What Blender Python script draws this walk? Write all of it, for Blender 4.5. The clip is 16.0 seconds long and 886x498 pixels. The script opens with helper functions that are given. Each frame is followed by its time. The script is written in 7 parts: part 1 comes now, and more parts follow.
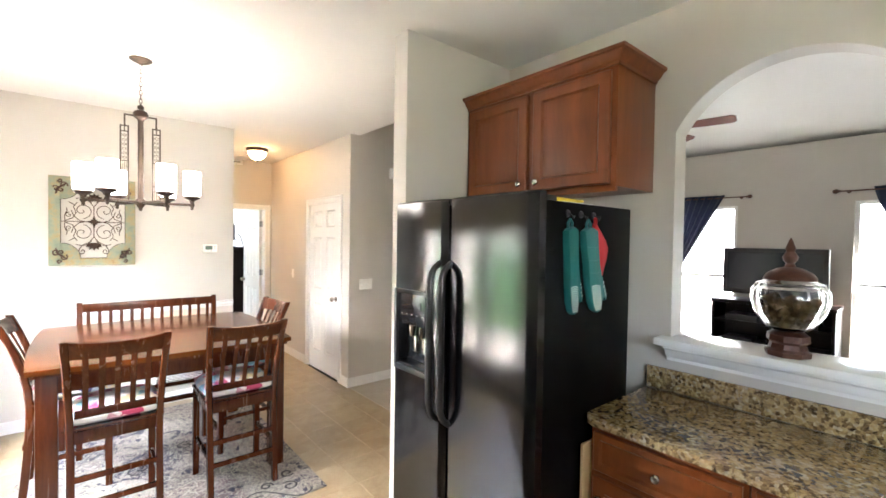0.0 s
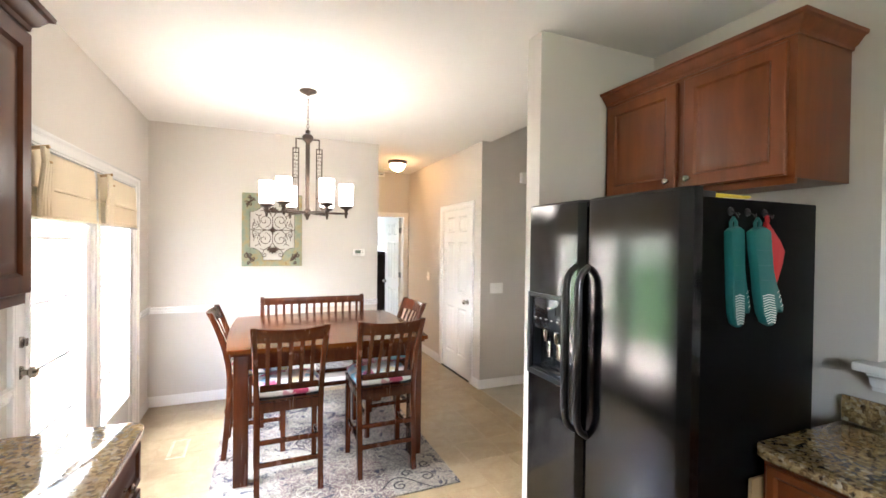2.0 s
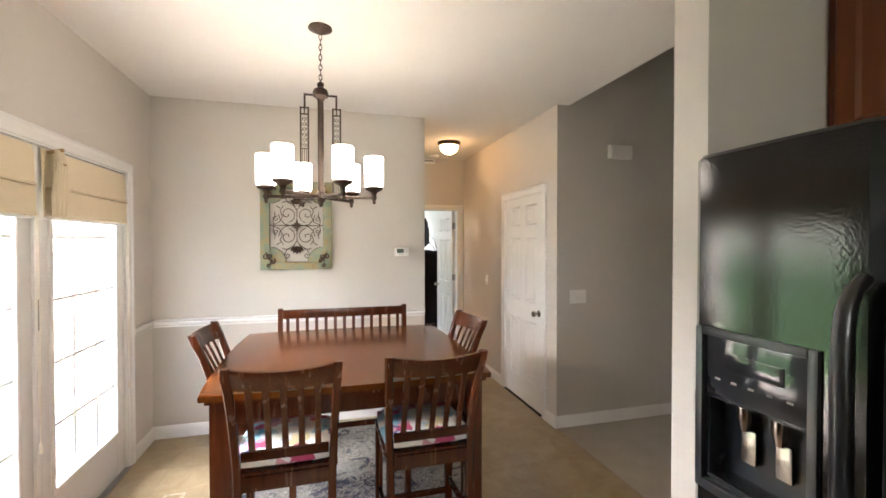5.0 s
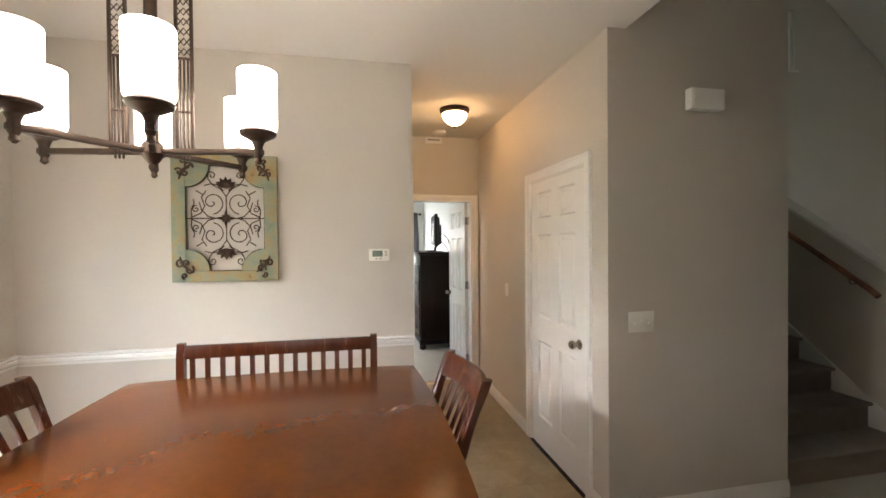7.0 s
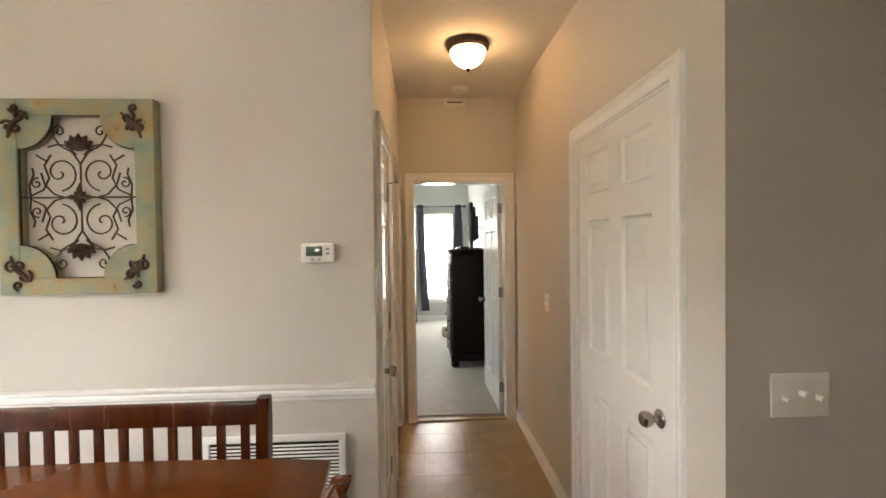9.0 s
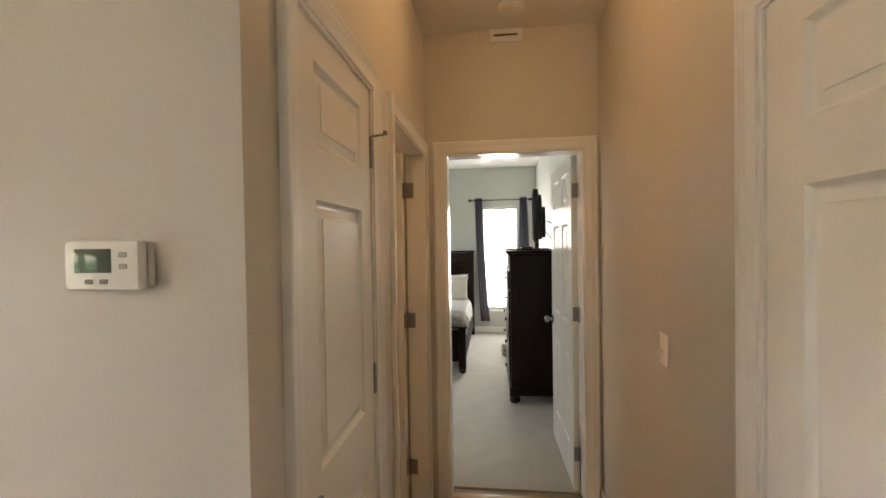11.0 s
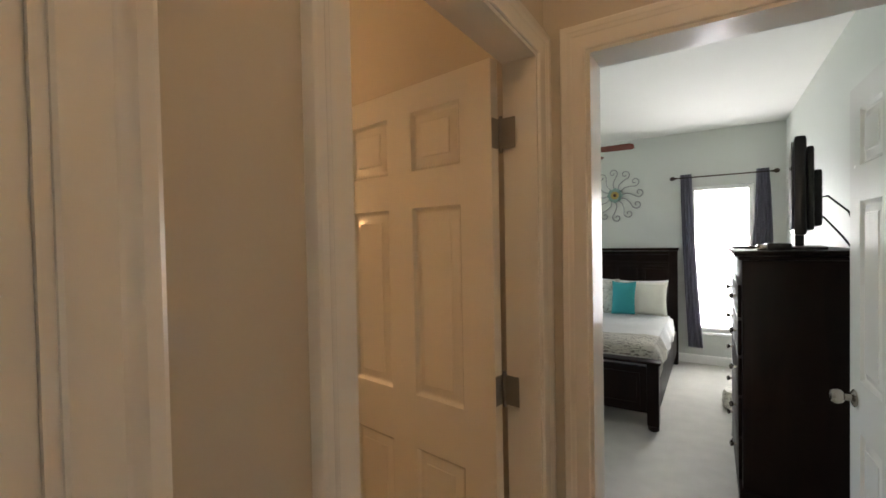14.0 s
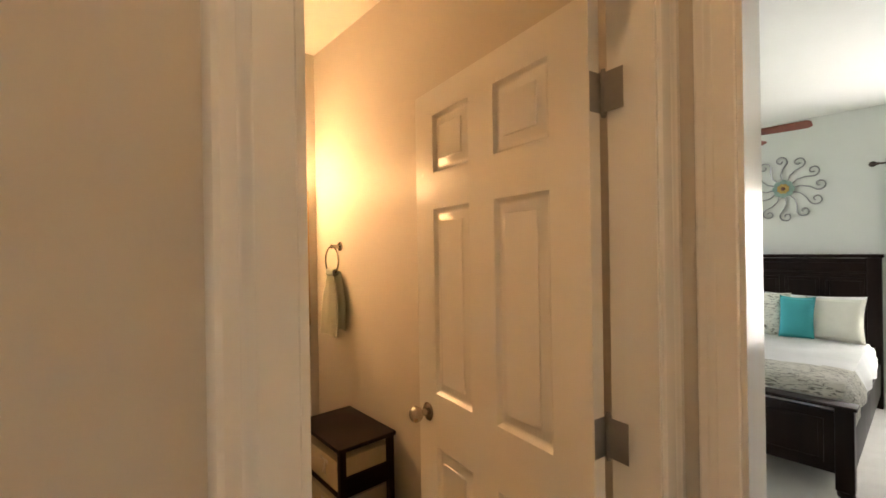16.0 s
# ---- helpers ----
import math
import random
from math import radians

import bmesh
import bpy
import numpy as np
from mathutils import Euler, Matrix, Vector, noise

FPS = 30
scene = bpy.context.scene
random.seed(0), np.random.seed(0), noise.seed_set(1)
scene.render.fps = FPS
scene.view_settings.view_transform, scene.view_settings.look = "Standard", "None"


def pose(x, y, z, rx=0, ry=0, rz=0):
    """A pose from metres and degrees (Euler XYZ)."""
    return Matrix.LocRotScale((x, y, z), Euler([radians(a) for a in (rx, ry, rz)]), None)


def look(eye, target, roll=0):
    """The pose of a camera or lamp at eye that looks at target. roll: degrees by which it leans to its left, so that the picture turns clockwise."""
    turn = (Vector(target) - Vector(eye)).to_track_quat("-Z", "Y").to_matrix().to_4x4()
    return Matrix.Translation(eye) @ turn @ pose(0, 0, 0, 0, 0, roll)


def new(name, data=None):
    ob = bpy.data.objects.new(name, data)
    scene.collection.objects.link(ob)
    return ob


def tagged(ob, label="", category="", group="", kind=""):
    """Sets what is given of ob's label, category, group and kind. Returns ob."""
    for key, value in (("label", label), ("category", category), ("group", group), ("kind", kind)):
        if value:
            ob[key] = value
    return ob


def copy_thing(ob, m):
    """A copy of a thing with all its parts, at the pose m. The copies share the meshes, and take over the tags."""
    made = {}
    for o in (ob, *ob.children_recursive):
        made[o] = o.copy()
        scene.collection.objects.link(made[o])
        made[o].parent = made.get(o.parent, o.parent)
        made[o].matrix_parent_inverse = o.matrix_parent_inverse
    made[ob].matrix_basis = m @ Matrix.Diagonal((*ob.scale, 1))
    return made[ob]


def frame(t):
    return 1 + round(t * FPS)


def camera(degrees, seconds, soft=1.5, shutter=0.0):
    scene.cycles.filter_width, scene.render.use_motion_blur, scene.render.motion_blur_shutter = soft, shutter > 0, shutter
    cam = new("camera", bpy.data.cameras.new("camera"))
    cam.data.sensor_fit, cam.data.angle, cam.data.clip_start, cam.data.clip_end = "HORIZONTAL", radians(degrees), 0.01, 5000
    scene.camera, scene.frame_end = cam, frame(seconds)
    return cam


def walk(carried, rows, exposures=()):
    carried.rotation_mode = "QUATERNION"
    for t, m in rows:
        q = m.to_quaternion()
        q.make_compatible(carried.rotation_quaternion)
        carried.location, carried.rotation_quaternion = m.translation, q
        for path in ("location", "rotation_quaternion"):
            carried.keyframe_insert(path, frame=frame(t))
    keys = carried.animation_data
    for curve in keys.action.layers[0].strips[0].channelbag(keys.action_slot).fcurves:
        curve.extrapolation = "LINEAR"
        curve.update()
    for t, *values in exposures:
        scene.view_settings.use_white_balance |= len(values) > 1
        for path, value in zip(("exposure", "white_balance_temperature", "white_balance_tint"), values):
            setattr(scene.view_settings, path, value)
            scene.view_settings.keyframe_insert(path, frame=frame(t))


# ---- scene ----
cam = camera(92.3, 16.0, 1.6)
PATH = [
    (0, (0.806, 0.283, 1.608), (2.096, 1.811, 1.568), 0.9),
    (0.5, (0.793, 0.284, 1.609), (1.951, 1.914, 1.572), 0.8),
    (1, (0.788, 0.285, 1.604), (1.815, 2.002, 1.574), 0.8),
    (1.5, (0.782, 0.285, 1.602), (1.68, 2.071, 1.575), 0.7),
    (2, (0.777, 0.282, 1.597), (1.558, 2.123, 1.574), 0.7),
    (2.5, (0.775, 0.301, 1.59), (1.452, 2.183, 1.569), 0.8),
    (3, (0.773, 0.387, 1.584), (1.374, 2.294, 1.55), 0.7),
    (5.5, (1.234, 1.496, 1.564), (1.754, 3.427, 1.538), 0.1),
    (6, (1.353, 1.771, 1.544), (1.849, 3.708, 1.52), 0.2),
    (6.5, (1.478, 2.048, 1.552), (1.94, 3.994, 1.528), -0.1),
    (7, (1.634, 2.318, 1.56), (2.033, 4.278, 1.534), -0.5),
    (7.5, (1.766, 2.585, 1.549), (2.105, 4.556, 1.521), -0.5),
    (8, (1.905, 2.855, 1.545), (2.172, 4.837, 1.513), -0.5),
    (8.5, (2.07, 3.099, 1.537), (2.248, 5.091, 1.501), -0.6),
    (11, (2.395, 4.461, 1.52), (2.159, 6.446, 1.488), -0.9),
    (11.5, (2.419, 4.745, 1.511), (2.071, 6.714, 1.476), -0.7),
    (12, (2.408, 5.025, 1.513), (1.946, 6.971, 1.469), -0.5),
    (12.5, (2.415, 5.269, 1.507), (1.821, 7.178, 1.459), -0.6),
    (13, (2.422, 5.458, 1.505), (1.667, 7.309, 1.452), -0.6),
    (13.5, (2.404, 5.614, 1.52), (1.494, 7.394, 1.462), -0.6),
    (14, (2.413, 5.719, 1.513), (1.344, 7.409, 1.474), -1.1),
    (14.5, (2.399, 5.801, 1.508), (1.188, 7.392, 1.481), -1.3),
    (15, (2.371, 5.866, 1.503), (1.04, 7.359, 1.489), -1.3),
    (15.5, (2.363, 5.934, 1.495), (0.929, 7.328, 1.489), -1.2),
    (16, (2.36, 5.989, 1.487), (0.852, 7.303, 1.486), -0.9),
]
EXPOSURES = [
    (0.0, 5.12, 6100, 14), (2.0, 4.88, 6100, 15), (3.0, 4.5, 6200, 15), (5.5, 4.14, 6430, 15), (7.0, 4.0, 6620, 15), (8.5, 3.88, 6780, 14),
    (11.0, 3.56, 7250, 15), (12.5, 3.36, 6750, 14), (14.0, 3.46, 6600, 13), (15.0, 3.82, 6780, 13), (16.0, 4.06, 6980, 14)]
walk(cam, [(t, look(eye, target, roll)) for t, eye, target, roll in PATH], EXPOSURES)

# ---- plan ----
CEIL = 2.735          # ceiling of kitchen, dining area and hall
LX = -0.225           # wall with the glass door
DY = 5.10             # dining wall
HX0, HX1 = 2.00, 2.99  # hall walls
EY = 6.943            # end wall of the hall
SY = 4.43             # wall beside the closet, towards the stairs
KX = 2.95             # kitchen wall with the arch
CY0, CY1 = 2.17, 2.29  # short wall beside the refrigerator
BACK = -1.7           # wall behind the start
BEDY, BEDX, BEDC = 11.56, 3.09, 2.735
BATHY = 7.17

# ---- world, sun and daylight ----
world = bpy.data.worlds.new("sky")
scene.world = world
world.use_nodes = True
wn = world.node_tree
sky = wn.nodes.new("ShaderNodeTexSky")
sky.sky_type, sky.sun_disc = "NISHITA", False
sky.sun_elevation, sky.sun_rotation = radians(51), radians(162)
wn.nodes["Background"].inputs["Strength"].default_value = 0.15
wn.links.new(sky.outputs[0], wn.nodes["Background"].inputs["Color"])
sun_data = bpy.data.lights.new("sun", "SUN")
sun_data.energy, sun_data.angle, sun_data.color = 5.0, radians(0.6), (1.0, 0.95, 0.87)
sun = new("sun", sun_data)
sun.matrix_world = look((3.0, -9.0, 12.0), (0.0, 0.0, 0.0))


DIM = 0.1            # indoor lamps against the daylight outside


def area_lamp(name, eye, target, w, h, power, color=(1, 1, 1), spread=180):
    d = bpy.data.lights.new(name, "AREA")
    d.shape, d.size, d.size_y, d.energy, d.color = "RECTANGLE", w, h, power * DIM, color
    d.spread = radians(spread)
    o = new(name, d)
    o.matrix_world = look(eye, target)
    return o


area_lamp("daylight_glass_door", (LX - 1.0, 3.60, 2.35), (LX + 2.5, 3.0, 1.3), 1.9, 1.2, 170, (1.0, 0.98, 0.95), 108)
# kitchen fill, through an unseen window added in the south wall
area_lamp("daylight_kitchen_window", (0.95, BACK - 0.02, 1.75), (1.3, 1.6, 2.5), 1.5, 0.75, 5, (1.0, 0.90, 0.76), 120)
area_lamp("daylight_bedroom_window", (2.5, BEDY + 0.1, 1.22), (2.5, 5.0, 1.0), 0.55, 1.65, 30, (0.93, 0.97, 1.0))
area_lamp("daylight_bedroom_side_window", (-1.95, 9.6, 1.5), (3.0, 9.6, 1.0), 1.6, 1.5, 30, (0.93, 0.97, 1.0))
area_lamp("daylight_living_window", (7.42, 2.4, 1.25), (3.0, 2.0, 1.0), 0.8, 1.7, 22, (0.95, 0.98, 1.0))
area_lamp("daylight_living_window", (7.42, 0.475, 1.25), (3.0, 0.6, 1.0), 0.98, 1.8, 22, (0.95, 0.98, 1.0))
# foyer fill, from an unseen window added in the east wall
area_lamp("daylight_front_room_window", (8.9, 4.2, 1.6), (5.0, 5.0, 1.4), 0.6, 1.0, 4, (0.95, 0.98, 0.97))


# ---- materials ----
def nodes_of(name):
    m = bpy.data.materials.new(name)
    m.use_nodes = True
    nt = m.node_tree
    b = nt.nodes["Principled BSDF"]
    return m, nt, b


def add(nt, kind, **vals):
    n = nt.nodes.new(kind)
    for k, v in vals.items():
        n.inputs[k].default_value = v
    return n


def coords(nt, scale=(1, 1, 1), rot=(0, 0, 0)):
    tc = nt.nodes.new("ShaderNodeTexCoord")
    mp = nt.nodes.new("ShaderNodeMapping")
    mp.inputs["Scale"].default_value = scale
    mp.inputs["Rotation"].default_value = rot
    nt.links.new(tc.outputs["Object"], mp.inputs["Vector"])
    return mp.outputs[0]


def ramp(nt, src, stops):
    r = nt.nodes.new("ShaderNodeValToRGB")
    e = r.color_ramp.elements
    while len(e) < len(stops):
        e.new(0.5)
    for i, (p, c) in enumerate(stops):
        e[i].position, e[i].color = p, (*c, 1)
    nt.links.new(src, r.inputs[0])
    return r.outputs[0]


def bump(nt, b, src, strength, distance):
    n = add(nt, "ShaderNodeBump", Strength=strength, Distance=distance)
    nt.links.new(src, n.inputs["Height"])
    nt.links.new(n.outputs[0], b.inputs["Normal"])
    return n


def shade(c, f):
    return tuple(min(1.0, v * f) for v in c)


def surface(name, col, rough=0.5, metal=0.0, vary=0.06, scale=3.0, fine=120.0, fine_bump=0.1, depth=0.001, coat=0.0, sheen=0.0, spec=0.5):
    """Plain surface: colour drifting slowly and finely, with a fine relief."""
    m, nt, b = nodes_of(name)
    v = coords(nt)
    n1 = add(nt, "ShaderNodeTexNoise", Scale=scale, Detail=4.0)
    n2 = add(nt, "ShaderNodeTexNoise", Scale=fine, Detail=2.0)
    nt.links.new(v, n1.inputs["Vector"]), nt.links.new(v, n2.inputs["Vector"])
    mx = nt.nodes.new("ShaderNodeMath")
    mx.operation = "MULTIPLY_ADD"
    mx.inputs[1].default_value = 0.35
    nt.links.new(n2.outputs[0], mx.inputs[0]), nt.links.new(n1.outputs[0], mx.inputs[2])
    nt.links.new(ramp(nt, mx.outputs[0], [(0.3, shade(col, 1 - vary)), (0.95, shade(col, 1 + vary))]), b.inputs["Base Color"])
    rr = add(nt, "ShaderNodeMapRange", **{"To Min": max(0.02, rough - 0.06), "To Max": min(1, rough + 0.06)})
    nt.links.new(n1.outputs[0], rr.inputs[0]), nt.links.new(rr.outputs[0], b.inputs["Roughness"])
    b.inputs["Metallic"].default_value = metal
    b.inputs["Coat Weight"].default_value = coat
    b.inputs["Coat Roughness"].default_value = 0.12
    b.inputs["Sheen Weight"].default_value = sheen
    b.inputs["Specular IOR Level"].default_value = spec
    if fine_bump:
        bump(nt, b, n2.outputs[0], fine_bump, depth)
    return m


def wood(name, dark, light, rough=0.3, coat=0.3, stretch=(18, 18, 1.2), relief=0.12, spec=0.5):
    m, nt, b = nodes_of(name)
    v = coords(nt, stretch)
    n = add(nt, "ShaderNodeTexNoise", Scale=1.6, Detail=7.0, Roughness=0.62, Distortion=0.8)
    nt.links.new(v, n.inputs["Vector"])
    big = add(nt, "ShaderNodeTexNoise", Scale=2.3, Detail=2.0)
    nt.links.new(coords(nt), big.inputs["Vector"])
    mx = nt.nodes.new("ShaderNodeMath")
    mx.operation = "MULTIPLY_ADD"
    mx.inputs[1].default_value = 0.6
    nt.links.new(big.outputs[0], mx.inputs[0]), nt.links.new(n.outputs[0], mx.inputs[2])
    nt.links.new(ramp(nt, mx.outputs[0], [(0.45, dark), (1.0, light)]), b.inputs["Base Color"])
    rr = add(nt, "ShaderNodeMapRange", **{"To Min": rough - 0.07, "To Max": rough + 0.1})
    nt.links.new(n.outputs[0], rr.inputs[0]), nt.links.new(rr.outputs[0], b.inputs["Roughness"])
    b.inputs["Coat Weight"].default_value, b.inputs["Coat Roughness"].default_value = coat, 0.15
    b.inputs["Specular IOR Level"].default_value = spec
    if relief:
        bump(nt, b, n.outputs[0], relief, 0.001)
    return m


def granite():
    m, nt, b = nodes_of("granite")
    v = coords(nt)
    vo = add(nt, "ShaderNodeTexVoronoi", Scale=80.0, Randomness=1.0)
    n = add(nt, "ShaderNodeTexNoise", Scale=34.0, Detail=5.0, Roughness=0.7, Distortion=1.2)
    big = add(nt, "ShaderNodeTexNoise", Scale=7.0, Detail=3.0)
    for q in (vo, n, big):
        nt.links.new(v, q.inputs["Vector"])
    c1 = ramp(nt, n.outputs[0], [(0.36, (0.015, 0.011, 0.008)), (0.44, (0.16, 0.10, 0.05)), (0.52, (0.33, 0.21, 0.08)), (0.62, (0.52, 0.39, 0.19)), (0.75, (0.26, 0.16, 0.06))])
    sep = nt.nodes.new("ShaderNodeSeparateColor")
    nt.links.new(vo.outputs["Color"], sep.inputs[0])
    c2 = ramp(nt, sep.outputs[0], [(0.0, (0.014, 0.011, 0.009)), (0.26, (0.04, 0.028, 0.016)), (0.34, (0.36, 0.25, 0.11)), (0.7, (0.47, 0.35, 0.17)), (1.0, (0.68, 0.60, 0.43))])
    mix = nt.nodes.new("ShaderNodeMix")
    mix.data_type = "RGBA"
    nt.links.new(big.outputs[0], mix.inputs["Factor"])
    nt.links.new(c1, mix.inputs[6]), nt.links.new(c2, mix.inputs[7])
    nt.links.new(mix.outputs[2], b.inputs["Base Color"])
    b.inputs["Roughness"].default_value = 0.1
    b.inputs["Coat Weight"].default_value = 0.4
    return m


def patchwork():
    m, nt, b = nodes_of("patchwork_fabric")
    v = coords(nt)
    nd = add(nt, "ShaderNodeTexNoise", Scale=14.0, Detail=2.0)
    nt.links.new(v, nd.inputs["Vector"])
    mixv = nt.nodes.new("ShaderNodeMix")
    mixv.data_type = "RGBA"
    mixv.inputs["Factor"].default_value = 0.12
    nt.links.new(v, mixv.inputs[6]), nt.links.new(nd.outputs["Color"], mixv.inputs[7])
    vo = add(nt, "ShaderNodeTexVoronoi", Scale=13.0, Randomness=1.0)
    nt.links.new(mixv.outputs[2], vo.inputs["Vector"])
    sep = nt.nodes.new("ShaderNodeSeparateColor")
    nt.links.new(vo.outputs["Color"], sep.inputs[0])
    r = nt.nodes.new("ShaderNodeValToRGB")
    r.color_ramp.interpolation = "CONSTANT"
    e = r.color_ramp.elements
    cols = [(0.72, 0.70, 0.62), (0.20, 0.42, 0.52), (0.75, 0.73, 0.67), (0.42, 0.05, 0.12), (0.60, 0.52, 0.30), (0.70, 0.69, 0.65), (0.10, 0.10, 0.24), (0.55, 0.28, 0.32), (0.45, 0.55, 0.62)]
    while len(e) < len(cols):
        e.new(0.5)
    for i, c in enumerate(cols):
        e[i].position, e[i].color = i / len(cols), (*c, 1)
    nt.links.new(sep.outputs[0], r.inputs[0])
    nt.links.new(r.outputs[0], b.inputs["Base Color"])
    b.inputs["Roughness"].default_value = 0.9
    w = add(nt, "ShaderNodeTexNoise", Scale=260.0)
    nt.links.new(v, w.inputs["Vector"])
    bump(nt, b, w.outputs[0], 0.25, 0.002)
    return m


def lattice_fabric():
    m, nt, b = nodes_of("lattice_fabric")
    outs = []
    for ang in (0.6, -0.6):
        wv = add(nt, "ShaderNodeTexWave", Scale=9.0, Distortion=0.4)
        nt.links.new(coords(nt, (1, 1, 1), (0, 0, ang)), wv.inputs["Vector"])
        outs.append(wv.outputs[1])
    mx = nt.nodes.new("ShaderNodeMath")
    mx.operation = "MAXIMUM"
    nt.links.new(outs[0], mx.inputs[0]), nt.links.new(outs[1], mx.inputs[1])
    nt.links.new(ramp(nt, mx.outputs[0], [(0.9, (0.13, 0.11, 0.055)), (0.97, (0.62, 0.55, 0.36))]), b.inputs["Base Color"])
    b.inputs["Roughness"].default_value = 0.85
    return m


def rug_material():
    m, nt, b = nodes_of("rug_pile")
    v = coords(nt)
    big = add(nt, "ShaderNodeTexVoronoi", Scale=2.1, Randomness=0.8)
    big.distance = "CHEBYCHEV"
    nt.links.new(v, big.inputs["Vector"])
    sep = nt.nodes.new("ShaderNodeSeparateColor")
    nt.links.new(big.outputs["Color"], sep.inputs[0])
    ground = ramp(nt, sep.outputs[0], [(0.0, (0.17, 0.155, 0.14)), (0.45, (0.25, 0.235, 0.21)), (0.62, (0.20, 0.15, 0.14)), (0.75, (0.055, 0.055, 0.075)), (1.0, (0.28, 0.26, 0.22))])
    fl = add(nt, "ShaderNodeTexNoise", Scale=13.0, Detail=4.0, Roughness=0.7, Distortion=2.5)
    nt.links.new(v, fl.inputs["Vector"])
    motif = ramp(nt, fl.outputs[0], [(0.47, (0, 0, 0)), (0.5, (1, 1, 1)), (0.53, (1, 1, 1)), (0.56, (0, 0, 0))])
    mix = nt.nodes.new("ShaderNodeMix")
    mix.data_type = "RGBA"
    mix.inputs[7].default_value = (0.42, 0.39, 0.33, 1)
    nt.links.new(motif, mix.inputs["Factor"]), nt.links.new(ground, mix.inputs[6])
    fl2 = add(nt, "ShaderNodeTexNoise", Scale=7.0, Detail=5.0, Roughness=0.75, Distortion=1.5)
    nt.links.new(v, fl2.inputs["Vector"])
    blot = ramp(nt, fl2.outputs[0], [(0.56, (0, 0, 0)), (0.6, (1, 1, 1))])
    mix2 = nt.nodes.new("ShaderNodeMix")
    mix2.data_type = "RGBA"
    mix2.inputs[7].default_value = (0.05, 0.05, 0.075, 1)
    nt.links.new(blot, mix2.inputs["Factor"]), nt.links.new(mix.outputs[2], mix2.inputs[6])
    nt.links.new(mix2.outputs[2], b.inputs["Base Color"])
    b.inputs["Roughness"].default_value = 0.95
    p = add(nt, "ShaderNodeTexNoise", Scale=350.0)
    nt.links.new(v, p.inputs["Vector"])
    bump(nt, b, p.outputs[0], 0.5, 0.004)
    return m


def glass(name, tint=(1, 1, 1), rough=0.0):
    m, nt, b = nodes_of(name)
    b.inputs["Base Color"].default_value = (*tint, 1)
    b.inputs["Transmission Weight"].default_value = 1.0
    b.inputs["Roughness"].default_value = rough
    b.inputs["IOR"].default_value = 1.45
    return m


def glowing(name, col, strength, base=(0.85, 0.82, 0.75)):
    m, nt, b = nodes_of(name)
    b.inputs["Base Color"].default_value = (*base, 1)
    b.inputs["Roughness"].default_value = 0.35
    b.inputs["Emission Color"].default_value = (*col, 1)
    b.inputs["Emission Strength"].default_value = strength * DIM
    return m


def tile_floor():
    m, nt, b = nodes_of("vinyl_tile")
    v = coords(nt)
    info = nt.nodes.new("ShaderNodeObjectInfo")
    n = add(nt, "ShaderNodeTexNoise", Scale=5.0, Detail=6.0, Roughness=0.65, Distortion=0.8)
    f = add(nt, "ShaderNodeTexNoise", Scale=60.0, Detail=3.0)
    addv = nt.nodes.new("ShaderNodeVectorMath")
    addv.operation = "ADD"
    nt.links.new(v, addv.inputs[0])
    comb = nt.nodes.new("ShaderNodeVectorMath")
    comb.operation = "SCALE"
    comb.inputs[0].default_value = (17.0, 31.0, 5.0)
    nt.links.new(info.outputs["Random"], comb.inputs["Scale"])
    nt.links.new(comb.outputs[0], addv.inputs[1])
    for q in (n, f):
        nt.links.new(addv.outputs[0], q.inputs["Vector"])
    mx = nt.nodes.new("ShaderNodeMath")
    mx.operation = "MULTIPLY_ADD"
    mx.inputs[1].default_value = 0.3
    nt.links.new(f.outputs[0], mx.inputs[0]), nt.links.new(n.outputs[0], mx.inputs[2])
    nt.links.new(ramp(nt, mx.outputs[0], [(0.4, (0.27, 0.195, 0.105)), (0.65, (0.34, 0.255, 0.145)), (0.9, (0.41, 0.325, 0.20))]), b.inputs["Base Color"])
    b.inputs["Roughness"].default_value = 0.32
    bump(nt, b, f.outputs[0], 0.06, 0.001)
    return m


def weathered_frame():
    m, nt, b = nodes_of("distressed_green_paint")
    n = add(nt, "ShaderNodeTexNoise", Scale=9.0, Detail=6.0, Roughness=0.7)
    nt.links.new(coords(nt, (1, 1, 1)), n.inputs["Vector"])
    nt.links.new(ramp(nt, n.outputs[0], [(0.34, (0.20, 0.25, 0.18)), (0.47, (0.26, 0.29, 0.20)), (0.55, (0.33, 0.29, 0.16)), (0.63, (0.36, 0.25, 0.10)), (0.74, (0.16, 0.09, 0.045))]), b.inputs["Base Color"])
    b.inputs["Roughness"].default_value = 0.65
    bump(nt, b, n.outputs[0], 0.25, 0.003)
    return m


def text_fabric():
    m, nt, b = nodes_of("script_print_fabric")
    v = coords(nt)
    n = add(nt, "ShaderNodeTexNoise", Scale=16.0, Detail=4.0, Roughness=0.7, Distortion=1.6)
    nt.links.new(coords(nt, (1.0, 3.0, 3.0)), n.inputs["Vector"])
    nt.links.new(ramp(nt, n.outputs[0], [(0.40, (0.16, 0.15, 0.13)), (0.46, (0.62, 0.60, 0.52)), (0.7, (0.74, 0.71, 0.64))]), b.inputs["Base Color"])
    b.inputs["Roughness"].default_value = 0.9
    return m


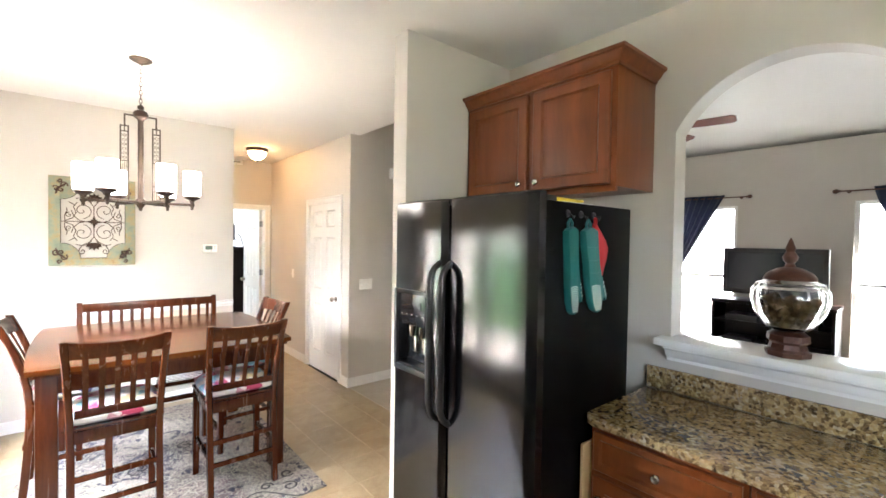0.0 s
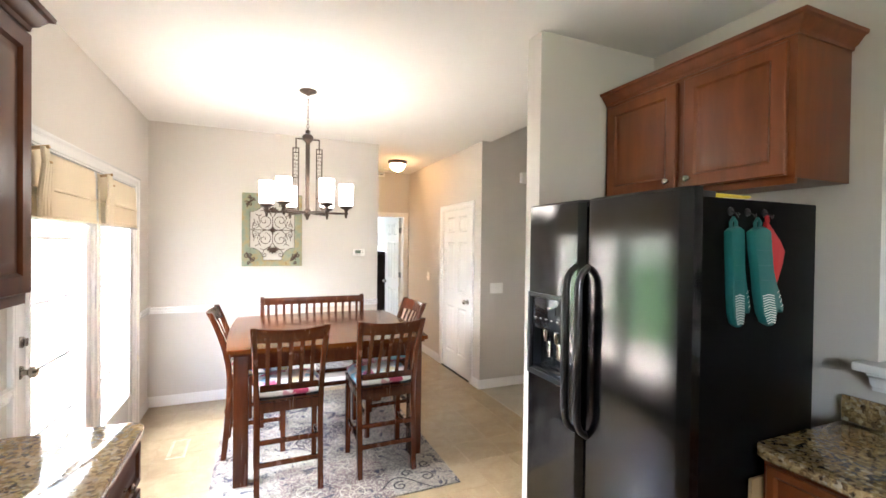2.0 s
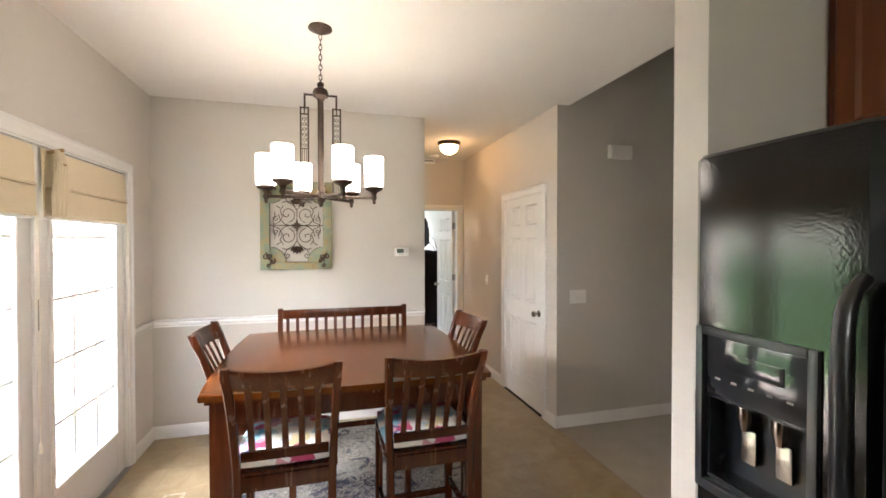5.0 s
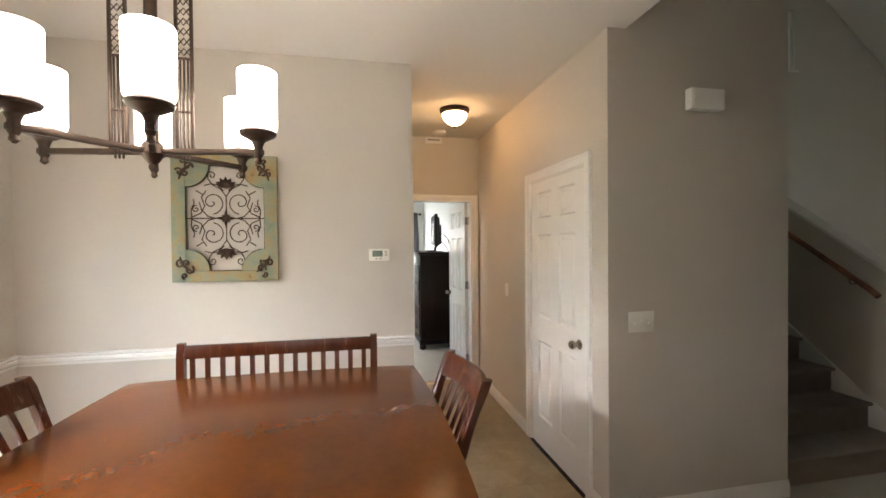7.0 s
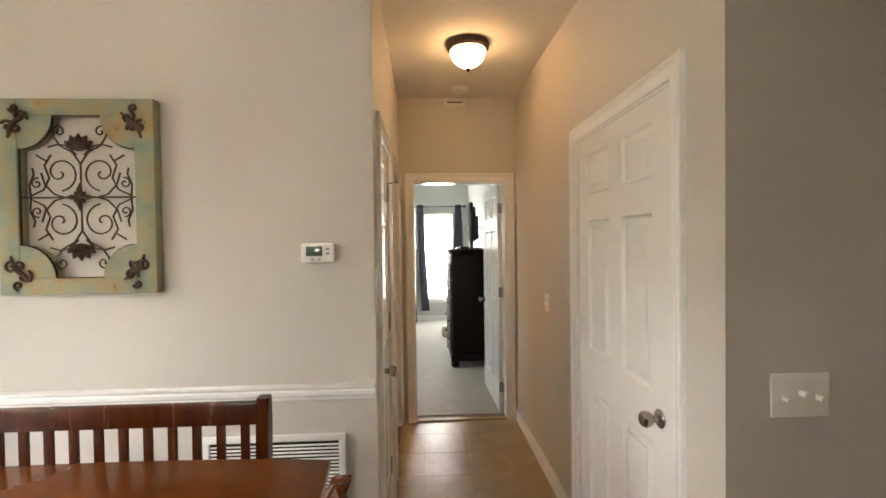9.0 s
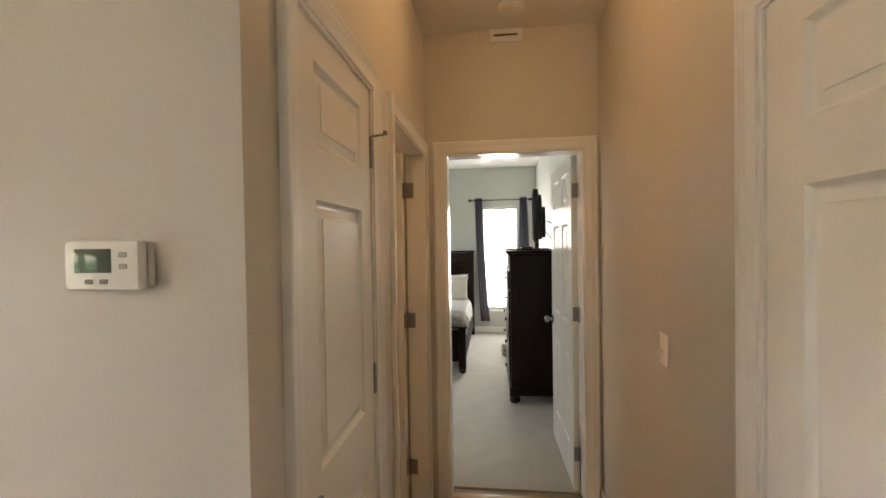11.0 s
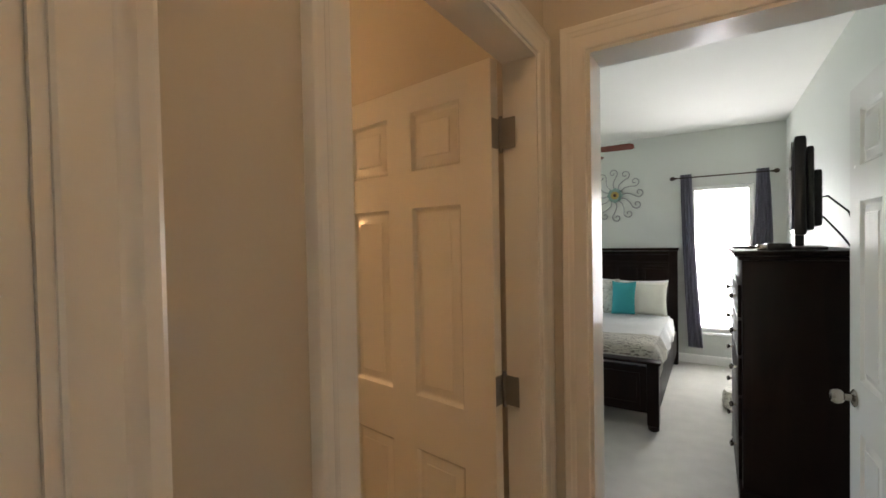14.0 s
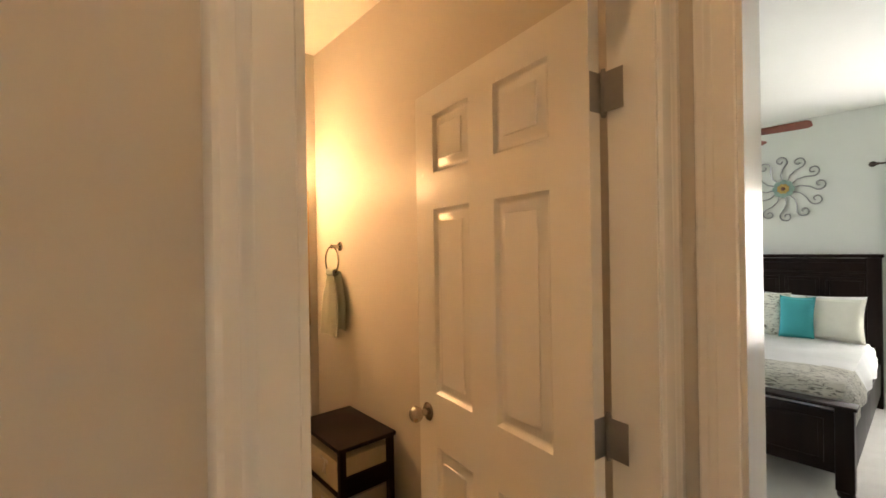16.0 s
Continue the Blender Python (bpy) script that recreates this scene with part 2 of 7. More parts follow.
M = {
    "wall": surface("wall_paint_beige", (0.60, 0.56, 0.50), 0.55, vary=0.025, scale=1.3, fine=220, fine_bump=0.06),
    "wall_cool": surface("wall_paint_grey", (0.60, 0.61, 0.57), 0.6, vary=0.025, scale=1.3, fine=220, fine_bump=0.06),
    "ceiling": surface("ceiling_paint", (0.82, 0.80, 0.755), 0.8, vary=0.02, scale=2.0, fine=55, fine_bump=0.25, depth=0.003),
    "trim": surface("white_trim_paint", (0.86, 0.85, 0.82), 0.22, vary=0.004, scale=1.5, fine=60, fine_bump=0.0),
    "door": surface("white_door_paint", (0.82, 0.81, 0.775), 0.25, vary=0.004, scale=1.5, fine=150, fine_bump=0.0),
    "plastic": surface("white_plastic", (0.86, 0.84, 0.79), 0.35, vary=0.02, fine_bump=0.02),
    "cherry": wood("cherry_cabinet_wood", (0.10, 0.024, 0.006), (0.20, 0.052, 0.012), 0.3, 0.12, (9, 9, 1.0), 0.05, 0.4),
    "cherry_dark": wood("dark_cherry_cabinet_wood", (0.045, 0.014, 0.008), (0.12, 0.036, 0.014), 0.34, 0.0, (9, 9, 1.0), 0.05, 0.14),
    "table": surface("mahogany_table_wood", (0.088, 0.0245, 0.0042), 0.17, vary=0.4, scale=2.4, fine=40, fine_bump=0.0, spec=0.22),
    "chair": wood("mahogany_chair_wood", (0.028, 0.0068, 0.0026), (0.085, 0.020, 0.0055), 0.24, 0.0, spec=0.4),
    "espresso": wood("espresso_wood", (0.005, 0.0022, 0.0018), (0.014, 0.006, 0.0042), 0.36, 0.0, (6, 6, 1), 0.03, 0.16),
    "granite": granite(),
    "brushed_button": surface("grey_button_plastic", (0.36, 0.33, 0.29), 0.4, vary=0.03, fine_bump=0.0),
    "black": surface("black_enamel", (0.003, 0.003, 0.003), 0.3, vary=0.1, scale=3, fine=240, fine_bump=0.1, depth=0.001, spec=0.05),
    "black_leather": surface("black_textured_enamel", (0.003, 0.003, 0.0035), 0.1, vary=0.1, scale=3, fine=170, fine_bump=0.22, depth=0.001, spec=0.5),
    "black_plastic": surface("black_plastic", (0.015, 0.015, 0.016), 0.3, vary=0.1, fine_bump=0.03),
    "grey_plastic": surface("grey_plastic", (0.20, 0.20, 0.21), 0.35, vary=0.05, fine_bump=0.03),
    "bronze": surface("oil_rubbed_bronze", (0.065, 0.045, 0.034), 0.42, 0.75, vary=0.3, scale=30, fine_bump=0.08),
    "nickel": surface("brushed_nickel", (0.36, 0.33, 0.29), 0.24, 1.0, vary=0.06, fine=300, fine_bump=0.05),
    "iron": surface("rusted_iron", (0.075, 0.04, 0.026), 0.6, 0.5, vary=0.5, scale=25, fine_bump=0.3, depth=0.002),
    "steel": surface("grey_metal", (0.30, 0.30, 0.30), 0.4, 0.8, vary=0.1, fine_bump=0.05),
    "patch": patchwork(),
    "lattice": lattice_fabric(),
    "rug": rug_material(),
    "rug_dark": surface("dark_rug_yarn", (0.045, 0.042, 0.045), 0.95, vary=0.2, fine=350, fine_bump=0.4, depth=0.003),
    "rug_light": surface("cream_rug_yarn", (0.45, 0.42, 0.35), 0.95, vary=0.15, fine=350, fine_bump=0.4, depth=0.003),
    "tile": tile_floor(),
    "grout": surface("vinyl_seam", (0.25, 0.185, 0.105), 0.6, vary=0.1),
    "carpet": surface("beige_carpet", (0.40, 0.355, 0.285), 0.97, vary=0.1, scale=6, fine=420, fine_bump=0.7, depth=0.006, sheen=0.1),
    "stair_carpet": surface("taupe_stair_carpet", (0.26, 0.215, 0.165), 0.97, vary=0.18, scale=9, fine=420, fine_bump=0.7, depth=0.006, sheen=0.1),
    "bed_carpet": surface("pale_carpet", (0.50, 0.48, 0.43), 0.97, vary=0.1, scale=7, fine=420, fine_bump=0.7, depth=0.006, sheen=0.1),
    "glass": glass("clear_glass"),
    "shade_glass": glowing("lit_opal_glass", (1.0, 0.90, 0.76), 9.5),
    "bowl_glass": glowing("lit_frosted_bowl", (1.0, 0.60, 0.27), 20.0),
    "sconce_glass": glowing("lit_sconce_glass", (1.0, 0.60, 0.28), 46.0),
    "blind": surface("cream_roman_shade_fabric", (0.72, 0.62, 0.44), 0.9, vary=0.04, fine=300, fine_bump=0.25),
    "cord": surface("cream_cord", (0.75, 0.70, 0.58), 0.8),
    "frame": weathered_frame(),
    "navy": surface("navy_curtain_fabric", (0.018, 0.022, 0.045), 0.85, vary=0.15, fine=300, fine_bump=0.2, sheen=0.2),
    "grey_fabric": surface("grey_curtain_fabric", (0.17, 0.165, 0.20), 0.85, vary=0.12, fine=300, fine_bump=0.2, sheen=0.2),
    "teal": surface("teal_silicone_fabric", (0.006, 0.11, 0.105), 0.55, vary=0.12, fine=200, fine_bump=0.3, depth=0.002),
    "teal_pillow": surface("teal_pillow_fabric", (0.03, 0.30, 0.32), 0.85, vary=0.1, fine=250, fine_bump=0.3),
    "red": surface("red_fabric", (0.42, 0.018, 0.02), 0.75, vary=0.1, fine=200, fine_bump=0.3),
    "white_stripe": surface("white_grip_print", (0.75, 0.74, 0.70), 0.6),
    "yellow": surface("yellow_plastic", (0.70, 0.55, 0.05), 0.4),
    "script": text_fabric(),
    "linen": surface("cream_linen", (0.70, 0.68, 0.60), 0.9, vary=0.06, scale=12, fine=260, fine_bump=0.3, depth=0.003),
    "white_linen": surface("white_linen", (0.78, 0.78, 0.76), 0.9, vary=0.04, scale=10, fine=260, fine_bump=0.25),
    "towel": surface("pale_green_towel", (0.70, 0.71, 0.63), 0.95, vary=0.1, fine=350, fine_bump=0.6, depth=0.004),
    "porcelain": surface("white_porcelain", (0.80, 0.77, 0.70), 0.12, vary=0.02, fine_bump=0.0),
    "screen": surface("dark_screen", (0.02, 0.022, 0.025), 0.08, vary=0.1, fine_bump=0.0),
    "lcd": surface("lcd_panel", (0.12, 0.16, 0.13), 0.03, vary=0.1, fine_bump=0.0),
    "brown_iron": surface("brown_carved_resin", (0.09, 0.035, 0.02), 0.4, 0.2, vary=0.4, scale=40, fine_bump=0.4, depth=0.003),
    "moss": surface("dried_moss_and_shells", (0.14, 0.10, 0.05), 0.9, vary=0.7, scale=22, fine=90, fine_bump=0.7, depth=0.01),
    "brick": surface("red_brick", (0.52, 0.43, 0.37), 0.9, vary=0.25, scale=6, fine=90, fine_bump=0.5, depth=0.003),
    "mortar": surface("mortar", (0.62, 0.59, 0.54), 0.95, vary=0.1, fine=90, fine_bump=0.4, depth=0.002),
    "deck": wood("weathered_deck_wood", (0.42, 0.36, 0.29), (0.60, 0.53, 0.45), 0.7, 0.0, (1.5, 20, 20)),
    "grass": surface("lawn", (0.055, 0.115, 0.03), 0.95, vary=0.35, scale=3, fine=60, fine_bump=0.8, depth=0.03),
    "leaf": surface("leaf_green", (0.05, 0.10, 0.025), 0.6, vary=0.4, scale=2, fine=20, fine_bump=0.1),
    "bark": surface("bark", (0.10, 0.075, 0.05), 0.9, vary=0.3, scale=8, fine=40, fine_bump=0.6, depth=0.01),
    "fan_wood": wood("reddish_fan_blade_wood", (0.10, 0.03, 0.02), (0.20, 0.06, 0.035), 0.6, 0.0, spec=0.15),
    "sage": surface("sage_enamel", (0.20, 0.30, 0.26), 0.5, vary=0.2, scale=30),
    "ochre": surface("ochre_enamel", (0.42, 0.28, 0.07), 0.5, vary=0.2, scale=30),
    "oak": wood("light_oak", (0.35, 0.21, 0.09), (0.55, 0.37, 0.18), 0.45, 0.1),
    "rail_wood": wood("red_oak_handrail", (0.10, 0.035, 0.015), (0.22, 0.085, 0.035), 0.35, 0.3),
    # near-black: painted shade in gaps and recesses, and the art's dark rim
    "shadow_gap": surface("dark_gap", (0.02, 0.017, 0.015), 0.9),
    "wicker": surface("cream_fabric_bin", (0.55, 0.48, 0.35), 0.9, vary=0.1, fine=200, fine_bump=0.4, depth=0.002),
}

# the lacquered tabletop is evenly polished
polish = M["table"].node_tree
for link in list(polish.links):
    if link.to_socket.name == "Roughness" and link.to_node.name == "Principled BSDF":
        polish.links.remove(link)
polish.nodes["Principled BSDF"].inputs["Roughness"].default_value = 0.19


# ---- mesh helpers ----
def slab(bm, x0, x1, y0, y1, z0, z1, bev=0.0, m=None):
    """A box between two corners, with rounded edges where bev is given."""
    vs = [bm.verts.new((x, y, z)) for x in (x0, x1) for y in (y0, y1) for z in (z0, z1)]
    fs = [bm.faces.new([vs[i] for i in f]) for f in ((0, 1, 3, 2), (4, 6, 7, 5), (0, 4, 5, 1), (2, 3, 7, 6), (0, 2, 6, 4), (1, 5, 7, 3))]
    if bev:
        es = list({e for f in fs for e in f.edges})
        r = bmesh.ops.bevel(bm, geom=es, offset=bev, segments=2, affect="EDGES", profile=0.6)
        vs = list({v for f in r["faces"] for v in f.verts} | {v for v in vs if v.is_valid})
    flat = bm.faces.layers.int.get("flat")
    if flat is not None and bev < 0.012:
        for v in vs:
            for f in v.link_faces:
                f[flat] = 1
    if m is not None:
        bmesh.ops.transform(bm, matrix=m, verts=[v for v in vs if v.is_valid])
    return vs


def tube(bm, pts, r, seg=8, caps=True):
    """A round bar along a line of points; r is one radius or one for each point."""
    pts = [Vector(p) for p in pts]
    rs = r if isinstance(r, (list, tuple)) else [r] * len(pts)
    rings, up = [], None
    for i, p in enumerate(pts):
        d = (pts[min(i + 1, len(pts) - 1)] - pts[max(i - 1, 0)]).normalized()
        if up is None:
            up = d.orthogonal().normalized()
        side = d.cross(up).normalized()
        up = side.cross(d).normalized()
        rings.append([bm.verts.new(p + rs[i] * (math.cos(a) * up + math.sin(a) * side)) for a in [2 * math.pi * k / seg for k in range(seg)]])
    for a, b in zip(rings, rings[1:]):
        for k in range(seg):
            bm.faces.new((a[k], a[(k + 1) % seg], b[(k + 1) % seg], b[k]))
    if caps:
        bm.faces.new(rings[0][::-1]), bm.faces.new(rings[-1])


def lathe(bm, profile, at=(0, 0, 0), seg=24, rib=0.0, ribs=0, m=None):
    """Turns (radius, height) pairs round a vertical line."""
    rings = []
    for r, z in profile:
        ring = []
        for k in range(seg):
            a = 2 * math.pi * k / seg
            q = r * (1 + rib * math.cos(ribs * a)) if ribs else r
            p = Vector((at[0] + q * math.cos(a), at[1] + q * math.sin(a), at[2] + z))
            ring.append(bm.verts.new(m @ p if m is not None else p))
        rings.append(ring)
    for a, b in zip(rings, rings[1:]):
        for k in range(seg):
            bm.faces.new((a[k], a[(k + 1) % seg], b[(k + 1) % seg], b[k]))
    bm.faces.new(rings[0][::-1]), bm.faces.new(rings[-1])


def sweep(bm, outline, pts, closed=False):
    """A moulding: a flat outline of (out, up) pairs carried along points that carry their own out-direction."""
    rings = []
    for p, o in pts:
        p, o = Vector(p), Vector(o)
        rings.append([bm.verts.new(p + o * a + Vector((0, 0, b))) for a, b in outline])
    n = len(outline)
    for a, b in zip(rings, rings[1:]):
        for k in range(n):
            bm.faces.new((a[k], a[(k + 1) % n], b[(k + 1) % n], b[k]))
    bm.faces.new(rings[0]), bm.faces.new(rings[-1][::-1])


def prism(bm, outline, z0, z1, bev=0.0):
    """A flat outline of (x, y) raised from z0 to z1."""
    lo = [bm.verts.new((x, y, z0)) for x, y in outline]
    hi = [bm.verts.new((x, y, z1)) for x, y in outline]
    n = len(outline)
    fs = [bm.faces.new(lo[::-1]), bm.faces.new(hi)] + [bm.faces.new((lo[k], lo[(k + 1) % n], hi[(k + 1) % n], hi[k])) for k in range(n)]
    if bev:
        es = list(fs[1].edges) + list(fs[0].edges)
        bmesh.ops.bevel(bm, geom=es, offset=bev, segments=2, affect="EDGES", profile=0.6)
    flat = bm.faces.layers.int.get("flat")
    for f in bm.faces:
        if len(f.verts) > 4:
            f[flat] = 1


def mesh_of(name, bm, smooth=True):
    bmesh.ops.recalc_face_normals(bm, faces=bm.faces)
    me = bpy.data.meshes.new(name)
    flat = bm.faces.layers.int.get("flat")
    for f in bm.faces:
        f.smooth = smooth and not (flat is not None and f[flat])
    if flat is not None:
        bm.faces.layers.int.remove(flat)
    bm.to_mesh(me)
    bm.free()
    if smooth:
        me.set_sharp_from_angle(angle=radians(32))
    return me


def solid(name, bm, material, label="", category="", kind="", group="", smooth=True):
    ob = new(name, mesh_of(name, bm, smooth))
    ob.data.materials.append(M[material])
    return tagged(ob, label, category, group, kind)


def part(name, bm, material, parent, label=""):
    ob = solid(name, bm, material, label)
    ob.parent = parent
    return ob


def thing(name, label, category, group="", at=None, kind=""):
    ob = new(name)
    ob.empty_display_size = 0.1
    if at is not None:
        ob.matrix_world = at
    return tagged(ob, label, category, group, kind)


def B():
    bm = bmesh.new()
    bm.faces.layers.int.new("flat")
    return bm


def boxes(*args, bev=0.0):
    bm = B()
    for a in args:
        slab(bm, *a, bev=bev)
    return bm


def spiral(c, r0, r1, turns, start, n=28, flip=1):
    out = []
    for k in range(n + 1):
        f = k / n
        a = start + flip * turns * 2 * math.pi * f
        r = r0 + (r1 - r0) * f
        out.append((c[0] + r * math.cos(a), c[1] + r * math.sin(a)))
    return out


# ---- structure: walls ----
def wall(name, axis, at, thick, a0, a1, z0, z1, holes=(), material="wall"):
    """A wall across x or y at the given place, with openings (a0, a1, z0, z1) right through."""
    cuts = sorted({a0, a1, *[h[0] for h in holes], *[h[1] for h in holes]})
    bm = B()

    def block(p, q, lo, hi):
        if hi - lo > 1e-4:
            if axis == "x":
                slab(bm, at, at + thick, p, q, lo, hi)
            else:
                slab(bm, p, q, at, at + thick, lo, hi)
    for p, q in zip(cuts, cuts[1:]):
        hs = sorted([h for h in holes if h[0] <= p + 1e-6 and h[1] >= q - 1e-6], key=lambda h: h[2])
        lo = z0
        for h in hs:
            block(p, q, lo, h[2])
            lo = h[3]
        block(p, q, lo, z1)
    return solid(name, bm, material, kind="structure", smooth=False)


GD0, GD1 = 2.745, 4.665      # glass door opening
T = 0.12
wall("wall_west", "x", LX - 0.15, 0.15, BACK - T, BATHY + T, -0.1, CEIL, [(GD0, GD1, 0.0, 2.06)])
wall("wall_north", "y", DY, T, LX, HX0, 0.0, CEIL)
wall("wall_hall_west", "x", HX0 - 0.095, 0.095, DY + T, BATHY, 0.0, CEIL, [(5.283, 5.835, 0.0, 2.035), (6.13, 6.88, 0.0, 2.035)])
wall("wall_hall_east", "x", HX1, T, SY, EY, 0.0, CEIL, [(4.66, 5.495, 0.0, 2.035)])
wall("wall_hall_end", "y", EY, T, HX0, 3.3, 0.0, CEIL, [(2.117, 2.91, 0.0, 2.037)])
wall("wall_stair_side", "y", SY, T, HX1 + T, 4.20, 0.0, 5.0)
wall("wall_stair_left", "x", 4.08, T, SY + T, 8.6, 0.0, 5.0)
wall("wall_refrigerator_side", "y", CY0, T, 2.13, 3.15, 0.0, CEIL)
wall("wall_living_divider", "y", 3.3, T, 3.9, 8.9, 0.0, 5.0)
wall("wall_living_diagonal", "x", 3.9, T, CY1, 3.3, 0.0, 5.0)
wall("wall_living_step", "y", CY0, T, 3.15, 4.02, 0.0, 5.0)
# the opening here is made up, to let light into the kitchen
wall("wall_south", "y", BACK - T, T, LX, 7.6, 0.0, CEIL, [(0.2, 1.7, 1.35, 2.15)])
wall("wall_foyer_far", "y", 6.5, T, 5.44, 9.0, 0.0, 5.0, [(6.2, 6.80, 3.60, 4.31)])
# east opening is added out of view, to light the foyer
wall("wall_foyer_east", "x", 8.85, T, CY1, 6.5, 0.0, 5.0, [(3.9, 4.5, 1.2, 2.2)])
wall("wall_stair_back", "y", 8.6, T, 4.08, 5.6, 0.0, 5.0)
wall("wall_stair_right", "x", 5.44, T, 6.5 + T, 8.6, 0.0, 5.0)
wall("wall_bath_north", "y", BATHY, T, LX, HX0, 0.0, CEIL)
wall("wall_bath_south", "y", 5.90, 0.08, LX, HX0 - 0.095, 0.0, CEIL)
wall("wall_bedroom_far", "y", BEDY, 0.16, -2.1, BEDX + T, 0.0, BEDC, [(2.20, 2.81, 0.38, 2.09)], "wall_cool")
wall("wall_bedroom_east", "x", BEDX, T, EY + T, BEDY, 0.0, BEDC, material="wall_cool")
wall("wall_bedroom_west", "x", -2.1, T, BATHY + T, BEDY, 0.0, BEDC, [(8.8, 10.4, 0.7, 2.25)], "wall_cool")
wall("wall_bedroom_south", "y", BATHY + T, 0.02, -1.98, 2.0, 0.0, BEDC, material="wall_cool")
wall("wall_living_far", "x", 7.3, 0.16, BACK, 4.0, 0.0, 2.83, [(2.05, 2.85, 0.33, 2.12), (0.0, 0.95, 0.33, 2.12)])


def arch_wall():
    """Kitchen wall with the arched opening over the bar."""
    y0, y1, sill, spring, radius = 0.295, 1.125, 1.13, 2.137, 0.467
    c, hw = (y0 + y1) / 2, (y1 - y0) / 2
    bm = B()
    slab(bm, KX, KX + T, BACK, y0, 0, CEIL), slab(bm, KX, KX + T, y1, CY0, 0, CEIL), slab(bm, KX, KX + T, y0, y1, 0, sill)
    n = 28
    base = math.asin(hw / radius)
    arc = [(c - radius * math.sin(t), spring + radius * (math.cos(t) - math.cos(base))) for t in [base - 2 * base * k / n for k in range(n + 1)]]
    for (a, za), (b, zb) in zip(arc, arc[1:]):
        q = [bm.verts.new((x, y, z)) for x in (KX, KX + T) for y, z in ((a, za), (b, zb), (b, CEIL), (a, CEIL))]
        for f in ((0, 1, 2, 3), (7, 6, 5, 4), (0, 4, 5, 1), (3, 2, 6, 7)):
            bm.faces.new([q[i] for i in f])
    bmesh.ops.remove_doubles(bm, verts=bm.verts, dist=0.0004)
    solid("wall_kitchen_arch", bm, "wall", kind="structure")
    bm = B()
    slab(bm, KX - 0.085, KX + T + 0.07, y0 - 0.045, y1 + 0.045, 1.132, 1.165, 0.006)
    sweep(bm, [(0, 0), (0.055, 0.0), (0.055, -0.012), (0.04, -0.022), (0.03, -0.045), (0.012, -0.06), (0.012, -0.075), (0, -0.075)],
          [((KX - 0.003, y0 - 0.01, 1.131), (-1, 0, 0)), ((KX - 0.003, y1 + 0.01, 1.131), (-1, 0, 0))])
    solid("trim_arch_sill", bm, "trim", kind="structure")


arch_wall()
# unseen overhang, added to keep direct sun out of the south window
solid("trim_south_eave", boxes((LX - 0.4, 3.2, BACK - T - 1.2, BACK - T - 0.001, CEIL + 0.02, CEIL + 0.16)), "trim", kind="structure", smooth=False)


# ---- structure: floors and ceilings ----
def plane(name, x0, x1, y0, y1, z0, z1, material):
    return solid(name, boxes((x0, x1, y0, y1, z0, z1)), material, kind="structure", smooth=False)


floor = plane("floor", LX - 0.15, 3.0, BACK - T, EY + T, -0.1, -0.0022, "grout")
plane("floor_foyer_carpet", 3.0, 9.0, CY0, 8.7, -0.1, 0.002, "carpet")
plane("floor_living", 3.0, 7.6, BACK - T, CY0, -0.1, 0.0, "carpet")
plane("floor_bedroom_carpet", -2.1, BEDX + T, EY + T, BEDY, -0.1, 0.006, "bed_carpet")
plane("ceiling", LX - 0.15, 3.10, BACK - T, EY + T, CEIL, CEIL + 0.15, "ceiling")
plane("ceiling_bathroom", LX - 0.15, 2.0, EY + T, BATHY + T, CEIL, CEIL + 0.15, "ceiling")
plane("ceiling_bedroom", -2.1, BEDX + T, BATHY + T, BEDY + 0.16, BEDC, BEDC + 0.15, "ceiling")
plane("ceiling_bedroom_entry", 2.0, BEDX + T, EY + T, BATHY + T, BEDC, BEDC + 0.15, "ceiling")
plane("ceiling_foyer", 3.10, 7.05, CY0, 8.7, 4.66, 4.8, "ceiling")
plane("wall_foyer_upper", 3.10, 3.22, CY0, SY, CEIL + 0.15, 4.66, "wall")
bm = B()
q = [bm.verts.new(p) for p in ((7.05, CY0, 4.66), (8.95, CY0, 3.12), (8.95, 6.6, 3.12), (7.05, 6.6, 4.66), (7.05, CY0, 4.8), (8.95, CY0, 3.26), (8.95, 6.6, 3.26), (7.05, 6.6, 4.8))]
for f in ((0, 1, 2, 3), (4, 7, 6, 5), (0, 4, 5, 1), (2, 6, 7, 3), (0, 3, 7, 4), (1, 5, 6, 2)):
    bm.faces.new([q[i] for i in f])
solid("ceiling_foyer_slope", bm, "ceiling", kind="structure", smooth=False)
bm = B()
q = [bm.verts.new(p) for p in ((7.46, BACK, 2.83), (7.46, CY0, 2.83), (3.05, CY0, 4.3), (3.05, BACK, 4.3), (7.46, BACK, 2.98), (7.46, CY0, 2.98), (3.05, CY0, 4.45), (3.05, BACK, 4.45))]
for f in ((0, 1, 2, 3), (4, 7, 6, 5), (0, 4, 5, 1), (2, 6, 7, 3), (0, 3, 7, 4), (1, 5, 6, 2)):
    bm.faces.new([q[i] for i in f])
q = [bm.verts.new(p) for p in ((7.46, CY0, 2.83), (7.46, 3.36, 2.83), (3.96, 3.36, 3.997), (3.96, CY0, 3.997), (7.46, CY0, 2.98), (7.46, 3.36, 2.98), (3.96, 3.36, 4.147), (3.96, CY0, 4.147))]
for f in ((0, 1, 2, 3), (4, 7, 6, 5), (2, 6, 7, 3), (1, 5, 6, 2), (0, 4, 5, 1)):
    bm.faces.new([q[i] for i in f])
bmesh.ops.remove_doubles(bm, verts=bm.verts, dist=0.0005)
solid("ceiling_living_vault", bm, "ceiling", kind="structure", smooth=False)
plane("wall_living_upper", KX, KX + T, BACK, CY0, CEIL + 0.15, 4.35, "wall")
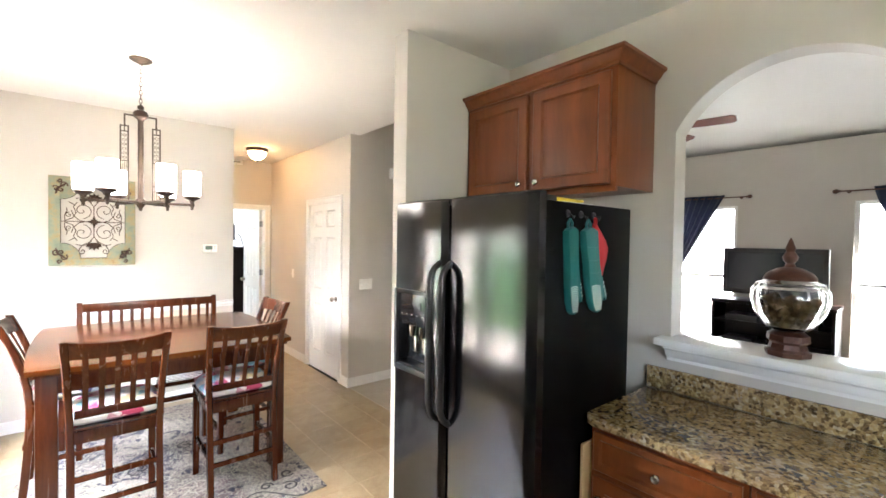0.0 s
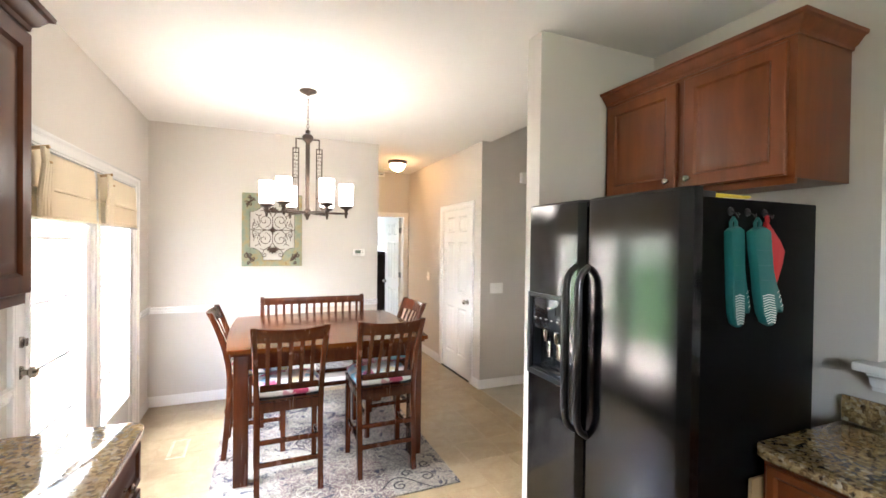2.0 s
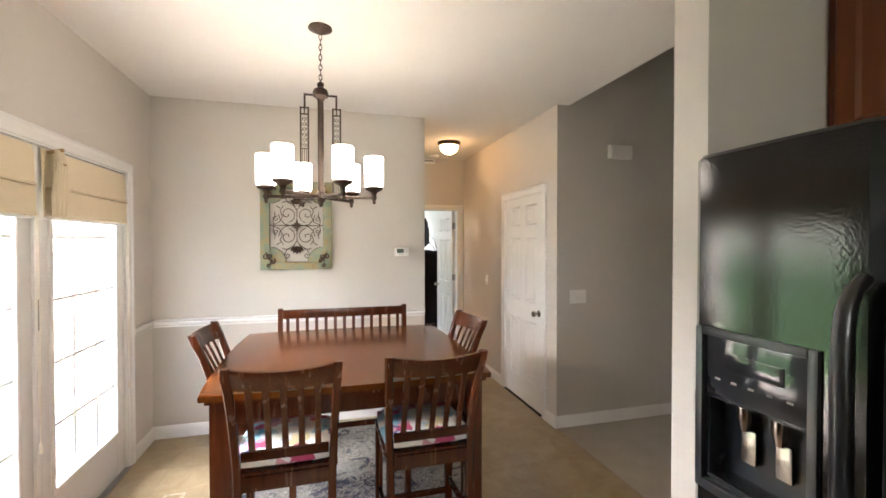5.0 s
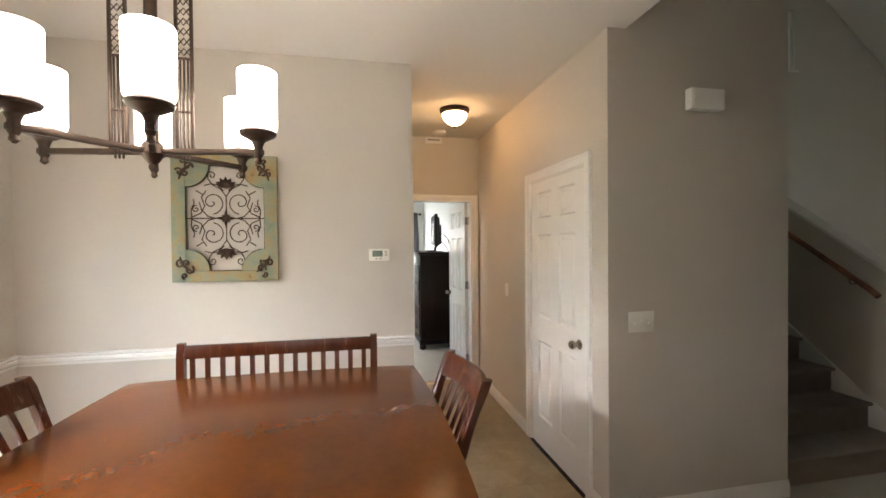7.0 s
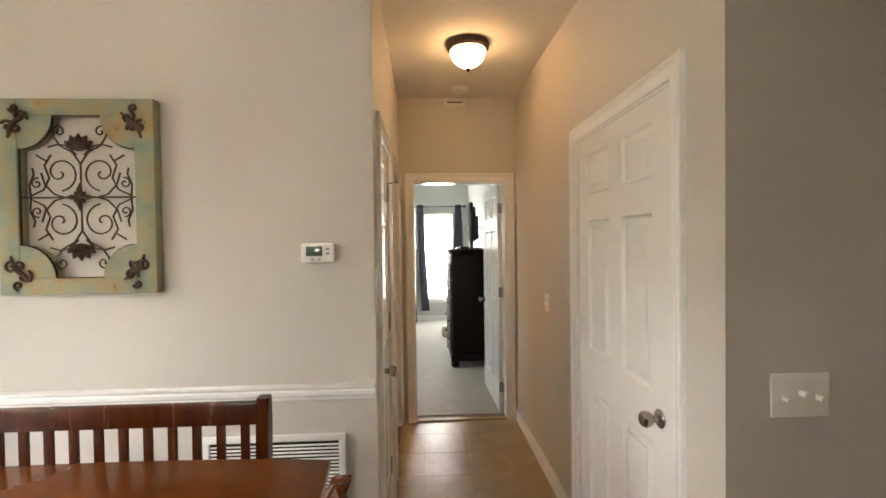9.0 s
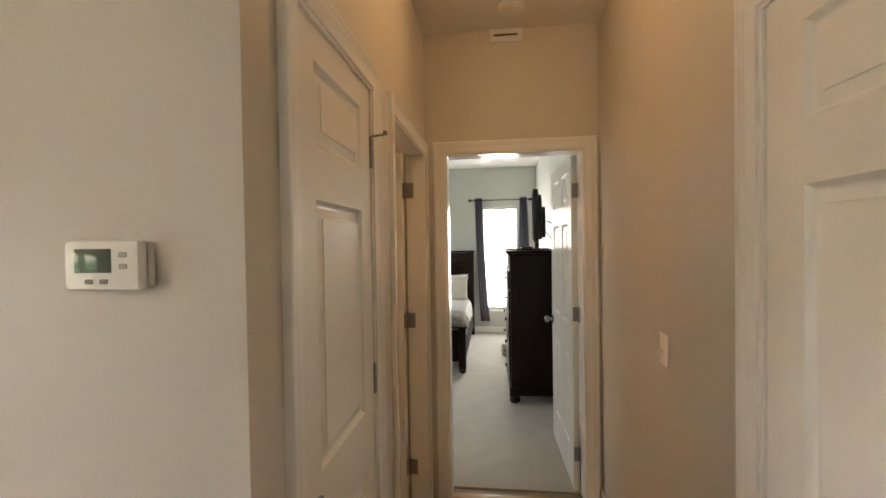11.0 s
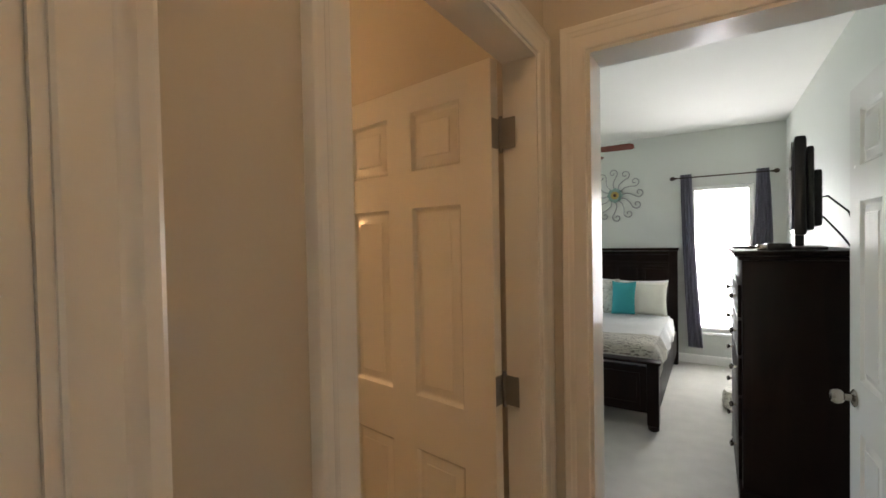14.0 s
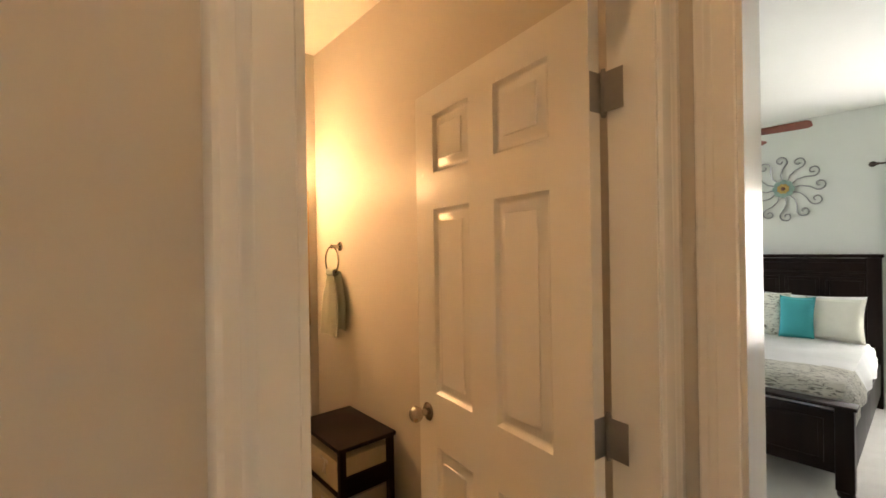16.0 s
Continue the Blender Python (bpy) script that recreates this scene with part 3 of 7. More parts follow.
plane("wall_living_south_upper", 3.05, 7.5, BACK - T, BACK, CEIL, 4.4, "wall")


# ---- structure: baseboards, rails, casings ----
def run(name, outline, pts, material="trim"):
    bm = B()
    sweep(bm, outline, pts)
    return solid(name, bm, material, kind="structure")


BASE = [(0.001, 0.002), (0.016, 0.002), (0.016, 0.075), (0.010, 0.092), (0.006, 0.102), (0.001, 0.102)]
RAIL = [(0.001, 0.0), (0.010, 0.0), (0.012, 0.014), (0.022, 0.022), (0.024, 0.036), (0.016, 0.044), (0.028, 0.052), (0.030, 0.062), (0.001, 0.064)]
XP, XN, YP, YN = (1, 0, 0), (-1, 0, 0), (0, 1, 0), (0, -1, 0)
run("baseboard", BASE, [((LX, GD1 + 0.08, 0), XP), ((LX, DY - 0.001, 0), XP)])
run("baseboard", BASE, [((LX, DY, 0), YN), ((HX0 - 0.001, DY, 0), YN)])
run("baseboard", BASE, [((HX0, DY, 0), XP), ((HX0, 5.215, 0), XP)])
run("baseboard", BASE, [((HX0, 5.903, 0), XP), ((HX0, 6.062, 0), XP)])
run("baseboard", BASE, [((HX1, 5.563, 0), XN), ((HX1, EY, 0), XN)])
run("baseboard", BASE, [((HX1, SY + 0.001, 0), XN), ((HX1, 4.592, 0), XN)])
run("baseboard", BASE, [((HX1 - 0.016, SY, 0), YN), ((4.20, SY, 0), YN)])
run("baseboard", BASE, [((2.13, CY0, 0), XN), ((2.13, CY1 + 0.016, 0), XN)])
run("baseboard", BASE, [((2.13, CY1, 0), YP), ((6.0, CY1, 0), YP)])
run("baseboard", BASE, [((-1.9, BEDY, 0.006), YN), ((BEDX, BEDY, 0.006), YN)])
run("baseboard", BASE, [((BEDX, 7.0, 0.006), XN), ((BEDX, BEDY, 0.006), XN)])
run("trim_chair_rail", RAIL, [((LX, 2.0, 0.895), XP), ((LX, GD0 - 0.075, 0.895), XP)])
run("trim_chair_rail", RAIL, [((LX, GD1 + 0.075, 0.895), XP), ((LX, DY - 0.001, 0.895), XP)])
run("trim_chair_rail", RAIL, [((LX, DY, 0.895), YN), ((HX0 - 0.002, DY, 0.895), YN)])


def casing(name, axis, face, out, a0, a1, top, w=0.066, deep=0.12, sides=(1, 1), material="trim"):
    """Moulded casing round an opening in a wall's face, with the jamb's lining."""
    bm = B()

    def put(p0, p1, z0, z1, d0, d1, bev=0.0):
        lo, hi = sorted((face + out * d0, face + out * d1))
        if axis == "x":
            slab(bm, lo, hi, p0, p1, z0, z1, bev)
        else:
            slab(bm, p0, p1, lo, hi, z0, z1, bev)
    # one mitred moulding up, over and down
    shape = [(-0.004, 0.002), (-0.004, 0.008), (-0.001, 0.011), (0.008, 0.0125), (w * 0.50, 0.0135), (w * 0.56, 0.0165), (w * 0.66, 0.0175),
             (w * 0.72, 0.0205), (w * 0.9, 0.0215), (w - 0.002, 0.019), (w, 0.015), (w, -0.004)]
    rows = []
    for u, d in shape:
        row = []
        for p, z in ((a0 - u, 0.002), (a0 - u, top + u), (a1 + u, top + u), (a1 + u, 0.002)):
            row.append(bm.verts.new((face + out * d, p, z) if axis == "x" else (p, face + out * d, z)))
        rows.append(row)
    for p, q in zip(rows, rows[1:]):
        for k in range(3):
            bm.faces.new((p[k], p[k + 1], q[k + 1], q[k]))
    # lining of the opening
    put(a0 + 0.0005, a0 + 0.014, 0.002, top - 0.001, 0.003, -deep - 0.003)
    put(a1 - 0.014, a1 - 0.0005, 0.002, top - 0.001, 0.003, -deep - 0.003)
    put(a0 + 0.0005, a1 - 0.0005, top - 0.014, top - 0.0005, 0.004, -deep - 0.004)
    return solid(name, bm, material, kind="structure")


casing("trim_casing_closet", "x", HX1, -1, 4.66, 5.495, 2.035)
casing("trim_casing_linen", "x", HX0, 1, 5.283, 5.835, 2.035, deep=0.095)
casing("trim_casing_bath", "x", HX0, 1, 6.13, 6.88, 2.035, deep=0.095)
casing("trim_casing_bedroom", "y", EY, -1, 2.117, 2.91, 2.037)
casing("trim_casing_glass_door", "x", LX, 1, GD0, GD1, 2.06, w=0.072, deep=0.15)


# ---- doors ----
def facet(bm):
    """Marks every face as flat, so that small bevels keep their edges."""
    flat = bm.faces.layers.int.get("flat")
    for f in bm.faces:
        f[flat] = 1
    return bm


def panel_leaf(w, h, t=0.035, cols=2, margin=0.115):
    """A moulded panelled leaf, hinge edge at x=0, standing in the xz plane."""
    rails = [(0.0, 0.225), (0.805, 0.985), (1.610, 1.732), (1.926, h)]
    panels = []
    mid = 0.115
    st = [(0, margin), (w / 2 - mid / 2, w / 2 + mid / 2), (w - margin, w)] if cols == 2 else [(0, margin * 0.8), (w - margin * 0.8, w)]
    for a, b in st:
        panels.append(("stile", boxes((a, b, 0, t, 0, h))))
    for (a, b), (c, d) in zip(st, st[1:]):
        for z0, z1 in rails:
            panels.append(("rail", boxes((b, c, 0, t, z0, z1))))
        for (_, z0), (z1, _) in zip(rails, rails[1:]):
            steps = [(0, 0.0), (0.003, 0.003), (0.007, 0.0085), (0.0125, 0.012), (0.017, 0.0125), (0.019, 0.012), (0.041, 0.0045), (0.0425, 0.002)]
            pb = B()
            panels.append(("panel", pb))
            for side in (0, 1):
                rings = []
                for inset, deep in steps:
                    y = deep if side == 0 else t - deep
                    rings.append([pb.verts.new((x, y, z)) for x, z in ((b + inset, z0 + inset), (c - inset, z0 + inset), (c - inset, z1 - inset), (b + inset, z1 - inset))])
                for p, q in zip(rings, rings[1:]):
                    for k in range(4):
                        pb.faces.new((p[k], p[(k + 1) % 4], q[(k + 1) % 4], q[k]))
                pb.faces.new(rings[-1])
            facet(pb)
    return panels


def knob(parent, x, z, t, mat="nickel"):
    for s in (-1, 1):
        bm = B()
        m = pose(x, t if s > 0 else 0, z, -90 * s, 0, 0)
        lathe(bm, [(0.030, 0.0), (0.032, 0.004), (0.026, 0.009), (0.013, 0.012), (0.012, 0.030), (0.022, 0.036), (0.027, 0.048), (0.027, 0.058), (0.020, 0.068), (0.006, 0.071)], seg=20, m=m)
        part("door_knob", bm, mat, parent, "satin nickel knob")


def hinges(parent, h, t, y, shut, mat="steel"):
    for z in (0.22, 1.064, 1.805):
        bm = B()
        px, py = (-0.004, y) if shut else (-0.006, -0.006)
        tube(bm, [(px, py, z - 0.052), (px, py, z + 0.052)], 0.005, 8)
        for k in range(3):
            tube(bm, [(px, py, z - 0.047 + 0.032 * k), (px, py, z - 0.018 + 0.032 * k)], 0.0068, 8)
        if shut:
            part("hinge", bm, mat, parent, "hinge knuckle")
            continue
        slab(bm, -0.0016, -0.0002, -0.004, 0.033, z - 0.043, z + 0.043, 0.0005)
        slab(bm, -0.056, -0.010, -0.0034, -0.0016, z - 0.043, z + 0.043, 0.0005)
        part("hinge", bm, "steel", parent, "worn steel hinge")


def door(name, w, h, at, label, knob_z=0.91, cols=2, hinge_y=None, shut=False, metal="steel"):
    ob = thing(name, label, "door", at=at, kind="structure")
    for piece, bm in panel_leaf(w, h, cols=cols):
        part(piece, bm, "door", ob)
    knob(ob, w - 0.065, knob_z, 0.035)
    hinges(ob, h, 0.035, -0.003 if hinge_y is None else hinge_y, shut, metal)
    return ob


# local x runs from the hinge to the free edge, local y is the thickness
door("door_closet", 0.80, 2.015, pose(HX1 + 0.004, 5.479, 0.012, 0, 0, -90) , "closed white six-panel closet door with nickel knob", shut=True, metal="trim")
linen = door("door_linen", 0.5225, 2.015, pose(HX0 - 0.004, 5.8207, 0.012, 0, 0, -90) @ pose(0, -0.035, 0), "closed narrow white panelled closet door", cols=1, hinge_y=0.038, shut=True)
bm = B()
tube(bm, [(-0.004, 0.038, 1.858), (-0.004, 0.080, 1.862), (0.012, 0.094, 1.862)], 0.004, 8)
lathe(bm, [(0.004, 0.0), (0.008, 0.002), (0.008, 0.010), (0.004, 0.012)], seg=10, m=pose(0.010, 0.094, 1.862, 0, 90, 0))
part("hinge_stop", bm, "steel", linen, "steel hinge-pin stop with rubber tip")
door("door_bathroom", 0.755, 2.015, pose(1.891, 6.853, 0.012, 0, 0, 171.5), "open white six-panel bathroom door with nickel knob")
door("door_bedroom", 0.765, 2.015, pose(2.8925, EY + T + 0.014, 0.012, 0, 0, 91.2), "open white six-panel bedroom door with nickel knob")
# dark strip paints the shade of the gap under the closet door
solid("trim_closet_threshold", boxes((HX1 - 0.02, HX1 + 0.10, 4.675, 5.48, 0.001, 0.009), bev=0.003), "shadow_gap", kind="structure")
solid("trim_bedroom_threshold", boxes((2.132, 2.886, EY + 0.0, EY + 0.05, 0.0005, 0.010), bev=0.003), "oak", kind="structure")


# ---- glass door with shades ----
def glass_door():
    mid = (GD0 + GD1) / 2
    x = LX - 0.06
    for i, (a, b) in enumerate(((GD0 + 0.016, mid - 0.004), (mid + 0.004, GD1 - 0.016))):
        d = thing("door_glass_leaf", "closed white french door leaf with glass panes", "door", "french door leaves", kind="structure")
        st, z0, z1 = 0.115, 0.30, 1.93
        bm = boxes((x, x + 0.045, a, a + st, 0.012, 2.045), (x, x + 0.045, b - st, b, 0.012, 2.045), (x, x + 0.045, a + st, b - st, 0.012, z0), (x, x + 0.045, a + st, b - st, z1, 2.045), bev=0.003)
        part("leaf_frame", bm, "door", d)
        bm = B()
        for p, q in ((a + st - 0.006, a + st + 0.02), (b - st - 0.02, b - st + 0.006)):
            slab(bm, x + 0.040, x + 0.058, p, q, z0 - 0.02, z1 + 0.02, 0.005)
        for p, q in ((z0 - 0.02, z0 + 0.012), (z1 - 0.012, z1 + 0.02)):
            slab(bm, x + 0.041, x + 0.059, a + st, b - st, p, q, 0.005)
        part("glazing_bead", bm, "trim", d)
        gl = part("pane", boxes((x + 0.018, x + 0.024, a + st, b - st, z0, z1)), "glass", d, "clear glass pane")
        gl.visible_shadow = False
        n = 5
        for k in range(1, n):
            z = z0 + (z1 - z0) * k / n
            part("muntin", boxes((x + 0.026, x + 0.040, a + st, b - st, z - 0.009, z + 0.009), bev=0.003), "trim", d)
        for k in (1, 2):
            yv = a + st + (b - a - 2 * st) * k / 3
            part("muntin", boxes((x + 0.027, x + 0.039, yv - 0.009, yv + 0.009, z0, z1), bev=0.003), "trim", d)
        if i == 0:
            for z, r in ((0.985, 0.031), (1.125, 0.026)):
                bm = B()
                prof = [(r, 0), (r, 0.006), (r * 0.5, 0.01), (r * 0.4, 0.03), (r * 0.85, 0.04), (r * 0.95, 0.055), (r * 0.6, 0.066), (0.004, 0.068)] if z < 1.1 else [(r, 0), (r, 0.012), (r * 0.8, 0.016), (0.006, 0.018)]
                lathe(bm, prof, seg=20, m=pose(x + 0.045, a + 0.055, z, 0, 90, 0))
                if z > 1.1:
                    slab(bm, x + 0.06, x + 0.075, a + 0.047, a + 0.063, z - 0.018, z + 0.018, 0.004)
                part("knob" if z < 1.1 else "deadbolt", bm, "nickel", d, "nickel door hardware")
        else:
            part("astragal", boxes((x + 0.045, x + 0.062, a - 0.022, a + 0.018, 0.02, 2.04), bev=0.004), "trim", d)
            part("strike", boxes((x + 0.0625, x + 0.066, a - 0.006, a + 0.006, 1.15, 1.30), bev=0.001), "steel", d)
        # roman shade raised to a third
        s = thing("roman_shade", "cream fabric roman shade raised above the glass", "shade", "roman shades")
        bm = B()
        prof = [(0.000, 2.035), (0.010, 1.99), (0.012, 1.86), (0.026, 1.845), (0.014, 1.84), (0.016, 1.72), (0.026, 1.705), (0.016, 1.70), (0.008, 1.70), (0.004, 1.84), (-0.002, 2.035)]
        rings = [[bm.verts.new((x + 0.064 + o, yy, z)) for o, z in prof] for yy in (a + 0.03, b - 0.03)]
        for k in range(len(prof)):
            bm.faces.new((rings[0][k], rings[0][(k + 1) % len(prof)], rings[1][(k + 1) % len(prof)], rings[1][k]))
        bm.faces.new(rings[0]), bm.faces.new(rings[1][::-1])
        part("fabric", bm, "blind", s)
        part("bottom_bar", boxes((x + 0.066, x + 0.084, a + 0.03, b - 0.03, 1.685, 1.699), bev=0.003), "trim", s)
        bm = B()
        yc = b - 0.05
        tube(bm, [(x + 0.095, yc, 1.70), (x + 0.097, yc + 0.004, 1.2), (x + 0.096, yc, 0.62)], 0.0022, 6)
        tube(bm, [(x + 0.095, yc - 0.012, 1.70), (x + 0.095, yc - 0.014, 1.2), (x + 0.095, yc - 0.004, 0.80)], 0.0018, 6)
        lathe(bm, [(0.003, 0.05), (0.007, 0.04), (0.009, 0.0), (0.003, -0.004)], (x + 0.096, yc, 0.58), 10)
        part("cord", bm, "cord", s, "cream pull cord with tassel")
        # tied tail of fabric at the head of the shade
        k = thing("shade_tail", "gathered cream fabric tail on a wooden peg", "tieback", "fabric tails")
        yk = a + 0.10 if i == 0 else a + 0.075
        bm = B()
        for j in range(7):
            o = (j - 3) * 0.011
            tube(bm, [(x + 0.115, yk + o * 0.5, 2.03), (x + 0.128 + 0.004 * (j % 2), yk + o, 1.95), (x + 0.12, yk + o * 1.6, 1.80), (x + 0.118 + 0.006 * (j % 2), yk + o * 1.5, 1.705)], [0.010, 0.012, 0.013, 0.010], 7)
        part("fabric_folds", bm, "blind", k)
        bm = B()
        tube(bm, [(x + 0.06, yk, 2.02), (x + 0.135, yk, 2.035)], 0.009, 8)
        part("peg", bm, "oak", k)
        bm = B()
        tube(bm, [(x + 0.128, yk - 0.03, 1.965), (x + 0.143, yk, 1.96), (x + 0.128, yk + 0.03, 1.965)], 0.006, 6)
        part("tie", bm, "oak", k)
    solid("trim_glass_door_threshold", boxes((LX - 0.15, LX + 0.02, GD0, GD1, 0.0005, 0.011), bev=0.003), "steel", kind="structure")


glass_door()


# ---- kitchen ----
def raised_panel(bm, a, b, z0, z1, x, out, st=0.055):
    """A raised-panel cabinet door or drawer front in a plane of constant x, proud towards out."""
    t = 0.019
    loops = []
    for ins, d in ((0.0, 0.0), (0.0, t - 0.004), (0.004, t), (st - 0.003, t), (st, t - 0.003), (st, 0.0)):
        loops.append([bm.verts.new((x + out * d, p, u)) for p, u in ((a + ins, z0 + ins), (b - ins, z0 + ins), (b - ins, z1 - ins), (a + ins, z1 - ins))])
    for r, s in zip(loops, loops[1:] + loops[:1]):
        for k in range(4):
            bm.faces.new((r[k], r[(k + 1) % 4], s[(k + 1) % 4], s[k]))
    facet(bm)
    bm = B()
    steps = [(0.0, t - 0.002), (0.007, t - 0.009), (0.016, t - 0.010), (0.042, t - 0.002)]
    rings = []
    for ins, d in steps:
        rings.append([bm.verts.new((x + out * d, p, u)) for p, u in ((a + st + ins, z0 + st + ins), (b - st - ins, z0 + st + ins), (b - st - ins, z1 - st - ins), (a + st + ins, z1 - st - ins))])
    for r, s in zip(rings, rings[1:]):
        for k in range(4):
            bm.faces.new((r[k], r[(k + 1) % 4], s[(k + 1) % 4], s[k]))
    bm.faces.new(rings[-1])
    return facet(bm)


def cabinet_knob(parent, x, y, z, out):
    bm = B()
    lathe(bm, [(0.007, 0), (0.006, 0.012), (0.013, 0.018), (0.016, 0.024), (0.012, 0.030), (0.003, 0.032)], seg=14, m=pose(x, y, z, 0, 90 * out, 0))
    part("knob", bm, "nickel", parent, "small satin nickel knob")


CROWN = [(0.0, 0.0), (0.008, 0.0), (0.010, 0.014), (0.022, 0.022), (0.034, 0.040), (0.040, 0.048), (0.052, 0.052), (0.054, 0.066), (0.0, 0.066)]


def upper_cabinet(name, x0, x1, y0, y1, z0, z1, doors, out, material, label, knobs):
    """x0 to x1: wall to face; doors: (y0, y1) each."""
    ob = thing(name, label, "cabinet")
    lo, hi = sorted((x0, x1))
    bm = boxes((lo, hi, y0, y1, z0, z1), bev=0.002)
    slab(bm, min(x1, x1 - out * 0.02), max(x1, x1 - out * 0.02), y0 + 0.003, y1 - 0.003, z0 - 0.022, z0 + 0.01, 0.002)
    part("body", bm, material, ob)
    bm = B()
    sweep(bm, CROWN, [((x1, y0, z1 - 0.012), (out, -1, 0)), ((x1, y1, z1 - 0.012), (out, 1 if y1 < 2.1 or out > 0 else 0, 0))])
    sweep(bm, CROWN, [((x0 + out * 0.0005, y0, z1 - 0.012), (0, -1, 0)), ((x1, y0, z1 - 0.012), (out, -1, 0))])
    if out > 0:
        sweep(bm, CROWN, [((x1, y1, z1 - 0.012), (out, 1, 0)), ((x0 + 0.0005, y1, z1 - 0.012), (0, 1, 0))])
    part("crown_moulding", bm, material, ob)
    for (a, b), k in zip(doors, knobs):
        bm = B()
        centre = raised_panel(bm, a, b, z0 + 0.012, z1 - 0.03, x1 + out * 0.001, out)
        d = part("cabinet_door", bm, material, ob)
        part("panel", centre, material, d)
        cabinet_knob(d, x1 + out * 0.019, k, z0 + 0.05, out)
    return ob


upper_cabinet("wall_cabinet", KX, 2.585, 1.225, CY0 - 0.002, 1.86, 2.40, [(1.71, CY0 - 0.03), (1.25, 1.67)], -1, "cherry", "cherry wood wall cabinet with crown above the refrigerator", [1.745, 1.635])
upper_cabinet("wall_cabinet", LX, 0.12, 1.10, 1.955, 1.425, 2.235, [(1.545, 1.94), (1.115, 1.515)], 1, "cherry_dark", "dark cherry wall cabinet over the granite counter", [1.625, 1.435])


def base_cabinet(x_face, x_wall, y0, y1, out, material, label, group):
    ob = thing("base_cabinet", label, "cabinet", group)
    lo, hi = sorted((x_face, x_wall))
    part("body", boxes((lo, hi, y0, y1, 0.10, 0.874), bev=0.002), material, ob)
    lo, hi = sorted((x_face - out * 0.06, x_wall))
    # recess coloured near-black for the shade under the cabinet
    part("toe_kick", boxes((lo, hi, y0 + 0.002, y1 - 0.002, 0.001, 0.10)), "shadow_gap", ob)
    bm = B()
    centre = raised_panel(bm, y0 + 0.015, y1 - 0.015, 0.70, 0.855, x_face + out * 0.001, out, 0.028)
    d = part("drawer_front", bm, material, ob)
    part("panel", centre, material, d)
    cabinet_knob(d, x_face + out * 0.019, (y0 + y1) / 2, 0.777, out)
    bm = B()
    centre = raised_panel(bm, y0 + 0.015, y1 - 0.015, 0.125, 0.675, x_face + out * 0.001, out)
    d = part("cabinet_door", bm, material, ob)
    part("panel", centre, material, d)
    cabinet_knob(d, x_face + out * 0.019, y1 - 0.05, 0.60, out)


for a, b in ((0.66, 1.195), (0.12, 0.655), (-0.42, 0.115), (-0.96, -0.425)):
    base_cabinet(2.385, KX - 0.002, a, b, -1, "cherry", "cherry base cabinet with drawer under the granite", "kitchen base cabinets")
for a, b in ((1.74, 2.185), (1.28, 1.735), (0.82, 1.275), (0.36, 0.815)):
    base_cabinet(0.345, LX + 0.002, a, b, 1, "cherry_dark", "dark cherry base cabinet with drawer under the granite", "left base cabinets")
ct = thing("countertop", "speckled brown granite countertop with backsplash", "counter")
R = 0.05
corner = [(2.355 + R - R * math.cos(t), 1.225 - R + R * math.sin(t)) for t in [k * math.pi / 12 for k in range(7)]]
bm = B()
prism(bm, [(KX - 0.002, -0.98), (2.355, -0.98)] + corner + [(KX - 0.002, 1.225)], 0.876, 0.910, 0.006)
part("slab", bm, "granite", ct)
part("backsplash", boxes((KX - 0.022, KX - 0.002, -0.98, 1.225, 0.9105, 1.012), bev=0.003), "granite", ct)
ct = thing("countertop", "speckled brown granite countertop beside the glass door", "counter")
corner = [(0.375 - R + R * math.sin(t), 2.21 - R + R * math.cos(t)) for t in [k * math.pi / 12 for k in range(7)]]
bm = B()
prism(bm, [(LX + 0.002, 2.21)] + corner + [(0.375, 0.34), (LX + 0.002, 0.34)], 0.876, 0.910, 0.006)
part("slab", bm, "granite", ct)


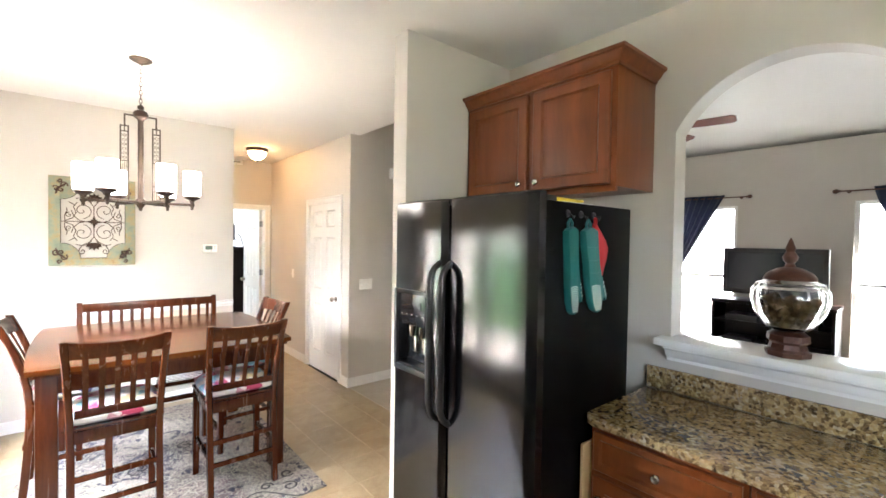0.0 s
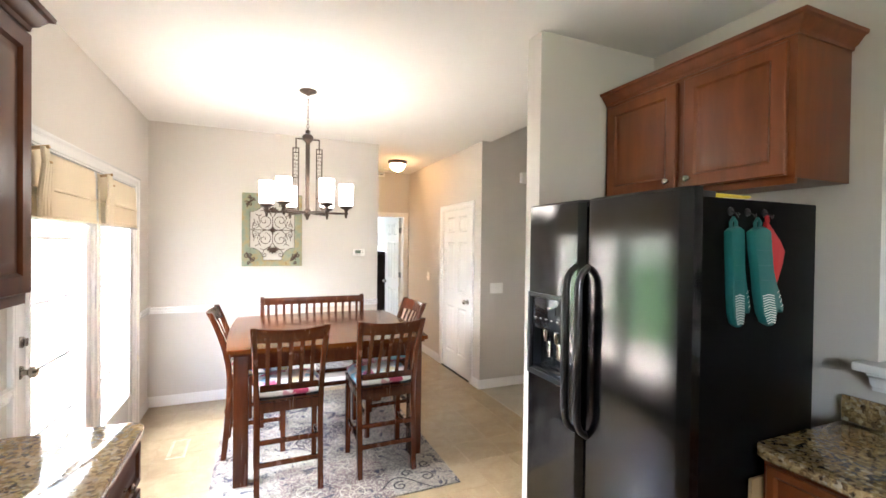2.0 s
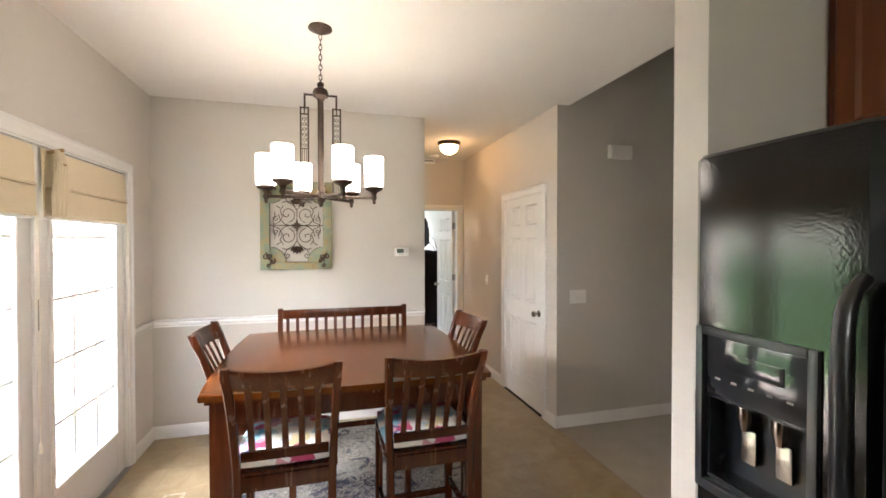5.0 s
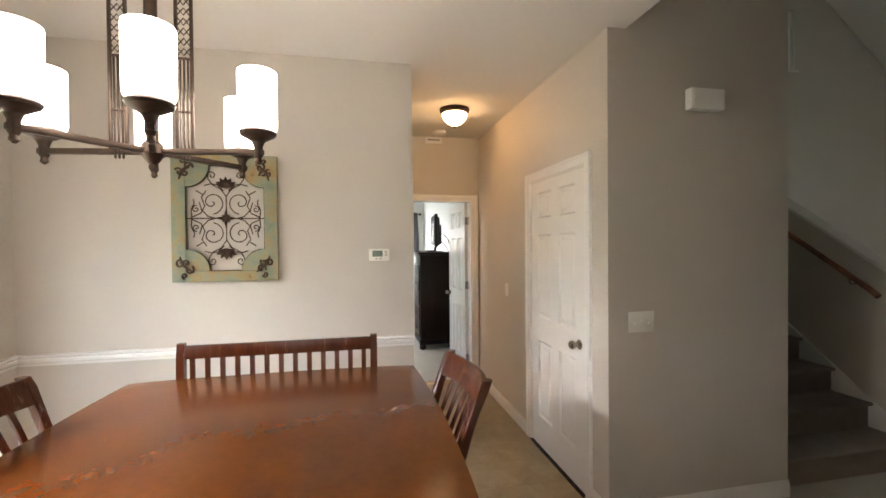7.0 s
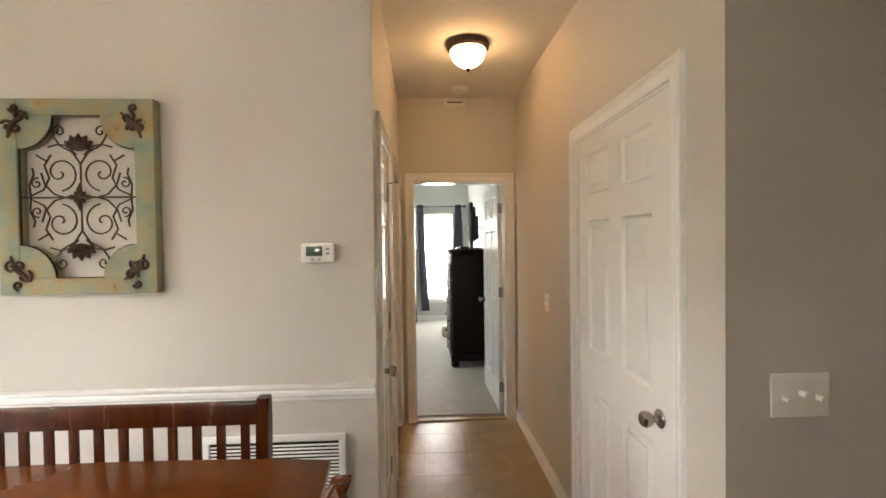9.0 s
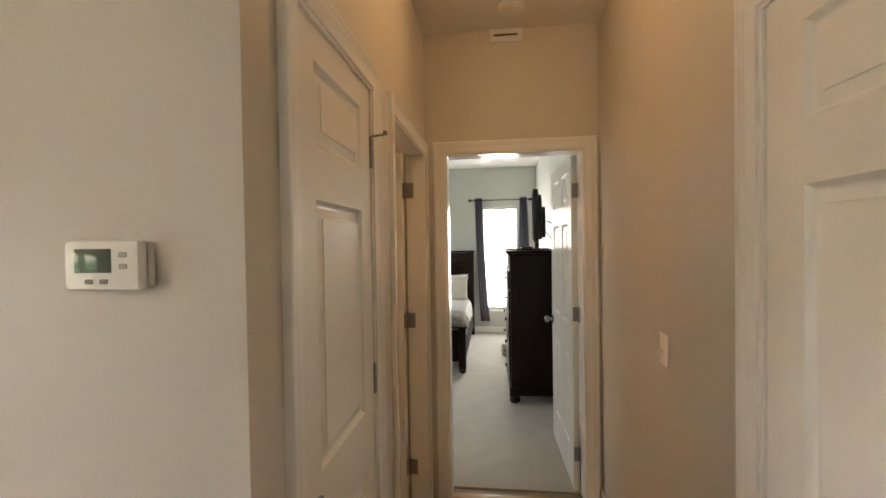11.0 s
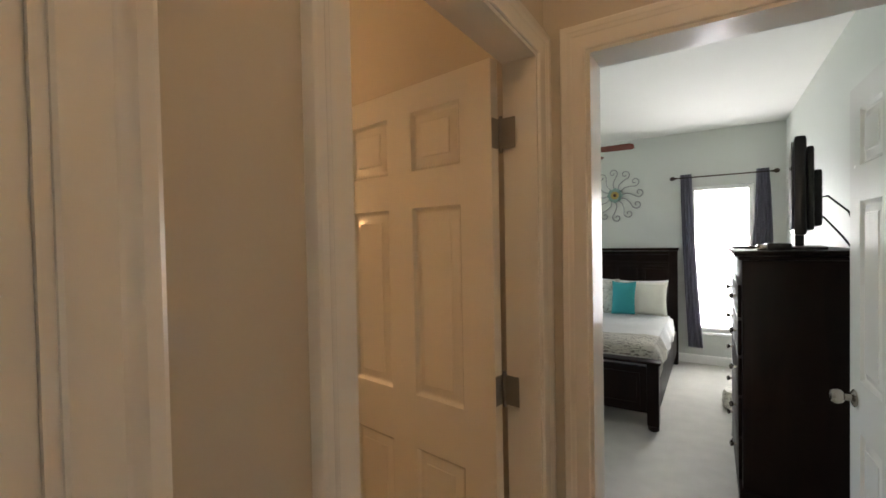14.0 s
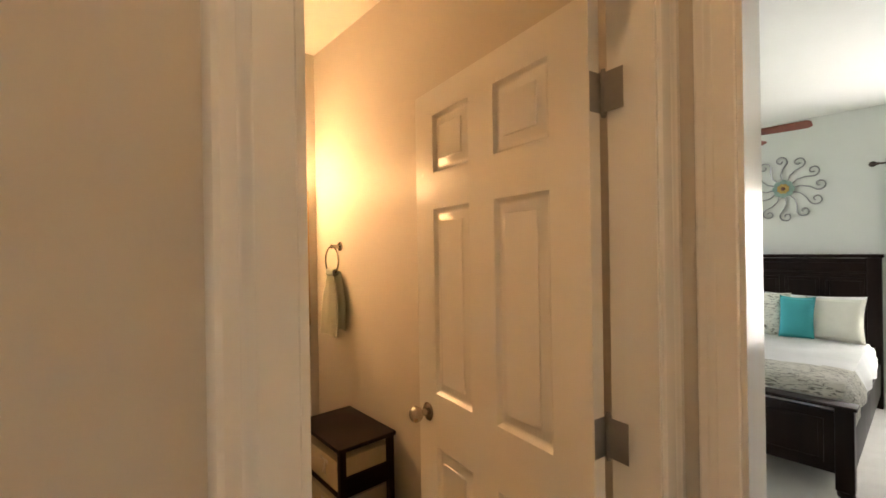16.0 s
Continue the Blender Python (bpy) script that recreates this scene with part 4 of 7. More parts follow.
def refrigerator():
    fr = thing("refrigerator", "black side-by-side refrigerator with water dispenser", "refrigerator")
    x0, y0, y1, h = 2.023, 1.225, 2.125, 1.795
    gap = 1.712
    part("body", boxes((x0 + 0.075, 2.74, y0 + 0.006, y1 - 0.006, 0.02, h - 0.03), bev=0.006), "black", fr)
    part("top_cover", boxes((x0 + 0.03, x0 + 0.16, y0 + 0.02, y1 - 0.02, h - 0.0295, h - 0.008), bev=0.004), "black_plastic", fr)
    part("base_grille", boxes((x0 + 0.04, x0 + 0.074, y0 + 0.01, y1 - 0.01, 0.006, 0.085), bev=0.003), "black_plastic", fr)

    def leaf(a, b, hole=None):
        """A door with a gently bowed front; hole: (y0, y1, z0, z1) left open for the dispenser."""
        bm = B()
        n = 14
        ys = sorted({a + (b - a) * k / n for k in range(n + 1)} | (set(hole[:2]) if hole else set()))
        zs = [0.09, 0.10] + (list(hole[2:]) if hole else []) + [h - 0.01, h]

        def front(y, z):
            u = (y - (a + b) / 2) / ((b - a) / 2)
            e = 0.012 if z in (zs[0], zs[-1]) else 0.0
            return x0 + 0.006 * u * u + 0.022 * max(0, abs(u) - 0.93) / 0.07 + e
        grid = {(i, j): bm.verts.new((front(y, z), y, z)) for i, y in enumerate(ys) for j, z in enumerate(zs)}
        back = {(i, j): bm.verts.new((x0 + 0.068, y, z)) for i, y in enumerate(ys) for j, z in enumerate(zs)}
        def out(i, j):
            return hole and hole[0] <= (ys[i] + ys[i + 1]) / 2 <= hole[1] and hole[2] <= (zs[j] + zs[j + 1]) / 2 <= hole[3]
        for i in range(len(ys) - 1):
            for j in range(len(zs) - 1):
                bm.faces.new((back[i, j], back[i + 1, j], back[i + 1, j + 1], back[i, j + 1]))
                if not out(i, j):
                    bm.faces.new((grid[i, j], grid[i, j + 1], grid[i + 1, j + 1], grid[i + 1, j]))
        last = len(ys) - 1
        for j in range(len(zs) - 1):
            bm.faces.new((grid[0, j], back[0, j], back[0, j + 1], grid[0, j + 1]))
            bm.faces.new((grid[last, j], grid[last, j + 1], back[last, j + 1], back[last, j]))
        top = len(zs) - 1
        for i in range(last):
            bm.faces.new((grid[i, 0], grid[i + 1, 0], back[i + 1, 0], back[i, 0]))
            bm.faces.new((grid[i, top], back[i, top], back[i + 1, top], grid[i + 1, top]))
        return bm
    hole = (1.835, 2.075, 0.985, 1.345)
    part("door", leaf(y0, gap - 0.004), "black_leather", fr, "black textured refrigerator door")
    d = part("door", leaf(gap + 0.004, y1, hole), "black_leather", fr, "black textured freezer door with dispenser")
    a, b, z0, z1 = hole
    bm = B()
    slab(bm, x0 + 0.005, x0 + 0.02, a, b, 1.20, z1, 0.004)
    part("control_panel", bm, "screen", d, "glossy black control panel")
    bm = B()
    slab(bm, x0 + 0.060, x0 + 0.066, a, b, z0, 1.20)
    slab(bm, x0 + 0.012, x0 + 0.066, a, a + 0.006, z0, 1.20), slab(bm, x0 + 0.012, x0 + 0.066, b - 0.006, b, z0, 1.20)
    slab(bm, x0 + 0.012, x0 + 0.066, a + 0.006, b - 0.006, 1.19, 1.199), slab(bm, x0 + 0.002, x0 + 0.066, a + 0.006, b - 0.006, z0, z0 + 0.018, 0.003)
    part("dispenser_recess", bm, "screen", d, "glossy black dispenser recess with tray")
    bm = B()
    for p0, p1, u0, u1 in ((a - 0.02, a, z0 - 0.025, z1 + 0.02), (b, b + 0.02, z0 - 0.025, z1 + 0.02), (a, b, z1, z1 + 0.02), (a, b, z0 - 0.025, z0)):
        slab(bm, x0 - 0.008, x0 + 0.012, p0, p1, u0, u1, 0.004)
    part("dispenser_frame", bm, "black_plastic", d)
    for k in range(5):
        part("button", boxes((x0 + 0.003, x0 + 0.006, a + 0.032 + 0.042 * k, a + 0.045 + 0.042 * k, 1.24, 1.245), bev=0.001), "brushed_button", d)
    part("display", boxes((x0 + 0.0025, x0 + 0.006, a + 0.05, b - 0.05, 1.27, 1.31), bev=0.001), "screen", d)
    for yy in (a + 0.08, b - 0.08):
        bm = B()
        lathe(bm, [(0.016, 0.0), (0.017, -0.03), (0.012, -0.05), (0.010, -0.06)], (x0 + 0.036, yy, 1.19), 14)
        slab(bm, x0 + 0.045, x0 + 0.056, yy - 0.018, yy + 0.018, 1.05, 1.13, 0.004)
        part("paddle", bm, "nickel", d, "chromed dispenser paddle")
    for yy in (gap + 0.038, gap - 0.038):
        bm = B()
        pts = []
        for k in range(33):
            f = k / 32
            bow = 0.056 * (1 - abs(2 * f - 1) ** 12)
            pts.append((x0 + 0.006 - bow, yy, 0.80 + 0.71 * f))
        tube(bm, pts, [0.013 + 0.004 * min(1, 6 * min(k, 32 - k) / 32) for k in range(33)], 12)
        part("handle", bm, "black_plastic", fr, "curved black door handle")
    return fr


refrigerator()


def padded(bm, outline, y, t):
    """A soft pad: an outline of (x, z) at the wall side y, swelling by t towards -y."""
    n = len(outline)
    cx, cz = sum(p[0] for p in outline) / n, sum(p[1] for p in outline) / n
    rings = []
    for grow, d in ((0.94, 0.0), (1.0, 0.3), (1.0, 0.65), (0.93, 0.92), (0.80, 1.0)):
        rings.append([bm.verts.new((cx + (x - cx) * (1 - (1 - grow) * 0.6) , y - t * d, cz + (z - cz) * (1 - (1 - grow) * 0.35))) for x, z in outline])
    for p, q in zip(rings, rings[1:]):
        for k in range(n):
            bm.faces.new((p[k], p[(k + 1) % n], q[(k + 1) % n], q[k]))
    bmesh.ops.triangulate(bm, faces=[bm.faces.new(rings[0]), bm.faces.new(rings[-1])])


def mitt(x, y, lean, wide, label):
    """A hung mitt: cuff up, fingers and thumb down; lean shifts the fingers sideways."""
    ob = thing("oven_mitt", label, "oven mitt", "mitts hung on the refrigerator")

    def at(u, v):
        return x + wide * u + lean * (max(0.0, v) / 0.34) ** 1.4, 1.665 - v
    shape = ((-0.043, 0.012), (-0.02, 0.0), (0.02, -0.004), (0.043, 0.004), (0.045, 0.07), (0.046, 0.14), (0.056, 0.19), (0.074, 0.25), (0.080, 0.278), (0.070, 0.292), (0.056, 0.283), (0.044, 0.262),
             (0.036, 0.30), (0.022, 0.328), (0.0, 0.337), (-0.022, 0.326), (-0.036, 0.29), (-0.040, 0.22), (-0.036, 0.14), (-0.042, 0.07))
    bm = B()
    padded(bm, [at(u, v) for u, v in shape], y, 0.030)
    part("glove", bm, "teal", ob)
    for k in range(12):
        v = 0.225 + 0.0085 * k
        half = 0.030 * (1 - max(0, (v - 0.27) / 0.06) ** 2 * 0.55)
        for u0, u1 in ((-half, 0.0), (0.0, half)):
            a, b = at(u0, v), at(u1, v)
            drop = 0.006
            za, zb = (a[1] - drop, b[1]) if u1 == 0.0 else (a[1], b[1] - drop)
            bm = B()
            tube(bm, [(a[0], y - 0.0305, za), (b[0], y - 0.0305, zb)], 0.0017, 5)
            part("grip_stripe", bm, "white_stripe", ob, "white silicone chevron stripe")
    for k in range(4):
        a, b = at(0.050 + 0.004 * k, 0.222 + 0.016 * k), at(0.062 + 0.004 * k, 0.214 + 0.016 * k)
        bm = B()
        tube(bm, [(a[0], y - 0.0295, a[1]), (b[0], y - 0.0285, b[1])], 0.0016, 5)
        part("grip_stripe", bm, "white_stripe", ob, "white silicone chevron stripe")
    a = at(0.0, 0.004)
    bm = B()
    tube(bm, [(a[0] - 0.012, y - 0.012, a[1] - 0.006), (a[0] - 0.014, y - 0.012, a[1] + 0.022), (a[0], y - 0.012, a[1] + 0.036), (a[0] + 0.013, y - 0.012, a[1] + 0.022), (a[0] + 0.011, y - 0.012, a[1] - 0.006)], 0.006, 7)
    part("hanging_loop", bm, "teal", ob)
    for k in range(3):
        bm = B()
        p, q = at(-0.038 + 0.003 * k, 0.075 + 0.05 * k), at(0.042, 0.075 + 0.05 * k)
        tube(bm, [(p[0], y - 0.029, p[1]), ((p[0] + q[0]) / 2, y - 0.0312, p[1] - 0.002), (q[0], y - 0.029, q[1])], 0.0016, 5)
        part("quilt_seam", bm, "teal", ob)


mitt(2.232, 1.230, 0.020, 0.74, "teal quilted oven mitt with white striped grip")
mitt(2.322, 1.207, 0.062, 1.02, "wider teal quilted oven mitt with white striped grip")
ph = thing("pot_holder", "red fabric pot holder hung on the refrigerator", "pot holder")
bm = B()
padded(bm, [(2.414, 1.692), (2.440, 1.668), (2.492, 1.622), (2.518, 1.586), (2.505, 1.535), (2.470, 1.463), (2.455, 1.462), (2.425, 1.52), (2.392, 1.60), (2.398, 1.65)], 1.230, 0.016)
part("quilted_pad", bm, "red", ph)
bm = B()
tube(bm, [(2.412, 1.220, 1.685), (2.408, 1.220, 1.708), (2.420, 1.220, 1.714), (2.426, 1.220, 1.688)], 0.004, 6)
part("loop", bm, "red", ph)
for hx in (2.232, 2.322, 2.416):
    hk = thing("magnetic_hook", "small black magnetic hook on the refrigerator", "hook", "magnetic hooks")
    bm = B()
    lathe(bm, [(0.014, 0), (0.014, 0.005), (0.004, 0.006)], seg=12, m=pose(hx, 1.2305, 1.72, 90, 0, 0))
    tube(bm, [(hx, 1.226, 1.72), (hx, 1.210, 1.712), (hx, 1.203, 1.700), (hx, 1.200, 1.712)], 0.003, 6)
    part("hook_body", bm, "black_plastic", hk)
tg = thing("tongs", "yellow plastic tongs lying on the refrigerator", "tongs")
bm = B()
for s in (-1, 1):
    tube(bm, [(2.40, 1.30, 1.783), (2.34, 1.31 + 0.012 * s, 1.783), (2.20, 1.33 + 0.022 * s, 1.783)], [0.007, 0.008, 0.010], 8)
ring = [(2.415 + 0.017 * math.cos(a), 1.30 + 0.017 * math.sin(a), 1.783) for a in [k * math.pi / 6 for k in range(13)]]
tube(bm, ring, 0.005, 7)
part("arms", bm, "yellow", tg)
cd = thing("baking_rack", "white plastic tray lying on the refrigerator", "tray")
part("tray", boxes((2.25, 2.47, 1.26, 1.40, 1.7655, 1.771), bev=0.002), "plastic", cd)
cb = thing("cutting_board", "light oak cutting board stood beside the cabinet", "cutting board")
part("board", boxes((2.33, 2.72, 1.200, 1.214, 0.002, 0.80), bev=0.004), "oak", cb)


# jar on the arch's sill
jar = thing("glass_jar", "ribbed glass jar with carved brown lid and base", "jar")
c = (2.985, 0.69, 1.1655)
bm = B()
lathe(bm, [(0.075, 0.0), (0.078, 0.02), (0.066, 0.03), (0.060, 0.05), (0.072, 0.062), (0.070, 0.085), (0.05, 0.10)], c, 8)
part("base", bm, "brown_iron", jar, "carved dark brown base")
bm = B()
lathe(bm, [(0.045, 0.10), (0.075, 0.115), (0.112, 0.17), (0.128, 0.225), (0.126, 0.262), (0.108, 0.292), (0.078, 0.305), (0.074, 0.305), (0.104, 0.288), (0.122, 0.26), (0.124, 0.225), (0.108, 0.172), (0.072, 0.12), (0.03, 0.106)], c, 72, 0.022, 18)
part("bowl", bm, "glass", jar, "clear ribbed glass bowl")
bm = B()
lathe(bm, [(0.088, 0.306), (0.086, 0.316), (0.072, 0.335), (0.045, 0.35), (0.020, 0.358), (0.014, 0.372), (0.024, 0.385), (0.026, 0.40), (0.014, 0.42), (0.018, 0.432), (0.010, 0.455), (0.002, 0.475)], c, 20)
part("lid", bm, "brown_iron", jar, "carved brown lid with finial")
bm = B()
rng = random.Random(5)
for k in range(80):
    a, r, z = rng.uniform(0, 6.28), rng.uniform(0, 0.10), rng.uniform(0.125, 0.232)
    r = min(r, 0.04 + (z - 0.12) * 0.55)
    lathe(bm, [(0.004, -0.018), (0.019, -0.006), (0.020, 0.006), (0.004, 0.018)], seg=6, m=pose(c[0] + r * math.cos(a), c[1] + r * math.sin(a), c[2] + z, rng.uniform(0, 180), rng.uniform(0, 180), 0))
part("filling", bm, "moss", jar, "dried brown and green potpourri")


# ---- dining area ----
TX0, TX1, TY0, TY1 = 0.575, 1.925, 3.255, 4.575
tb = thing("dining_table", "square glossy mahogany counter-height dining table on a rug", "table")
pts = []
n = 10
for ax, ay, bx, by, nx, ny in ((TX0, TY0, TX1, TY0, 0, -1), (TX1, TY0, TX1, TY1, 1, 0), (TX1, TY1, TX0, TY1, 0, 1), (TX0, TY1, TX0, TY0, -1, 0)):
    for k in range(n):
        f = k / n
        o = 0.028 * (1 - (2 * f - 1) ** 2)
        pts.append((ax + (bx - ax) * f + nx * o, ay + (by - ay) * f + ny * o))
bm = B()
prism(bm, pts, 0.882, 0.912, 0.007)
part("tabletop", bm, "table", tb, "glossy veneered top with bowed edges")
cx, cy = (TX0 + TX1) / 2, (TY0 + TY1) / 2
bm = B()
prism(bm, [(cx + (x - cx) * 0.97, cy + (y - cy) * 0.97) for x, y in pts], 0.862, 0.8815, 0.004)
part("top_moulding", bm, "chair", tb)
for a in ((TX0 + 0.06, TX1 - 0.06, TY0 + 0.045, TY0 + 0.067), (TX0 + 0.06, TX1 - 0.06, TY1 - 0.067, TY1 - 0.045), (TX0 + 0.045, TX0 + 0.067, TY0 + 0.067, TY1 - 0.067), (TX1 - 0.067, TX1 - 0.045, TY0 + 0.067, TY1 - 0.067)):
    part("apron", boxes((*a, 0.765, 0.8615), bev=0.003), "chair", tb)
for x in (TX0 + 0.035, TX1 - 0.125):
    for y in (TY0 + 0.035, TY1 - 0.125):
        bm = B()
        slab(bm, x, x + 0.09, y, y + 0.09, 0.012, 0.8615, 0.006)
        part("leg", bm, "chair", tb)


def bent(bm, pts, w, d):
    """A rectangular bar of width w across x and depth d across y along points."""
    rings = [[bm.verts.new((x + sx * w / 2, y + sy * d / 2, z)) for sx, sy in ((-1, -1), (1, -1), (1, 1), (-1, 1))] for x, y, z in pts]
    for p, q in zip(rings, rings[1:]):
        for k in range(4):
            bm.faces.new((p[k], p[(k + 1) % 4], q[(k + 1) % 4], q[k]))
    bm.faces.new(rings[0]), bm.faces.new(rings[-1])
    long = [e for e in bm.edges if any(v in r for r in rings[1:-1] for v in e.verts) and abs(e.verts[0].co.z - e.verts[1].co.z) > 0.01]
    bmesh.ops.bevel(bm, geom=long, offset=min(w, d) * 0.18, segments=1, affect="EDGES")


def back_y(z):
    """How far back the curved rear leg stands at a height."""
    return 0.040 * max(0, (0.55 - z) / 0.55) ** 1.6 + 0.125 * max(0, (z - 0.60) / 0.48) ** 1.7


def counter_chair():
    """Seat towards +y; the back's foot line at y = 0."""
    ch = thing("counter_chair", "mahogany slat-back counter chair with patterned cushion", "chair", "chairs round the table")
    for s in (-1, 1):
        bm = B()
        bent(bm, [(s * (0.190 + 0.022 * max(0, (z - 0.55) / 0.5)), 0.06 - back_y(z), z) for z in (0.012, 0.15, 0.30, 0.45, 0.60, 0.70, 0.80, 0.90, 0.98, 1.05, 1.088)], 0.034, 0.038)
        part("back_leg", bm, "chair", ch)
        bm = B()
        bent(bm, [(s * 0.195, 0.425, z) for z in (0.012, 0.3, 0.585)], 0.036, 0.036)
        part("front_leg", bm, "chair", ch)
        part("side_stretcher", boxes((s * 0.193 - 0.010, s * 0.193 + 0.010, 0.05, 0.415, 0.245, 0.272), bev=0.003), "chair", ch)
        part("seat_rail", boxes((s * 0.193 - 0.011, s * 0.193 + 0.011, 0.075, 0.41, 0.535, 0.595), bev=0.003), "chair", ch)
    for y, z in ((0.42, 0.17), (0.035, 0.20), (0.035, 0.34)):
        part("stretcher", boxes((-0.178, 0.178, y - 0.010, y + 0.010, z, z + 0.028), bev=0.003), "chair", ch)
    for y in (0.425, 0.062):
        part("seat_rail", boxes((-0.178, 0.178, y - 0.011, y + 0.011, 0.53, 0.595), bev=0.003), "chair", ch)
    part("seat", boxes((-0.215, 0.215, 0.055, 0.455, 0.596, 0.612), bev=0.005), "chair", ch)
    # padded cushion
    bm = B()
    r = bmesh.ops.create_grid(bm, x_segments=12, y_segments=12, size=0.5)
    for v in r["verts"]:
        u, w = v.co.x * 2, v.co.y * 2
        puff = (1 - abs(u) ** 5) * (1 - abs(w) ** 5)
        k = 1 - 0.05 * (abs(u * w)) ** 2
        v.co = Vector((u * 0.212 * k, 0.258 + w * 0.205 * k, 0.655 + 0.038 * puff ** 0.6 + 0.005 * math.sin(9 * u + 5 * w) * puff))
    ex = bmesh.ops.extrude_face_region(bm, geom=bm.faces[:])
    for v in [g for g in ex["geom"] if isinstance(g, bmesh.types.BMVert)]:
        v.co.z = 0.613 + 0.027 * (1 - min(1, max(0, v.co.z - 0.655) / 0.038)) ** 2 * 0.8
    part("cushion", bm, "patch", ch, "cream cushion with blue, red and gold blots")
    # curved top rail, lower rail and slats
    bm = B()
    rings = []
    for k in range(17):
        f = k / 16 * 2 - 1
        x = f * 0.198
        dip = 0.040 * (1 - f * f)
        crown = 0.010 * f * f
        ring = []
        for o, z in ((-0.009, 0.990), (0.009, 0.990), (0.012, 1.03), (0.012, 1.062 + crown), (0.004, 1.074 + crown), (-0.012, 1.072 + crown), (-0.017, 1.060 + crown), (-0.012, 1.03)):
            ring.append(bm.verts.new((x, 0.06 - back_y(min(z, 1.075)) - dip + o, z)))
        rings.append(ring)
    for p, q in zip(rings, rings[1:]):
        for k in range(8):
            bm.faces.new((p[k], p[(k + 1) % 8], q[(k + 1) % 8], q[k]))
    bm.faces.new(rings[0]), bm.faces.new(rings[-1])
    part("top_rail", bm, "chair", ch)
    part("lower_rail", boxes((-0.176, 0.176, 0.044 - back_y(0.69), 0.064 - back_y(0.69), 0.665, 0.705), bev=0.003), "chair", ch)
    for k in range(5):
        x = (k - 2) * 0.066
        dip = 0.040 * (1 - (x / 0.198) ** 2)
        bm = B()
        bent(bm, [(x, 0.055 - back_y(z) - dip * max(0, (z - 0.69) / 0.3), z) for z in (0.70, 0.78, 0.86, 0.94, 0.99)], 0.026, 0.010)
        part("slat", bm, "chair", ch)
    return ch


first = counter_chair()
first.matrix_world = pose(0.943, 3.085, 0.0, 0, 0, 0.5)
copy_thing(first, pose(1.580, 3.090, 0.0, 0, 0, 0.5))
tagged(copy_thing(first, pose(0.507, 3.915, 0.0, 0, 0, -91)), "mahogany slat-back counter chair tucked beside the glass-door side")
tagged(copy_thing(first, pose(1.985, 3.93, 0.0, 0, 0, 94)), "mahogany slat-back counter chair tucked beside the hall side")


def bench():
    be = thing("bench", "mahogany slat-back counter bench with olive lattice seat", "bench")
    x0, x1, yb = 0.762, 1.737, 4.60
    for x in (x0 + 0.018, x1 - 0.018):
        bm = B()
        bent(bm, [(x, yb + 0.02 + 0.05 * abs(z - 0.6) ** 1.6, z) for z in (0.012, 0.3, 0.6, 0.85, 1.0, 1.076)], 0.036, 0.038)
        part("back_leg", bm, "chair", be)
        bm = B()
        bent(bm, [(x, 4.22, z) for z in (0.012, 0.3, 0.585)], 0.036, 0.036)
        part("front_leg", bm, "chair", be)
        part("side_stretcher", boxes((x - 0.010, x + 0.010, 4.24, yb + 0.01, 0.22, 0.25), bev=0.003), "chair", be)
    bm = B()
    slab(bm, x0 + 0.034, x1 - 0.034, yb + 0.016, yb + 0.042, 0.998, 1.066, 0.009)
    part("top_rail", bm, "chair", be)
    part("lower_rail", boxes((x0 + 0.036, x1 - 0.036, yb + 0.012, yb + 0.034, 0.70, 0.745), bev=0.003), "chair", be)
    for k in range(13):
        x = x0 + 0.036 + (x1 - x0 - 0.072) * (k + 0.5) / 13
        part("slat", boxes((x - 0.012, x + 0.012, yb + 0.018, yb + 0.030, 0.744, 1.006), bev=0.002), "chair", be)
    for y in (4.22, yb + 0.02):
        part("seat_rail", boxes((x0 + 0.036, x1 - 0.036, y - 0.011, y + 0.011, 0.53, 0.595), bev=0.003), "chair", be)
        part("stretcher", boxes((x0 + 0.036, x1 - 0.036, y - 0.010, y + 0.010, 0.30, 0.335), bev=0.003), "chair", be)
    part("seat", boxes((x0 + 0.02, x1 - 0.02, 4.19, yb, 0.596, 0.645), bev=0.014), "lattice", be, "olive seat pad with gold lattice")


bench()

# rug with woven scrolls
RX0, RX1, RY0, RY1 = 0.47, 2.01, 2.84, 4.95
rug = thing("area_rug", "grey area rug with navy, mauve and cream scroll pattern", "rug")
part("field", boxes((RX0, RX1, RY0, RY1, 0.0005, 0.0105), bev=0.003), "rug", rug)


def ribbon(bm, pts, w, z):
    pts = [Vector((x, y, z)) for x, y in pts]
    prev = None
    for i, p in enumerate(pts):
        d = (pts[min(i + 1, len(pts) - 1)] - pts[max(i - 1, 0)]).normalized()
        s = Vector((-d.y, d.x, 0)) * w / 2
        cur = [bm.verts.new(p - s), bm.verts.new(p + s)]
        if prev:
            bm.faces.new((prev[0], cur[0], cur[1], prev[1]))
        prev = cur


for c, r, st, fl in (((1.82, 2.98), 0.055, 0.5, 1), ((1.62, 2.93), 0.05, 2.5, -1), ((1.86, 3.14), 0.045, 4, 1), ((1.70, 3.06), 0.04, 1.2, -1), ((0.72, 4.4), 0.06, 1, 1), ((1.1, 3.8), 0.08, 3, 1), ((1.4, 4.0), 0.07, 2, -1), ((1.75, 4.3), 0.06, 0, 1), ((0.6, 3.7), 0.05, 2, 1), ((1.25, 4.8), 0.08, 3, -1), ((1.7, 4.75), 0.06, 1, 1)):
    bm = B()
    ribbon(bm, spiral(c, 0.012, r, 1.25, st, 26, fl), 0.013, 0.0128)
    part("dark_scroll", bm, "rug_dark", rug)
bm = B()
